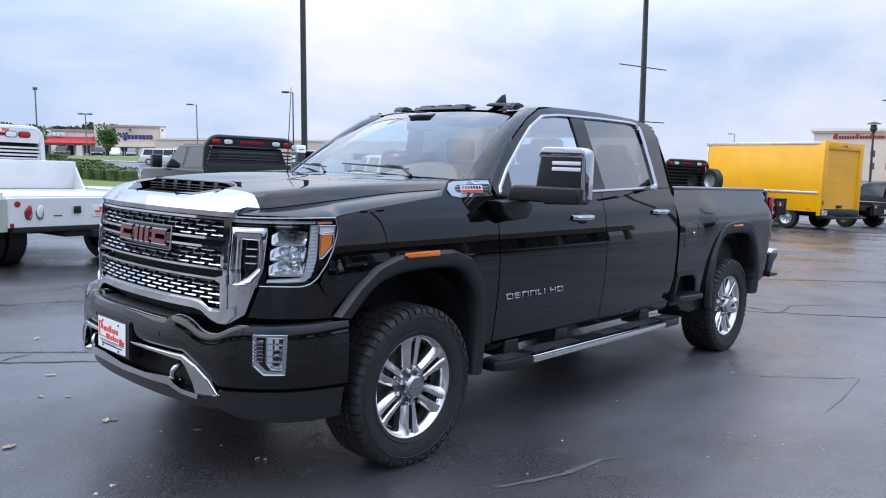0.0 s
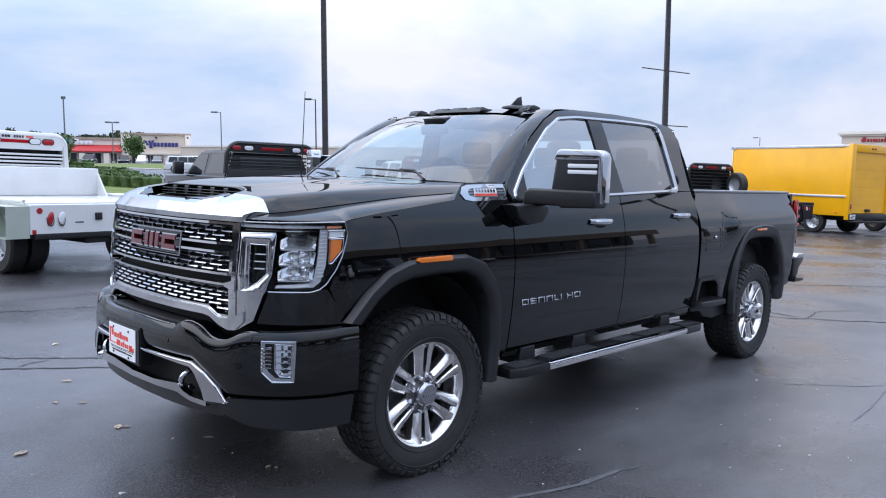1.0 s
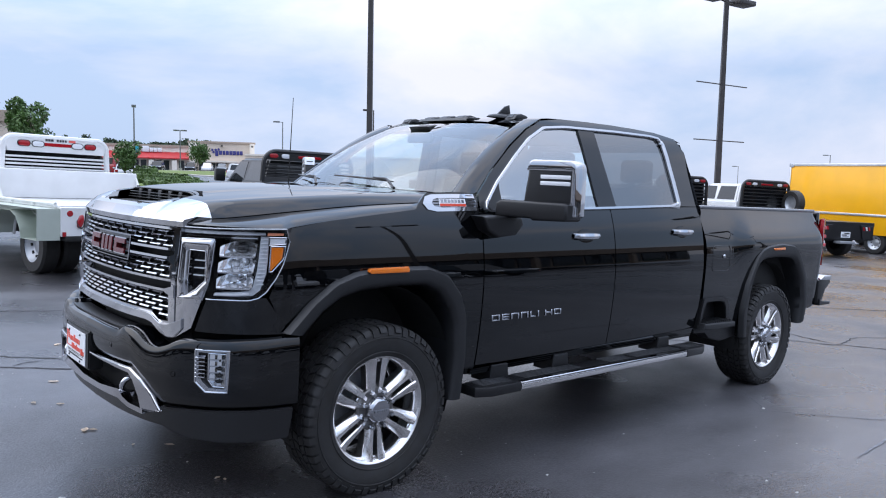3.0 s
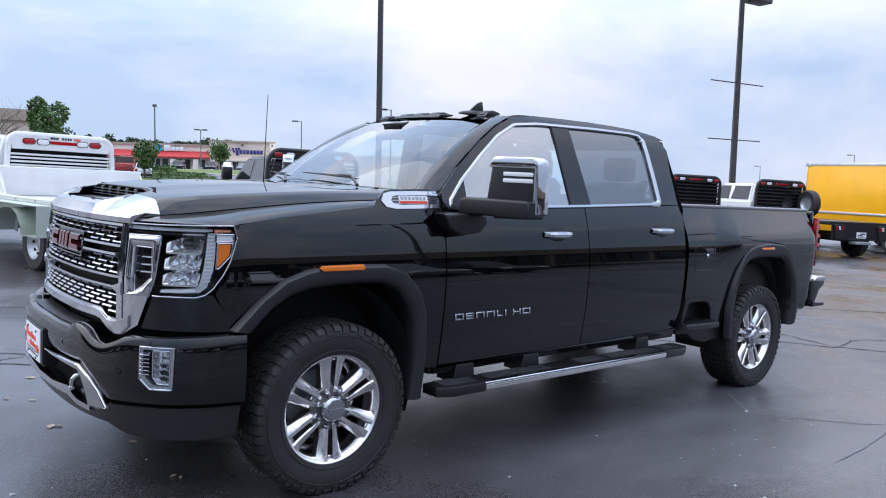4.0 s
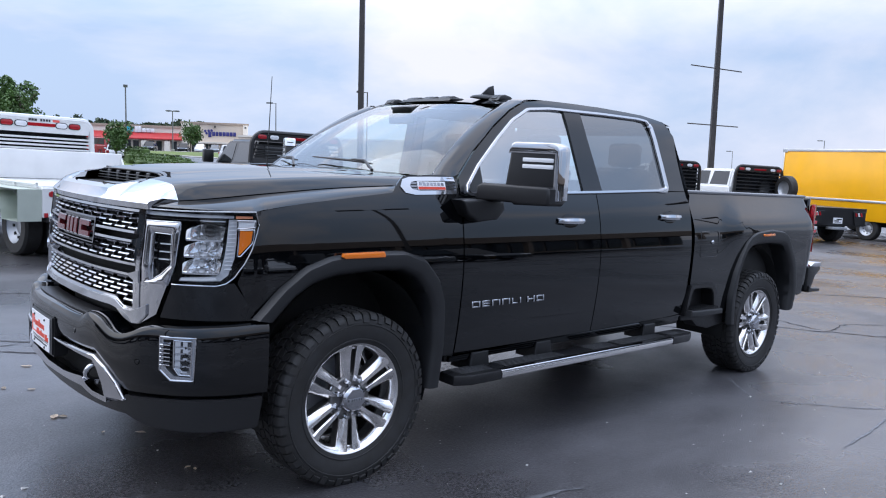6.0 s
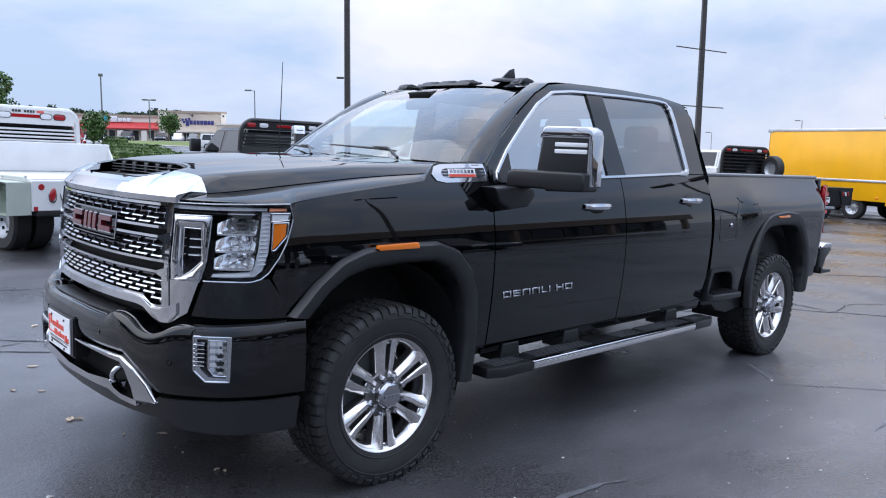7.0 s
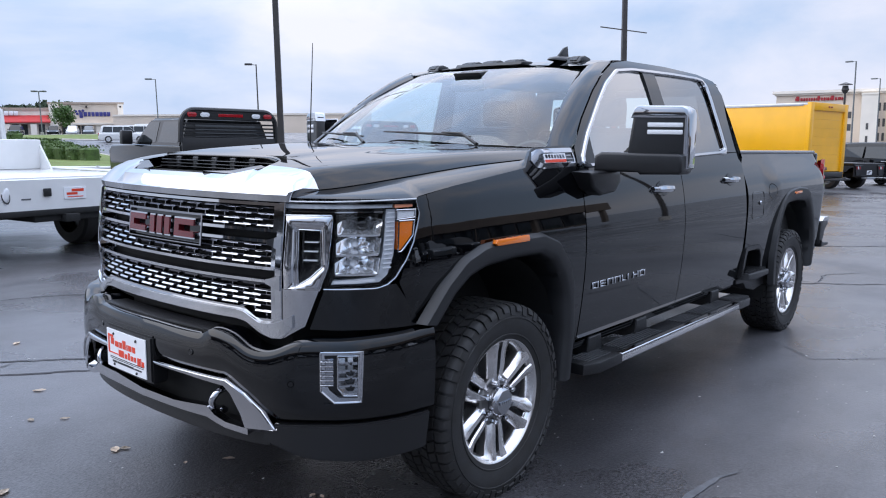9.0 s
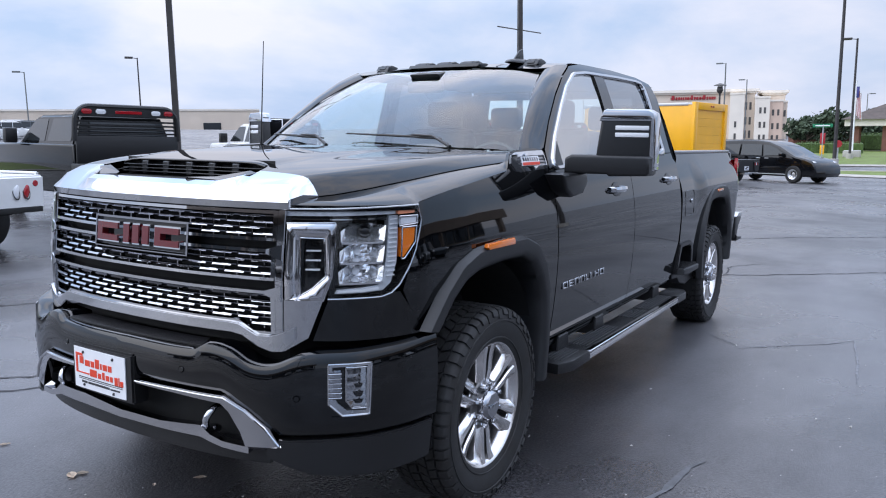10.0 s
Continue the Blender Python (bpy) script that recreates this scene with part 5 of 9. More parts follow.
# ---- truck details: mirrors, handles, steps, lamps, badges ----
def rbox(lo, hi, r=0.02, seg=3):
    return box(lo, hi, r, seg)


for s in (1, -1):
    mir = new("door_mirror")
    mir.parent = truck
    mir["label"] = "tall black towing mirror with chrome cap"
    mir.location.y = -0.022 * s

    def side_part(name, bm, m, parent, label="", s=s):
        if s < 0:
            b2 = mirrored(bm)
            bm.free()
            bm = b2
        return part(name, bm, m, parent, label)
    # head: black shell, chrome cap over top and outer edge
    bm = bmesh.new()
    outline = [(1.150, 1.392), (1.372, 1.388), (1.380, 1.400), (1.382, 1.655), (1.365, 1.680), (1.175, 1.676), (1.160, 1.660), (1.140, 1.470)]
    add_prism(bm, outline, "x", -0.925, -0.845, 0.016, 3)
    for v in bm.verts:
        v.co.x -= 0.52 * (v.co.y - 1.15) - 0.02
    side_part("mirror_shell", bm, SATIN, mir)
    bm = bmesh.new()
    cap = [(1.152, 1.634), (1.170, 1.684), (1.184, 1.692), (1.362, 1.692), (1.386, 1.676), (1.394, 1.650), (1.394, 1.400), (1.384, 1.392), (1.372, 1.405), (1.372, 1.634)]
    add_prism(bm, cap, "x", -0.930, -0.838, 0.007, 2)
    for v in bm.verts:
        v.co.x -= 0.52 * (v.co.y - 1.15) - 0.02
    side_part("mirror_cap", bm, CHROME, mir, "chrome mirror cap")
    for z in (1.602, 1.568):
        bm = bmesh.new()
        add_box(bm, (-0.88, 1.222, z - 0.011), (-0.840, 1.366, z + 0.011), 0.004, 2)
        for v in bm.verts:
            v.co.x -= 0.52 * (v.co.y - 1.15) - 0.02
        side_part("mirror_lamp", bm, WHITE_LENS, mir, "clear mirror lamp")
    bm = bmesh.new()
    add_prism(bm, [(1.01, 1.378), (1.20, 1.376), (1.21, 1.366), (1.376, 1.370), (1.388, 1.382), (1.388, 1.456), (1.372, 1.466), (1.04, 1.470), (1.012, 1.452)], "x", -0.90, -0.765, 0.014, 3)
    for v in bm.verts:
        v.co.x -= 0.40 * (v.co.y - 1.08)
    side_part("mirror_arm", bm, SATIN, mir)
    bm = bmesh.new()
    add_prism(bm, [(-0.600, 1.375), (-0.70, 1.382), (-0.90, 1.378), (-0.915, 1.33), (-0.86, 1.275), (-0.72, 1.262), (-0.64, 1.30)], "y", 0.955, 1.075, 0.016, 3)
    side_part("mirror_base", bm, SATIN, mir)
    side_part("mirror_glass", rbox((-1.032, 1.165, 1.41), (-1.024, 1.345, 1.655), 0.003, 1), CHROME, mir)
    # black sail inside the window corner
    side_part("window_sail", ruled([(-0.742, 1.41), (-0.86, 1.415)], [(-0.785, 1.49), (-0.862, 1.57)], 4, 4, lambda x, z: cabside(x, z) + Vector((0, 0.001, 0)), rim=0.004), SATIN, truck)

    # door handles: chrome bar in a dark cup
    for door, x0, x1, z in ((doors[0 if s > 0 else 1], -1.443, -1.690, 1.262), (rear_doors[0 if s > 0 else 1], -2.545, -2.792, 1.284)):
        h = new("door_handle")
        h.parent = door
        bm = bmesh.new()
        rings = []
        for i in range(17):
            u = i / 16
            x = x0 + (x1 - x0) * u
            out = 0.036 * math.sin(math.pi * min(max(u, 0.0), 1)) ** 0.35
            y = float(curve1(SIDE, z)) + 0.004 + out
            hh = 0.021 * (0.75 + 0.25 * math.sin(math.pi * u))
            rings.append([bm.verts.new((x, y + a, z + b)) for a, b in ((-0.010, -hh), (0.004, -hh * 0.8), (0.010, 0.0), (0.004, hh * 0.8), (-0.010, hh))])
        for a, b in zip(rings, rings[1:]):
            for j in range(4):
                bm.faces.new((a[j], a[j + 1], b[j + 1], b[j]))
        bmesh.ops.recalc_face_normals(bm, faces=bm.faces)
        side_part("handle_bar", bm, CHROME, h, "chrome door handle")
        bm = bmesh.new()
        xm = (x0 + x1) / 2
        rings = []
        for r, d in ((1.0, 0.003), (0.55, 0.0045)):
            rings.append([bm.verts.new((xm + 0.085 * r * math.cos(a), float(curve1(SIDE, z + 0.042 * r * math.sin(a))) + d, z + 0.042 * r * math.sin(a))) for a in [2 * math.pi * k / 24 for k in range(24)]])
        for k in range(24):
            bm.faces.new((rings[0][k], rings[0][(k + 1) % 24], rings[1][(k + 1) % 24], rings[1][k]))
        bm.faces.new(rings[1])
        bmesh.ops.recalc_face_normals(bm, faces=bm.faces)
        side_part("handle_cup", bm, GLOSS_BLACK, h)

    # side step
    step = new("side_step")
    step.parent = truck
    step["label"] = "black ribbed side step with chrome edge strip"
    side_part("step_board", prism([(0.932, 0.405), (1.075, 0.398), (1.090, 0.410), (1.090, 0.432), (1.075, 0.446), (0.940, 0.450), (0.928, 0.44)], "x", -2.66, -0.93, 0.004, 1), SATIN, step)
    for x0, x1, tip in ((-0.925, -0.600, -0.66), (-2.96, -2.665, -2.90)):
        a, b = (x1, x0) if abs(x1) < abs(x0) else (x0, x1)
        end, inner = (x1, x0) if x1 == -0.600 else (x0, x1)
        bm = bmesh.new()
        add_prism(bm, [(inner, 0.926), (inner, 1.094), ((inner + end) / 2 + (end - inner) * 0.2, 1.094), (end, 1.055), (end, 0.940), ((inner + end) / 2, 0.926)], "z", 0.396, 0.452, 0.008, 2)
        side_part("step_end", bm, SATIN, step)
    side_part("step_strip", rbox((-2.66, 1.080, 0.405), (-0.93, 1.0945, 0.438), 0.004, 2), POLISHED, step, "bright step edge strip")
    side_part("step_strip_top", rbox((-2.66, 1.058, 0.440), (-0.93, 1.0935, 0.4495), 0.003, 1), CHROME, step)
    for x0, x1 in ((-0.90, -0.66), (-1.52, -1.00), (-2.05, -1.80), (-2.63, -2.10), (-2.92, -2.70)):
        for k in range(6):
            y = 0.942 + 0.019 * k
            side_part("tread_rib", box((x0, y, 0.447), (x1, y + 0.008, 0.455), 0.002, 1), FLARE, step)
    for x in (-0.885, -1.425, -2.56):
        side_part("step_bracket", prism([(x - 0.08, 0.43), (x + 0.08, 0.43), (x + 0.065, 0.53), (x - 0.065, 0.53)], "y", 0.80, 0.96, 0.006, 1), SATIN, step)
    # sill under the doors
    side_part("sill", rbox((-2.98, 0.80, 0.488), (-0.64, 0.925, 0.528), 0.012, 2), SATIN, truck)

    # marker lamps in the flares
    for nm, x0, x1, z0, z1 in (("front_marker", -0.118, 0.124, 1.096, 1.121), ("rear_marker", -4.185, -3.985, 1.132, 1.150)):
        side_part(nm, prism([(x0, z0), (x1 - 0.012, z0), (x1, z0 + 0.010), (x1 - 0.006, z1), (x0 + 0.006, z1 + 0.003), (x0 - 0.002, z0 + 0.012)], "y", 1.02, 1.044, 0.004, 2), AMBER, truck, "amber side marker lamp")

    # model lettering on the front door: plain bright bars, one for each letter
    x = -0.752
    for w, gap, kind in ((0.064, 0.016, "o"), (0.060, 0.016, "c"), (0.064, 0.016, "n"), (0.064, 0.016, "n"), (0.050, 0.016, "l"), (0.012, 0.052, "i"), (0.064, 0.016, "h"), (0.066, 0.0, "o")):
        z0, z1, t = 0.793, 0.828, 0.0075
        yb = float(curve1(SIDE, 0.81))
        bm = bmesh.new()
        strokes = {"top": (x - w, x, z1 - t, z1), "low": (x - w, x, z0, z0 + t), "head": (x - 0.010, x, z0, z1), "tail": (x - w, x - w + 0.010, z0, z1), "mid": (x - w, x, (z0 + z1 - t) / 2, (z0 + z1 + t) / 2)}
        for nm in {"o": ("top", "low", "head", "tail"), "c": ("top", "low", "head", "mid"), "n": ("top", "head", "tail"), "l": ("low", "head"), "i": ("head",), "h": ("mid", "head", "tail")}[kind]:
            a, b, c, d = strokes[nm]
            if nm in ("top", "low", "mid"):
                a, b = a + 0.001, b - 0.001
            add_box(bm, (a, yb, c), (b, yb + (0.006 if nm in ("head", "tail") else 0.0055), d), 0.0015, 1)
        side_part("lettering_bar", bm, CHROME, doors[0 if s > 0 else 1])
        x -= w + gap

    # engine badge on the fender
    eb = new("fender_badge")
    eb.parent = truck
    out = [(-0.272, 1.433), (-0.292, 1.468), (-0.335, 1.480), (-0.48, 1.486), (-0.640, 1.489), (-0.652, 1.440), (-0.648, 1.402), (-0.50, 1.397), (-0.36, 1.393), (-0.300, 1.402), (-0.272, 1.433)]
    inn = [(-0.332, 1.436), (-0.345, 1.455), (-0.37, 1.461), (-0.48, 1.465), (-0.640, 1.468), (-0.645, 1.440), (-0.642, 1.421), (-0.50, 1.417), (-0.40, 1.414), (-0.350, 1.419), (-0.332, 1.436)]
    side_part("badge_frame", ruled(out, inn, 60, 3, lambda x, z: side(x, z) + Vector((0, 0.006, 0)), rim=0.010), CHROME, eb, "chrome fender badge frame")
    side_part("badge_inset", ruled([(-0.335, 1.417), (-0.645, 1.419)], [(-0.335, 1.464), (-0.645, 1.469)], 12, 3, lambda x, z: side(x, z) + Vector((0, 0.001, 0)), rim=0), DARK_CHROME, eb)
    bm = bmesh.new()
    for z in (1.425, 1.440, 1.455):
        add_ruled(bm, [(-0.345, z), (-0.645, z + 0.003)], [(-0.345, z + 0.007), (-0.645, z + 0.010)], 8, 1, lambda x, z: side(x, z) + Vector((0, 0.003, 0)), rim=0.006)
    side_part("badge_slats", bm, SATIN, eb)
    side_part("badge_label", ruled([(-0.385, 1.419), (-0.575, 1.421)], [(-0.385, 1.460), (-0.575, 1.463)], 8, 2, lambda x, z: side(x, z) + Vector((0, 0.005, 0)), rim=0.006), PLATE_WHITE, eb, "white badge label with red band")
    for i in range(7):
        x = -0.397 - 0.0245 * i
        side_part("badge_bar", ruled([(x, 1.441), (x - 0.017, 1.441)], [(x, 1.457), (x - 0.017, 1.457)], 2, 1, lambda x, z: side(x, z) + Vector((0, 0.0065, 0)), rim=0.003), DARK_CHROME, eb)
    side_part("badge_band", ruled([(-0.388, 1.421), (-0.572, 1.423)], [(-0.388, 1.434), (-0.572, 1.436)], 8, 1, lambda x, z: side(x, z) + Vector((0, 0.0065, 0)), rim=0.003), PRINT_RED, eb)

    # bed: rail cap, corner step pocket, tail lamp
    side_part("bed_rail_cap", rbox((-5.03, 0.79, 1.450), (-2.985, 0.900, 1.476), 0.010, 3), RAIL, truck, "smooth bed rail cap, sky sheen put in as grey")
    side_part("bed_inner", rbox((-5.02, 0.83, 0.80), (-2.985, 0.88, 1.455), 0.004, 1), VOID, truck)
    pocket = new("corner_step")
    pocket.parent = truck
    rim_out = [(-2.945, 0.560), (-2.965, 0.70), (-2.985, 0.790), (-3.15, 0.792), (-3.28, 0.790), (-3.338, 0.766), (-3.374, 0.72), (-3.408, 0.575)]
    rim_in = [(-2.990, 0.580), (-3.012, 0.70), (-3.036, 0.754), (-3.15, 0.755), (-3.245, 0.753), (-3.292, 0.736), (-3.322, 0.70), (-3.354, 0.585)]
    bm = bmesh.new()
    band(bm, rim_out, rim_in, 40, lambda x, z, d: bedside(x, z) + Vector((0, d, 0)), -0.10, 0.012)
    bmesh.ops.bevel(bm, geom=[e for e in bm.edges if len(e.link_faces) == 2 and e.calc_face_angle(0) > 1.0], offset=0.006, segments=2, affect="EDGES", clamp_overlap=True)
    side_part("pocket_rim", bm, SATIN, pocket, "moulded rim of the step pocket")
    side_part("step_pocket", prism([(-2.97, 0.545), (-3.395, 0.545), (-3.36, 0.77), (-3.29, 0.79), (-2.98, 0.79)], "y", 0.85, 0.905, 0.004, 1), SATIN, pocket, "black plastic corner step pocket")
    side_part("pocket_apron", prism([(-2.95, 0.55), (-2.96, 0.515), (-3.12, 0.505), (-3.19, 0.455), (-3.36, 0.420), (-3.585, 0.44), (-3.585, 0.57)], "y", 0.86, 0.962, 0.010, 2), SATIN, pocket)
    side_part("pocket_step", prism([(-2.955, 0.556), (-3.10, 0.542), (-3.412, 0.548), (-3.406, 0.590), (-3.12, 0.597), (-2.965, 0.600)], "y", 0.88, 1.050, 0.012, 3), FLARE, pocket, "ribbed black foot step")
    bm = bmesh.new()
    for k in range(12):
        x = -3.01 - 0.031 * k
        add_prism(bm, [(x, 0.594), (x - 0.004, 0.609), (x - 0.010, 0.609), (x - 0.014, 0.594)], "y", 0.92, 1.036)
    side_part("step_ribs", bm, FLARE, pocket)
    lampz = new("tail_lamp")
    lampz.parent = truck
    side_part("tail_lens", ruled([(-5.075, 1.400), (-5.055, 1.30), (-5.10, 1.10), (-5.128, 0.965)], [(-5.185, 1.385), (-5.200, 1.30), (-5.195, 1.10), (-5.165, 0.965)], 18, 6, lambda x, z: Vector((x, 0.976 - 0.28 * max(-5.085 - x, 0) ** 1.0 - 0.6 * max(-5.13 - x, 0), z)), rim=0.03), RED_LENS, lampz, "dark red tail lamp lens")
    bm = bmesh.new()
    for z in (1.30, 1.22, 1.14):
        add_box(bm, (-5.17, 0.955, z), (-5.10, 0.966, z + 0.03), 0.003, 1)
    side_part("tail_lamp_cells", bm, mat("red_cell", (0.62, 0.05, 0.06), 0.2), lampz)
    # fuel door outline and cap knob on the left only
    if s > 0:
        fd = new("fuel_door")
        fd.parent = truck
        o = []
        for cx, cz, a0 in ((-3.10, 1.150, 0), (-3.30, 1.150, 90), (-3.30, 1.015, 180), (-3.10, 1.015, 270)):
            for k in range(5):
                a = radians(a0 + 22.5 * k)
                o.append((cx + 0.028 * math.cos(a), cz + 0.028 * math.sin(a)))
        o.append(o[0])
        bm = bmesh.new()
        rows = []
        for x, z in o:
            c = bedside(x, z)
            d = Vector((x + 3.20, 0, z - 1.083)).normalized()
            rows.append([bm.verts.new(c + d * w + Vector((0, h, 0))) for w, h in ((-0.004, 0.0005), (-0.002, 0.0030), (0.001, 0.0030), (0.003, 0.0005))])
        for a, b in zip(rows, rows[1:]):
            for j in range(3):
                bm.faces.new((a[j], b[j], b[j + 1], a[j + 1]))
        part("fuel_door_edge", bm, GLOSS_BLACK, fd)
        bm = bmesh.new()
        bmesh.ops.create_uvsphere(bm, u_segments=12, v_segments=8, radius=0.016, matrix=Matrix.Translation(bedside(-3.235, 1.098) + Vector((0, 0.004, 0))) @ Matrix.Diagonal((1, 0.6, 1, 1)))
        part("lock_knob", bm, CHROME, fd)

# rear bumper and tailgate
rb = new("rear_bumper")
rb.parent = truck
rb["label"] = "chrome rear bumper with black corner steps"
for s in (1, -1):
    bm = prism([(-5.00, 0.83), (-5.10, 0.865), (-5.24, 0.860), (-5.26, 0.80), (-5.16, 0.74), (-5.10, 0.64), (-5.00, 0.62)], "y", 0.60 * s, 1.005 * s, 0.012, 2)
    part("bumper_corner", bm, SATIN, rb)
    part("corner_chrome", prism([(-5.02, 0.838), (-5.10, 0.872), (-5.25, 0.868), (-5.262, 0.83), (-5.12, 0.83)], "y", 0.70 * s, 1.012 * s, 0.006, 2), CHROME, rb)
    part("corner_tread", prism([(-5.02, 0.600), (-5.24, 0.600), (-5.26, 0.625), (-5.08, 0.640), (-5.02, 0.66)], "y", 0.66 * s, 1.02 * s, 0.006, 1), SATIN, rb)
part("bumper_centre", box((-5.28, -0.60, 0.60), (-5.02, 0.60, 0.86), 0.02), CHROME, rb)
part("tailgate", box((-5.19, -0.885, 0.86), (-5.13, 0.885, 1.455), 0.015), PAINT, truck)

# roof lamps, aerial fin, whip aerial, wipers
cl = new("roof_lamps")
cl.parent = truck
cl["label"] = "black roof clearance lamps"


def roof_lamp(y0, y1, x, dz=0.0):
    zc = roof_at(x, (y0 + y1) / 2)
    bm = bmesh.new()
    add_prism(bm, [(x + 0.055, zc - 0.012), (x + 0.030, zc + 0.018), (x - 0.010, zc + 0.028), (x - 0.06, zc + 0.020), (x - 0.10, zc - 0.005)], "y", y0, y1, 0.008, 2)
    part("lamp_body", bm, SATIN, cl)
    bm = bmesh.new()
    add_prism(bm, [(x + 0.050, zc + 0.000), (x + 0.031, zc + 0.020), (x + 0.010, zc + 0.026), (x + 0.010, zc + 0.004)], "y", y0 + 0.022, y1 - 0.022, 0.002, 1)
    part("lamp_window", bm, SATIN, cl)


for y0, y1 in ((-0.215, -0.105), (-0.055, 0.055), (0.105, 0.215)):
    roof_lamp(y0, y1, -1.245)
zr = roof_at(-1.26, 0.0)
part("lamp_base", prism([(-1.185, zr - 0.012), (-1.20, zr + 0.006), (-1.30, zr + 0.012), (-1.36, zr - 0.002)], "y", -0.245, 0.245, 0.006, 2), SATIN, cl)
roof_lamp(0.480, 0.572, -1.345)
roof_lamp(-0.572, -0.480, -1.345)
zf = roof_at(-1.36, 0.44)
fin = new("roof_aerial")
fin.parent = truck
bm = bmesh.new()
rings = []
for k, (x, w, h) in enumerate(((-1.19, 0.004, 0.002), (-1.22, 0.030, 0.016), (-1.30, 0.042, 0.030), (-1.40, 0.044, 0.034), (-1.46, 0.036, 0.024), (-1.49, 0.006, 0.002))):
    rings.append([bm.verts.new((x, 0.43 + w * math.cos(a), zf - 0.006 + h * math.sin(a))) for a in [math.pi * j / 10 for j in range(11)]])
for a, b in zip(rings, rings[1:]):
    for j in range(10):
        bm.faces.new((a[j], a[j + 1], b[j + 1], b[j]))
bmesh.ops.recalc_face_normals(bm, faces=bm.faces)
part("aerial_base", bm, SATIN, fin)
part("aerial_fin", prism([(-1.275, zf + 0.015), (-1.345, zf + 0.072), (-1.385, zf + 0.085), (-1.40, zf + 0.020)], "y", 0.424, 0.436, 0.004, 2), SATIN, fin)
part("whip_aerial", tube([(-0.513, -0.835, 1.42), (-0.512, -0.825, 1.56), (-0.506, -0.789, 2.08)], [0.007, 0.004, 0.0022], 8), SATIN, truck)
part("aerial_foot", tube([(-0.512, -0.836, 1.405), (-0.514, -0.832, 1.455)], [0.02, 0.010], 10), SATIN, truck)
for pts in (((0.55, 0.03), (0.30, 0.055), (-0.12, 0.075)), ((-0.18, 0.02), (-0.45, 0.05), (-0.78, 0.09))):
    q = [screen(u, v) + Vector((0.03, 0, 0.018)) for u, v in pts]
    w = new("wiper")
    w.parent = truck
    part("wiper_arm", tube([q[0] + Vector((0.06, 0, -0.03)), q[0].lerp(q[1], 0.5) + Vector((0.01, 0, 0.012)), q[1] + Vector((0, 0, 0.008))], [0.009, 0.007, 0.005], 8), SATIN, w)
    part("wiper_blade", tube([q[0].lerp(q[1], 0.3), q[1], q[2]], [0.004, 0.007, 0.004], 8), SATIN, w)
part("cowl", ruled([(-0.86, 0.0), (0.86, 0.0)], [(-0.84, 1.0), (0.84, 1.0)], 24, 2, lambda u, v: screen(u, 0.0) + Vector((0.10 - 0.09 * v, 0, -0.028 + 0.022 * v)), rim=0), SATIN, truck)

# cab interior
cab = new("cab_interior")
cab.parent = truck
part("dashboard", prism([(-0.50, 1.10), (-0.50, 1.44), (-0.62, 1.475), (-0.90, 1.45), (-0.98, 1.36), (-0.95, 1.10)], "y", -0.82, 0.82, 0.02, 2), LEATHER, cab)
part("cab_floor", box((-2.90, -0.83, 0.62), (-0.60, 0.83, 0.68)), VOID, cab)
for sx in (-1.55, -2.50):
    for sy in (-0.42, 0.42):
        seat = part("seat_cushion", box((sx - 0.28, sy - 0.27, 0.80), (sx + 0.28, sy + 0.27, 1.02), 0.05, 3), LEATHER, cab)
        bm = bmesh.new()
        add_prism(bm, [(sx - 0.16, 0.98), (sx - 0.30, 1.02), (sx - 0.40, 1.56), (sx - 0.34, 1.61), (sx - 0.26, 1.58)], "y", sy - 0.25, sy + 0.25, 0.04, 3)
        part("seat_back", bm, LEATHER, cab)
        part("head_restraint", box((sx - 0.42, sy - 0.13, 1.62), (sx - 0.31, sy + 0.13, 1.80), 0.04, 3), LEATHER, cab)
bm = bmesh.new()
for k in range(28):
    a0, a1 = 2 * math.pi * k / 28, 2 * math.pi * (k + 1) / 28
    c = lambda a: Vector((-1.02 - 0.075 * math.sin(a), 0.42 + 0.19 * math.cos(a), 1.34 + 0.175 * math.sin(a)))
    add_tube(bm, [c(a0), c(a1)], 0.014, 8, caps=False)
part("steering_wheel", bm, SATIN, cab)
part("steering_hub", box((-1.05, 0.33, 1.29), (-1.00, 0.51, 1.39), 0.02), SATIN, cab)
part("cabin_mirror", box((-1.02, -0.12, 1.80), (-0.99, 0.12, 1.87), 0.012), SATIN, cab)
part("sensor_housing", prism([(-0.98, 1.905), (-1.15, 1.94), (-1.15, 1.91), (-1.02, 1.87)], "y", -0.10, 0.10, 0.01), SATIN, cab)
part("headlining", box((-2.88, -0.70, 1.915), (-1.30, 0.70, 1.925)), mat("headlining", (0.22, 0.21, 0.20), 0.9, vary=0.05, scale=6), cab)

# underside: axles, frame rails, wheel houses
for s in (-1, 1):
    part("frame_rail", box((-5.0, s * 0.46 - 0.05, 0.50), (0.70, s * 0.46 + 0.05, 0.66), 0.02), VOID, truck)
for x in (0.0, -4.052):
    part("axle", tube([(x, -0.80, 0.41), (x, 0.80, 0.41)], 0.06, 12), VOID, truck)
    part("differential", tube([(x, -0.16, 0.41), (x, 0.0, 0.40), (x, 0.16, 0.41)], [0.08, 0.17, 0.08], 16), VOID, truck)
    for s in (-1, 1):
        bm = bmesh.new()
        rows = [[bm.verts.new((x + 0.50 * math.cos(a) * (0.94 if x else 1), s * y, 0.50 + 0.53 * math.sin(a))) for y in (0.55, 0.96)] for a in [math.pi * k / 18 for k in range(-2, 21)]]
        for a, b in zip(rows, rows[1:]):
            bm.faces.new((a[0], a[1], b[1], b[0]))
        part("wheel_house", bm, VOID, truck)
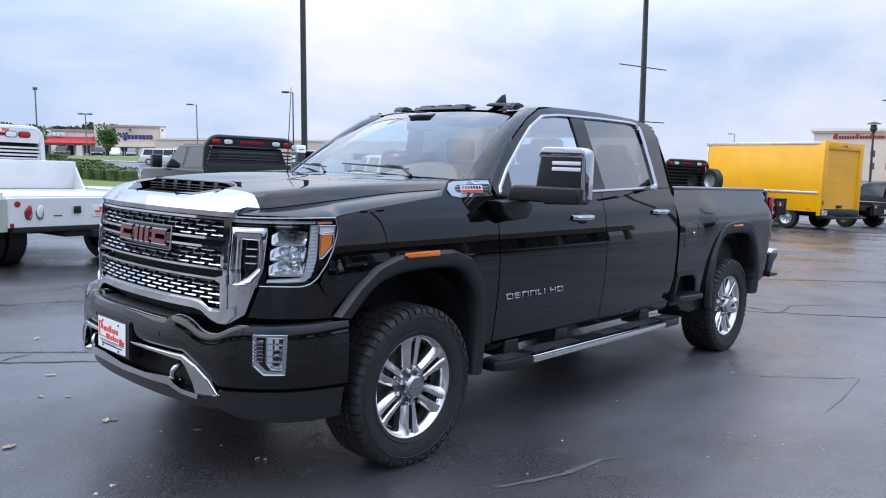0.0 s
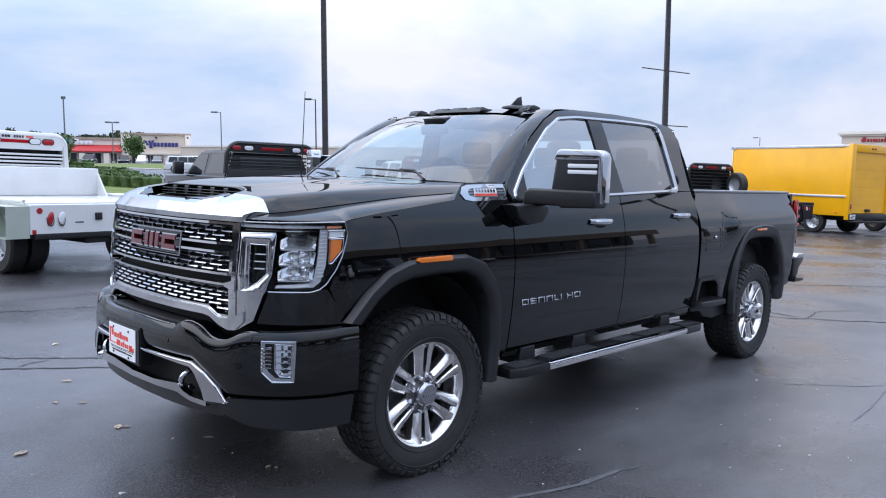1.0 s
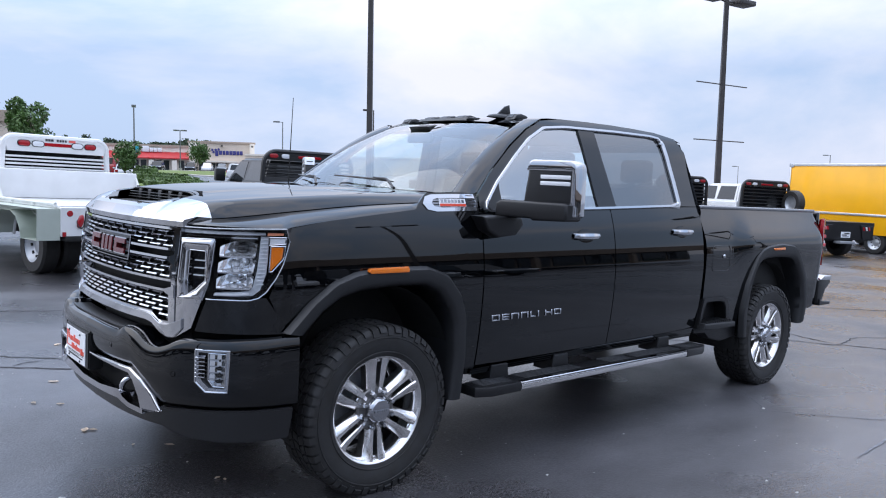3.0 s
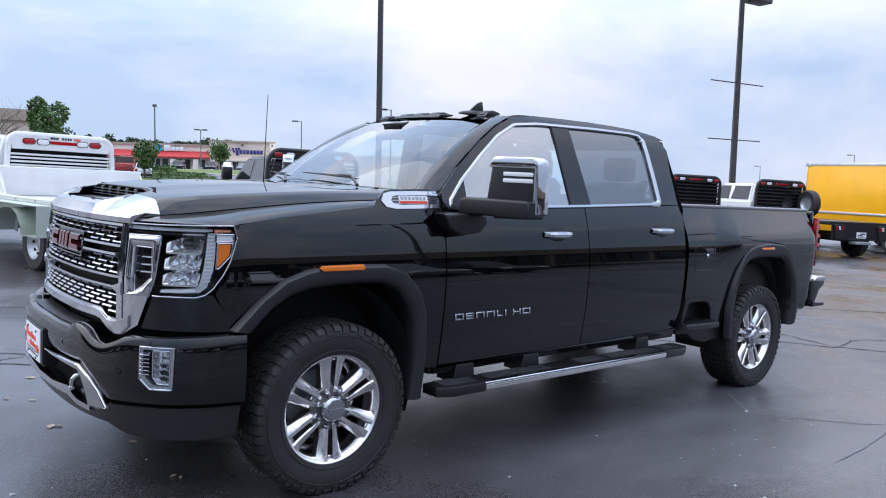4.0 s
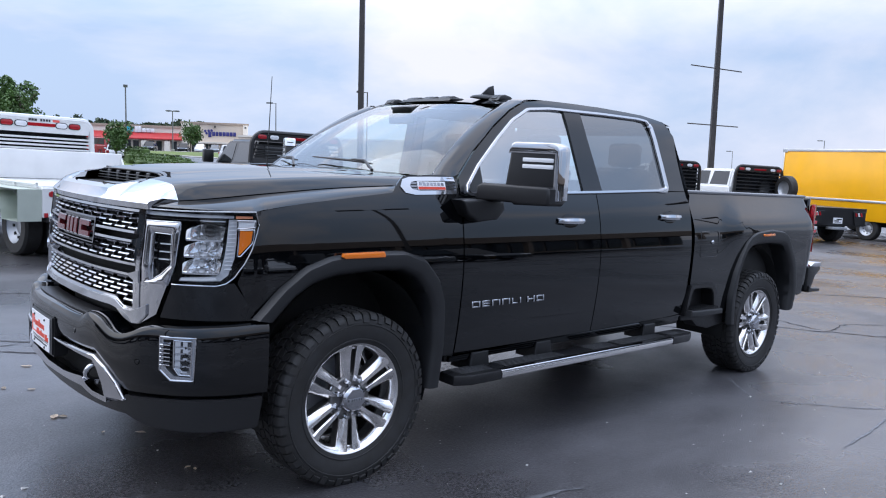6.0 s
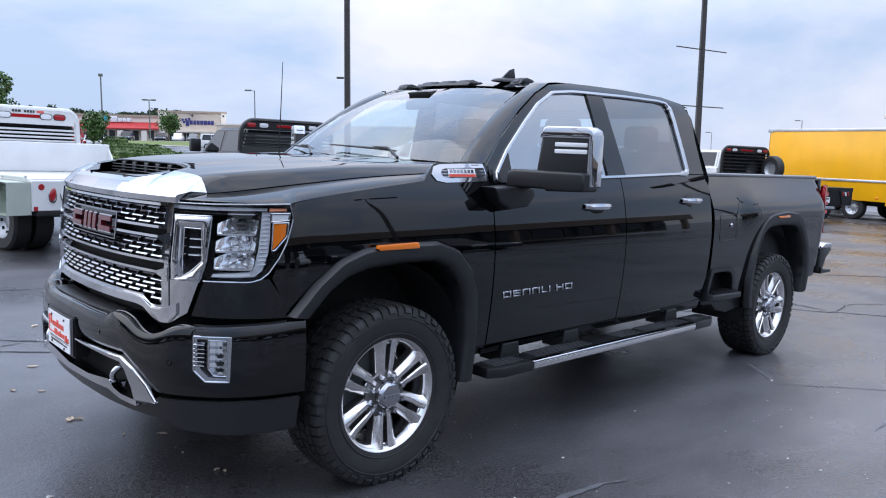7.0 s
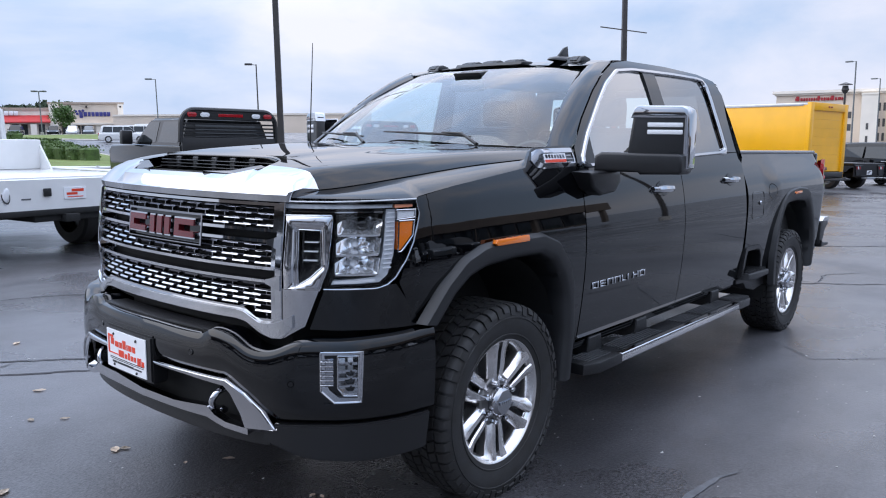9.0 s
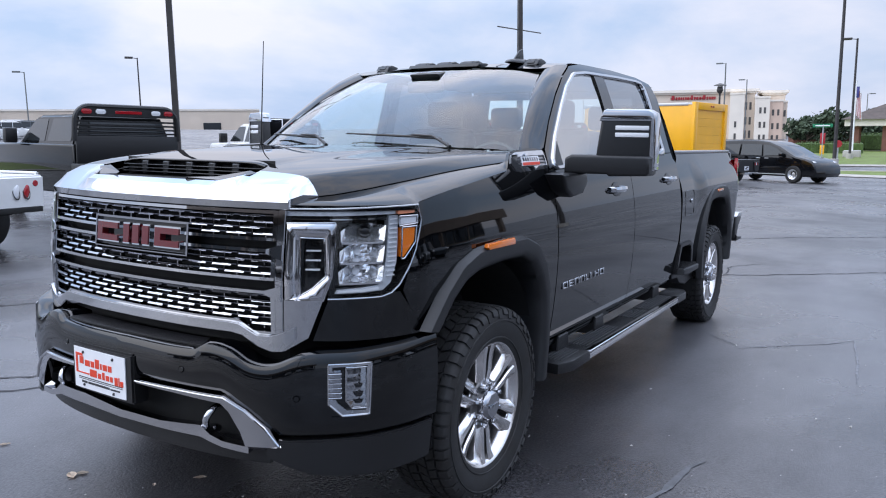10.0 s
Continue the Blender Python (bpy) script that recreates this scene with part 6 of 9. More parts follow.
part("fuel_tank", box((-2.6, 0.52, 0.46), (-1.3, 0.80, 0.60), 0.05), VOID, truck)
# ---- materials of the surroundings ----
YELLOW = mat("yellow_panel", (0.93, 0.45, 0.003), 0.35, 0, 0.3, vary=0.07, scale=1.2)
SILVER = mat("aluminium_rail", (0.62, 0.63, 0.65), 0.35, 0.7, vary=0.1, scale=4)
STUCCO = mat("stucco_beige", (0.72, 0.61, 0.50), 0.85, vary=0.06, scale=0.25, fine=0.06, fine_scale=6)
STUCCO_PINK = mat("stucco_rose", (0.66, 0.50, 0.40), 0.85, vary=0.06, scale=0.25)
HOTEL_GLASS = mat("hotel_glazing", (0.10, 0.095, 0.09), 0.15, vary=0.1, scale=0.5)
STUCCO_LIGHT = mat("stucco_cream", (0.84, 0.77, 0.67), 0.85, vary=0.05, scale=0.3)
STUCCO_DARK = mat("stucco_tan", (0.44, 0.35, 0.28), 0.85, vary=0.08, scale=0.3)
HALL_BROWN = mat("brown_cladding", (0.16, 0.125, 0.10), 0.8, vary=0.12, scale=0.5)
BRICK_RED = mat("brick_wall", (0.20, 0.09, 0.065), 0.85, vary=0.15, scale=1.5)
AWNING = mat("red_metal_awning", (0.52, 0.035, 0.035), 0.5, vary=0.08, scale=1.0)
POLE = mat("bronze_pole", (0.045, 0.040, 0.038), 0.5, vary=0.2, scale=3)
GREY_POLE = mat("grey_pole", (0.16, 0.17, 0.17), 0.5, vary=0.2, scale=3)
DARK_GLASS = mat("dark_glazing", (0.012, 0.013, 0.015), 0.05, spec=0.8)
SHOP_GLASS = mat("shop_glazing", (0.03, 0.035, 0.04), 0.08)
PALE_GREEN = mat("pale_aluminium_box", (0.50, 0.55, 0.48), 0.38, 0.25, vary=0.08, scale=3)
GRASS = mat("mown_grass", (0.115, 0.165, 0.035), 0.9, vary=0.25, scale=0.9, fine=0.3, fine_scale=40, bump=0.6, bump_scale=60, tint=(1.15, 0.95, 0.8))
CONCRETE = mat("kerb_concrete", (0.42, 0.40, 0.37), 0.85, vary=0.12, scale=1.2, fine=0.1, fine_scale=60)
HEDGE = mat("hedge_leaf", (0.060, 0.105, 0.022), 0.7, vary=0.35, scale=3, fine=0.3, fine_scale=30)
LEAF = mat("tree_leaf", (0.080, 0.145, 0.042), 0.65, vary=0.35, scale=1.5, fine=0.25, fine_scale=20)
FAR_LEAF = mat("far_wood_leaf", (0.050, 0.075, 0.040), 0.8, vary=0.3, scale=0.2)
BARK = mat("bark", (0.11, 0.085, 0.065), 0.9, vary=0.25, scale=8)
RED_CAR = mat("red_car_paint", (0.30, 0.010, 0.014), 0.25, 0, 0.8)
GREY_CAR = mat("grey_car_paint", (0.10, 0.11, 0.12), 0.28, 0.3, 0.8)
DARK_CAR = mat("dark_car_paint", (0.005, 0.0055, 0.007), 0.30, 0, 1.0, spec=0.0, coat_ior=1.5)
BLACK_CAB = mat("black_cab_paint", (0.004, 0.0045, 0.005), 0.38, 0, 1.0, spec=0.0, coat_ior=1.45)
CAR_GLASS = mat("car_glass", (0.015, 0.018, 0.02), 0.04, spec=0.7)
SIGN_BLUE = mat("sign_blue", (0.05, 0.05, 0.22), 0.5)
SIGN_TEAL = mat("sign_teal", (0.03, 0.45, 0.55), 0.5)
SIGN_WHITE = mat("sign_white", (0.85, 0.86, 0.88), 0.5)
SIGN_RED = mat("sign_red", (0.40, 0.02, 0.03), 0.5)
SIGN_GREEN = mat("sign_green", (0.01, 0.20, 0.09), 0.5)


def hub_wheel(parent, x, y, r, w, rim=GALV, side=1, name="wheel"):
    """A far vehicle's wheel: tyre and dished rim."""
    o = new(name)
    o.parent = parent
    o.matrix_basis = pose(x, y, r, 0, 0, 0 if side > 0 else 180)
    part("tyre", lathe([(r * 0.60, -w / 2), (r * 0.92, -w / 2), (r, -w * 0.36), (r, w * 0.36), (r * 0.92, w / 2), (r * 0.60, w / 2)], 28), RUBBER, o)
    part("rim", lathe([(r * 0.62, w * 0.46), (r * 0.58, w * 0.38), (r * 0.50, w * 0.30), (r * 0.30, w * 0.10), (r * 0.22, w * 0.16), (0.0, w * 0.18)], 24), rim, o)
    for k in range(8):
        a = 2 * math.pi * k / 8
        bm = bmesh.new()
        add_box(bm, (r * 0.40 * math.cos(a) - r * 0.05, w * 0.16, r * 0.40 * math.sin(a) - r * 0.05), (r * 0.40 * math.cos(a) + r * 0.05, w * 0.24, r * 0.40 * math.sin(a) + r * 0.05))
        if k == 0:
            first = part("rim_opening", bm, VOID, o, smooth=False)
        else:
            bm.free()
            c = new("rim_opening", first.data)
            c.parent = o
            c.matrix_basis = pose(0, 0, 0, 0, -math.degrees(a), 0)
    return o


def rack(parent, x, y0, y1, z0, z1, material, louvers=7, lamps=True, c=0.16, backed=True, beam=0.17, spots=(0.40, 0.27)):
    """A headache rack: bent tube frame with rounded shoulders, louvre bars, oval lamps in the head beam."""
    r = new("headache_rack")
    r.parent = parent
    w = y0 - y1
    arc0 = [(y0 - c + c * math.cos(a), z1 - c + c * math.sin(a)) for a in [math.pi / 2 * k / 7 for k in range(8)]]
    arc1 = [(y1 + c - c * math.sin(a), z1 - c + c * math.cos(a)) for a in [math.pi / 2 * k / 7 for k in range(8)]]
    bm = bmesh.new()
    add_tube(bm, [(x, y0 + 0.02, z0)] + [(x, y, z) for y, z in arc0 + arc1] + [(x, y1 - 0.02, z0)], 0.048, 8)
    part("rack_frame", bm, material, r)
    part("rack_beam", prism([(y, z) for y, z in arc0[2:] + arc1[:-2]] + [(y1 + 0.06, z1 - beam), (y0 - 0.06, z1 - beam)], "x", x - 0.038, x + 0.038, 0.006, 1), material, r)
    zz = np.linspace(z0 + 0.06, z1 - beam - 0.08, louvers)
    for z in zz:
        part("louvre_bar", box((x - 0.02, y1 + 0.04, z - 0.016), (x + 0.02, y0 - 0.04, z + 0.016), 0.004, 1), material, r)
    if backed:
        part("rack_mesh", box((x + 0.05, y1 + 0.05, z0), (x + 0.054, y0 - 0.05, z1 - beam)), DARK_GLASS, r)
    if lamps:
        mid = (y0 + y1) / 2
        h = min(beam * 0.26, 0.042)
        for s in (-1, 1):
            for d, m in ((spots[0], RED_LENS), (spots[1], WHITE_LENS)):
                yc, zc = mid + s * w * d, z1 - 0.045 - beam * 0.26
                oval = [(yc + s2 * 0.048 + h * math.cos(a), zc + h * math.sin(a)) for s2, a0 in ((1, -math.pi / 2), (-1, math.pi / 2)) for a in [a0 + math.pi * k / 7 for k in range(8)]]
                part("lamp_gasket", prism([(yc + (y - yc) * 1.16, zc + (z - zc) * 1.22) for y, z in oval], "x", x - 0.046, x - 0.036), SATIN, r, smooth=False)
                part("rack_lamp", prism(oval, "x", x - 0.054, x - 0.040, 0.004, 2), m, r)
        part("brake_lamp", box((x - 0.048, mid - 0.13 * w, z1 - 0.075 - beam * 0.26), (x - 0.03, mid + 0.13 * w, z1 - 0.020 - beam * 0.26), 0.006, 1), RED_LENS, r)
    return r


def cab(parent, x0, length, y0, y1, z0, zb, z1, paint, nose=1.35, crew=True):
    """A pickup cab ahead of x0, with its hood, windows and mirrors."""
    w = y0 - y1
    part("cab_body", prism([(x0, z0), (x0 + length + nose, z0), (x0 + length + nose + 0.04, zb - 0.12), (x0 + length + nose - 0.12, zb), (x0 + length, zb + 0.03), (x0, zb + 0.02)], "y", y1, y0, 0.05, 3), paint, parent)
    bm = bmesh.new()
    lo = [(x0 + 0.02, y0 - 0.02), (x0 + length + 0.05, y0 - 0.02), (x0 + length + 0.05, y1 + 0.02), (x0 + 0.02, y1 + 0.02)]
    hi = [(x0 + 0.12, y0 - 0.19), (x0 + length - 0.55, y0 - 0.19), (x0 + length - 0.55, y1 + 0.19), (x0 + 0.12, y1 + 0.19)]
    a = [bm.verts.new((x, y, zb)) for x, y in lo]
    b = [bm.verts.new((x, y, z1)) for x, y in hi]
    bm.faces.new(b)
    for i in range(4):
        bm.faces.new((a[i], a[(i + 1) % 4], b[(i + 1) % 4], b[i]))
    bmesh.ops.recalc_face_normals(bm, faces=bm.faces)
    bmesh.ops.bevel(bm, geom=[e for e in bm.edges if len(e.link_faces) == 2], offset=0.05, segments=3, affect="EDGES", clamp_overlap=True)
    part("cab_top", bm, paint, parent)

    def on(x, k, s):
        """A point on the slanting side of the cab top: k from its foot to its head."""
        return Vector((x, (y0 - 0.02 - 0.17 * k + 0.006) if s > 0 else (y1 + 0.02 + 0.17 * k - 0.006), zb + (z1 - zb) * k))
    spans = [(x0 + 0.16, x0 + length * 0.47), (x0 + length * 0.52, x0 + length - 0.10)] if crew else [(x0 + 0.25, x0 + length - 0.10)]
    for s in (1, -1):
        for i, (a0, a1) in enumerate(spans):
            bm = bmesh.new()
            top1 = a1 - (0.42 if i == len(spans) - 1 else 0.02)
            vs = [bm.verts.new(on(*q, s)) for q in ((a0 + 0.0, 0.12), (a1, 0.12), (top1, 0.86), (a0 + 0.06, 0.86))]
            bm.faces.new(vs if s < 0 else vs[::-1])
            part("side_window", bm, CAR_GLASS, parent, smooth=False)
        part("cab_mirror", box((x0 + length - 0.10, (y0 + 0.02) if s > 0 else (y1 - 0.24), zb + 0.02), (x0 + length + 0.05, (y0 + 0.24) if s > 0 else (y1 - 0.02), zb + 0.30), 0.03), SATIN, parent)
    bm = bmesh.new()
    vs = [bm.verts.new(v) for v in ((x0 + length - 0.02, y0 - 0.14, zb + 0.06), (x0 + length - 0.02, y1 + 0.14, zb + 0.06), (x0 + length - 0.47, y1 + 0.24, z1 - 0.06), (x0 + length - 0.47, y0 - 0.24, z1 - 0.06))]
    for v in vs:
        v.co.x += 0.03
    bm.faces.new(vs)
    part("cab_windscreen", bm, CAR_GLASS, parent, smooth=False)
    bm = bmesh.new()
    vs = [bm.verts.new(v) for v in ((x0 + 0.028, y0 - 0.30, zb + 0.12), (x0 + 0.028, y1 + 0.30, zb + 0.12), (x0 + 0.088, y1 + 0.34, z1 - 0.12), (x0 + 0.088, y0 - 0.34, z1 - 0.12))]
    for v in vs:
        v.co.x -= 0.015
    bm.faces.new(vs[::-1])
    part("cab_back_window", bm, CAR_GLASS, parent, smooth=False)


def plate_bars(parent, x, y, z, m=PRINT_RED):
    part("number_plate", box((x - 0.012, y - 0.155, z), (x, y + 0.155, z + 0.155), 0.003, 1), PLATE_WHITE, parent)
    for a, b, c, d in ((-0.12, 0.05, 0.095, 0.13), (-0.03, 0.12, 0.055, 0.085), (-0.11, 0.11, 0.025, 0.036)):
        part("plate_bar", box((x - 0.015, y + a, z + c), (x - 0.012, y + b, z + d)), m, parent)


# ---- white flatbed with toolboxes, close behind the nose ----
fb = thing("flatbed_truck", "white flatbed truck with headache rack and pale side toolboxes", "truck", stand(-0.69, -6.95, 279.5))
W = 2.42
part("tail_panel", prism([(0.0, 0.60), (0.0, 0.98), (0.05, 1.0), (0.05, 0.60)], "y", -W, 0, 0.006, 1), WHITE_PAINT, fb)
part("deck", box((0.03, -W, 0.965), (3.05, 0.0, 1.01), 0.008), WHITE_PAINT, fb)
part("rear_bar", box((-0.04, -W + 0.05, 0.535), (0.10, -0.05, 0.605), 0.01), VOID, fb)
part("hitch", box((-0.10, -W / 2 - 0.10, 0.44), (0.2, -W / 2 + 0.10, 0.54), 0.01), VOID, fb)
for y in (-0.12, -W + 0.12):
    part("round_reflector", moved(lathe([(0.0, 0.008), (0.036, 0.008), (0.042, 0.0)], 18), pose(0, y, 0.905, 0, 0, 90)), RED_LENS, fb)
for y, m in ((-0.26, RED_LENS), (-0.41, WHITE_LENS), (-W + 0.26, RED_LENS), (-W + 0.41, WHITE_LENS)):
    bm = bmesh.new()
    bmesh.ops.create_uvsphere(bm, u_segments=16, v_segments=8, radius=1.0, matrix=Matrix.Translation((-0.002, y, 0.80)) @ pose(0, 0, 0, 14, 0, 0) @ Matrix.Diagonal((0.018, 0.045, 0.095, 1)))
    part("oval_lamp", bm, m, fb)
    part("lamp_gasket", moved(lathe([(0.078, 0.004), (0.092, 0.006), (0.098, 0.0)], 20), pose(0, y, 0.80, 14, 0, 90) @ Matrix.Diagonal((0.55, 1, 1.06, 1))), SATIN, fb)
part("trailer_socket", box((-0.03, -0.98, 0.77), (0.0, -0.88, 0.87), 0.01), SATIN, fb)
part("maker_mark", box((-0.004, -0.72, 0.735), (0.0, -0.60, 0.755), 0.001, 1), DARK_CHROME, fb)
plate_bars(fb, 0.0, -W / 2 - 0.10, 0.72)
part("corner_marker", box((-0.012, -0.07, 0.60), (0.0, -0.02, 0.66), 0.004), RED_LENS, fb)
# Added dark filler, so the hollow boxes show shade and not daylight.
part("deck_filler", box((0.15, -W + 0.34, 0.50), (3.0, -0.34, 0.955), 0.02), VOID, fb)
for s, y in ((1, 0.0), (-1, -W)):
    low = [(0.02, 0.55), (0.50, 0.55), (0.54, 0.68), (0.66, 0.83), (0.83, 0.90), (1.11, 0.90), (1.28, 0.83), (1.40, 0.68), (1.44, 0.55), (3.10, 0.52)]
    up = [(0.02, 0.965), (0.50, 0.965), (0.58, 0.965), (0.70, 0.965), (0.83, 0.965), (1.11, 0.965), (1.24, 0.965), (1.36, 0.965), (1.44, 0.965), (3.10, 0.965)]
    part("side_box", ruled(low, up, 36, 3, lambda x, z, y=y: Vector((x, y, z)), rim=0.30), PALE_GREEN, fb, "pale aluminium side toolbox")
    bm = bmesh.new()
    arch = [(0.52, 0.53), (0.56, 0.68), (0.67, 0.82), (0.83, 0.885), (1.11, 0.885), (1.27, 0.82), (1.38, 0.68), (1.42, 0.53)]
    add_tube(bm, [(x, y + s * 0.012, z) for x, z in along(arch, 28)], 0.022, 8)
    part("wheel_arch_trim", bm, WHITE_PAINT, fb)
    for x in (0.30, 2.10):
        part("box_latch", box((x - 0.035, y + s * 0.002, 0.72), (x + 0.035, y + s * 0.016, 0.84), 0.008), SATIN, fb)
    for x in (0.28, 1.9, 2.7):
        part("box_hinge", box((x - 0.06, y + s * 0.002, 0.60), (x + 0.06, y + s * 0.012, 0.615), 0.003, 1), DARK_CHROME, fb)
    bm = bmesh.new()
    add_tube(bm, [(0.12, y + s * 0.02, 1.03), (2.90, y + s * 0.02, 1.03)], 0.018, 8)
    for x in (0.14, 0.8, 1.5, 2.2, 2.88):
        add_box(bm, (x - 0.02, y + min(0, s * 0.03), 0.99), (x + 0.02, y + max(0, s * 0.03), 1.04))
    part("stake_rail", bm, WHITE_PAINT, fb)
    hub_wheel(fb, 0.97, y - s * 0.16, 0.40, 0.24, GALV, s)
    hub_wheel(fb, 0.97, y - s * 0.45, 0.40, 0.24, GALV, s)
    hub_wheel(fb, 4.9, y - s * 0.22, 0.40, 0.24, GALV, s)
part("head_box", box((2.32, -W + 0.06, 1.01), (2.95, -0.06, 1.46), 0.02), WHITE_PAINT, fb, "white transverse toolbox behind the cab")
for y in (-0.08, -W + 0.08):
    bm = bmesh.new()
    add_prism(bm, [(2.05, 1.01), (2.33, 1.01), (2.33, 1.40)], "y", y - 0.015, y + 0.015)
    part("box_gusset", bm, WHITE_PAINT, fb, smooth=False)
rk = rack(fb, 2.98, -0.44, -2.14, 1.42, 1.98, WHITE_PAINT, 4, c=0.17, beam=0.24, spots=(0.32, 0.19))
for a, b in ((-1.12, -1.08), (-1.165, -1.125), (-1.215, -1.17), (-1.30, -1.265), (-1.345, -1.31), (-1.39, -1.355), (-1.43, -1.40)):
    part("rack_letter", box((2.936, b - 0.004, 1.925), (2.940, a, 1.962)), PRINT_BLACK, rk)
part("rack_sticker", box((2.936, -1.58, 1.925), (2.940, -1.47, 1.962)), mat("red_sticker", (0.75, 0.12, 0.10), 0.5), rk)
cab(fb, 3.12, 2.0, -0.25, -W + 0.25, 0.55, 1.38, 1.96, WHITE_PAINT)
part("frame_rail", box((0.0, -1.65, 0.45), (5.1, -0.75, 0.60), 0.02), VOID, fb)

# ---- black flatbed pickup behind the hood ----
bt = thing("flatbed_pickup", "black pickup with black headache rack and flat deck", "pickup truck", stand(-5.10, -9.71, 262))
rack(bt, 0.0, 0.0, -1.90, 1.44, 2.03, SATIN, 5, c=0.26, backed=False)
part("deck", box((-2.6, -2.0, 0.92), (0.0, 0.10, 1.06), 0.02), SATIN, bt)
part("headboard", box((-0.03, -1.90, 1.05), (0.01, 0.0, 1.53), 0.01), SATIN, bt)
cab(bt, 0.10, 2.25, 0.0, -1.90, 0.52, 1.36, 1.90, BLACK_CAB)
for y, s in ((-0.16, 1), (-1.74, -1)):
    hub_wheel(bt, 3.05, y, 0.40, 0.26, GALV, s)
    hub_wheel(bt, -1.3, y, 0.40, 0.26, GALV, s)
part("frame_rail", box((-2.4, -1.35, 0.45), (3.2, -0.55, 0.60), 0.02), VOID, bt)

# ---- yellow box truck ----
yt = thing("box_truck", "yellow box truck with closed roll-up rear door", "truck", stand(-24.5, -4.25, 256))
part("box_side", box((0.05, -0.03, 0.62), (4.60, 0.0, 2.90), 0.01), YELLOW, yt)
part("box_side", box((0.05, -2.40, 0.62), (4.60, -2.37, 2.90), 0.01), YELLOW, yt)
part("box_front", box((4.55, -2.38, 0.62), (4.60, -0.02, 2.90), 0.01), YELLOW, yt)
part("box_roof", box((0.0, -2.41, 2.89), (4.63, 0.01, 2.95), 0.01), WHITE_PAINT, yt)
for y in (-2.41, 0.0):
    part("roof_rail", box((0.25, y - 0.005, 2.86), (4.60, y + 0.02, 2.955), 0.006), SILVER, yt)
    part("corner_cap", box((4.45, y - 0.01, 2.82), (4.65, y + 0.025, 2.965), 0.03), GALV, yt)
    part("side_rail", box((0.10, y - 0.012, 1.22), (4.60, y + 0.03, 1.30), 0.012), SILVER, yt)
    part("front_rail", box((4.56, y - 0.01, 0.62), (4.62, y + 0.02, 2.90), 0.01), SILVER, yt)
part("rear_post", box((-0.02, -0.20, 0.50), (0.12, 0.012, 2.98), 0.012), YELLOW, yt)
part("rear_post", box((-0.02, -2.412, 0.50), (0.12, -2.20, 2.98), 0.012), YELLOW, yt)
part("rear_header", box((-0.018, -2.20, 2.72), (0.12, -0.20, 2.978), 0.012), YELLOW, yt)
for k in range(7):
    z = 0.72 + 0.286 * k
    part("door_slat", box((0.035, -2.20, z), (0.065, -0.20, z + 0.2845), 0.002, 1), YELLOW, yt)
for y in (-1.12, -1.28):
    part("clearance_lamp", box((-0.04, y - 0.05, 2.83), (-0.018, y + 0.05, 2.88), 0.008), RED_LENS, yt)
part("rear_sill", box((-0.03, -2.38, 0.50), (0.14, -0.02, 0.70), 0.015), SATIN, yt)
part("rear_bumper", box((-0.32, -2.35, 0.42), (-0.05, -0.05, 0.48), 0.012), SATIN, yt)
for y in (-0.35, -2.05):
    part("bumper_arm", box((-0.30, y - 0.04, 0.40), (0.2, y + 0.04, 0.52), 0.01), SATIN, yt)
part("door_latch", box((-0.01, -1.32, 0.76), (0.035, -1.02, 0.86), 0.015), SATIN, yt)
part("tail_lamp", box((-0.035, -0.14, 0.86), (-0.02, -0.07, 1.02), 0.01), RED_LENS, yt)
plate_bars(yt, -0.035, -0.22, 0.52, DARK_CHROME)
part("side_marker", box((0.35, 0.001, 0.70), (0.45, 0.014, 0.76), 0.006), AMBER, yt)
part("chassis", box((0.1, -1.9, 0.45), (6.2, -0.5, 0.62), 0.02), VOID, yt)
cab(yt, 4.85, 1.6, -0.25, -2.15, 0.50, 1.35, 1.95, YELLOW, nose=1.0, crew=False)
for y, s in ((-0.20, 1), (-2.20, -1)):
    hub_wheel(yt, 1.25, y, 0.38, 0.25, GALV, s)
    hub_wheel(yt, 5.9, y, 0.38, 0.25, GALV, s)


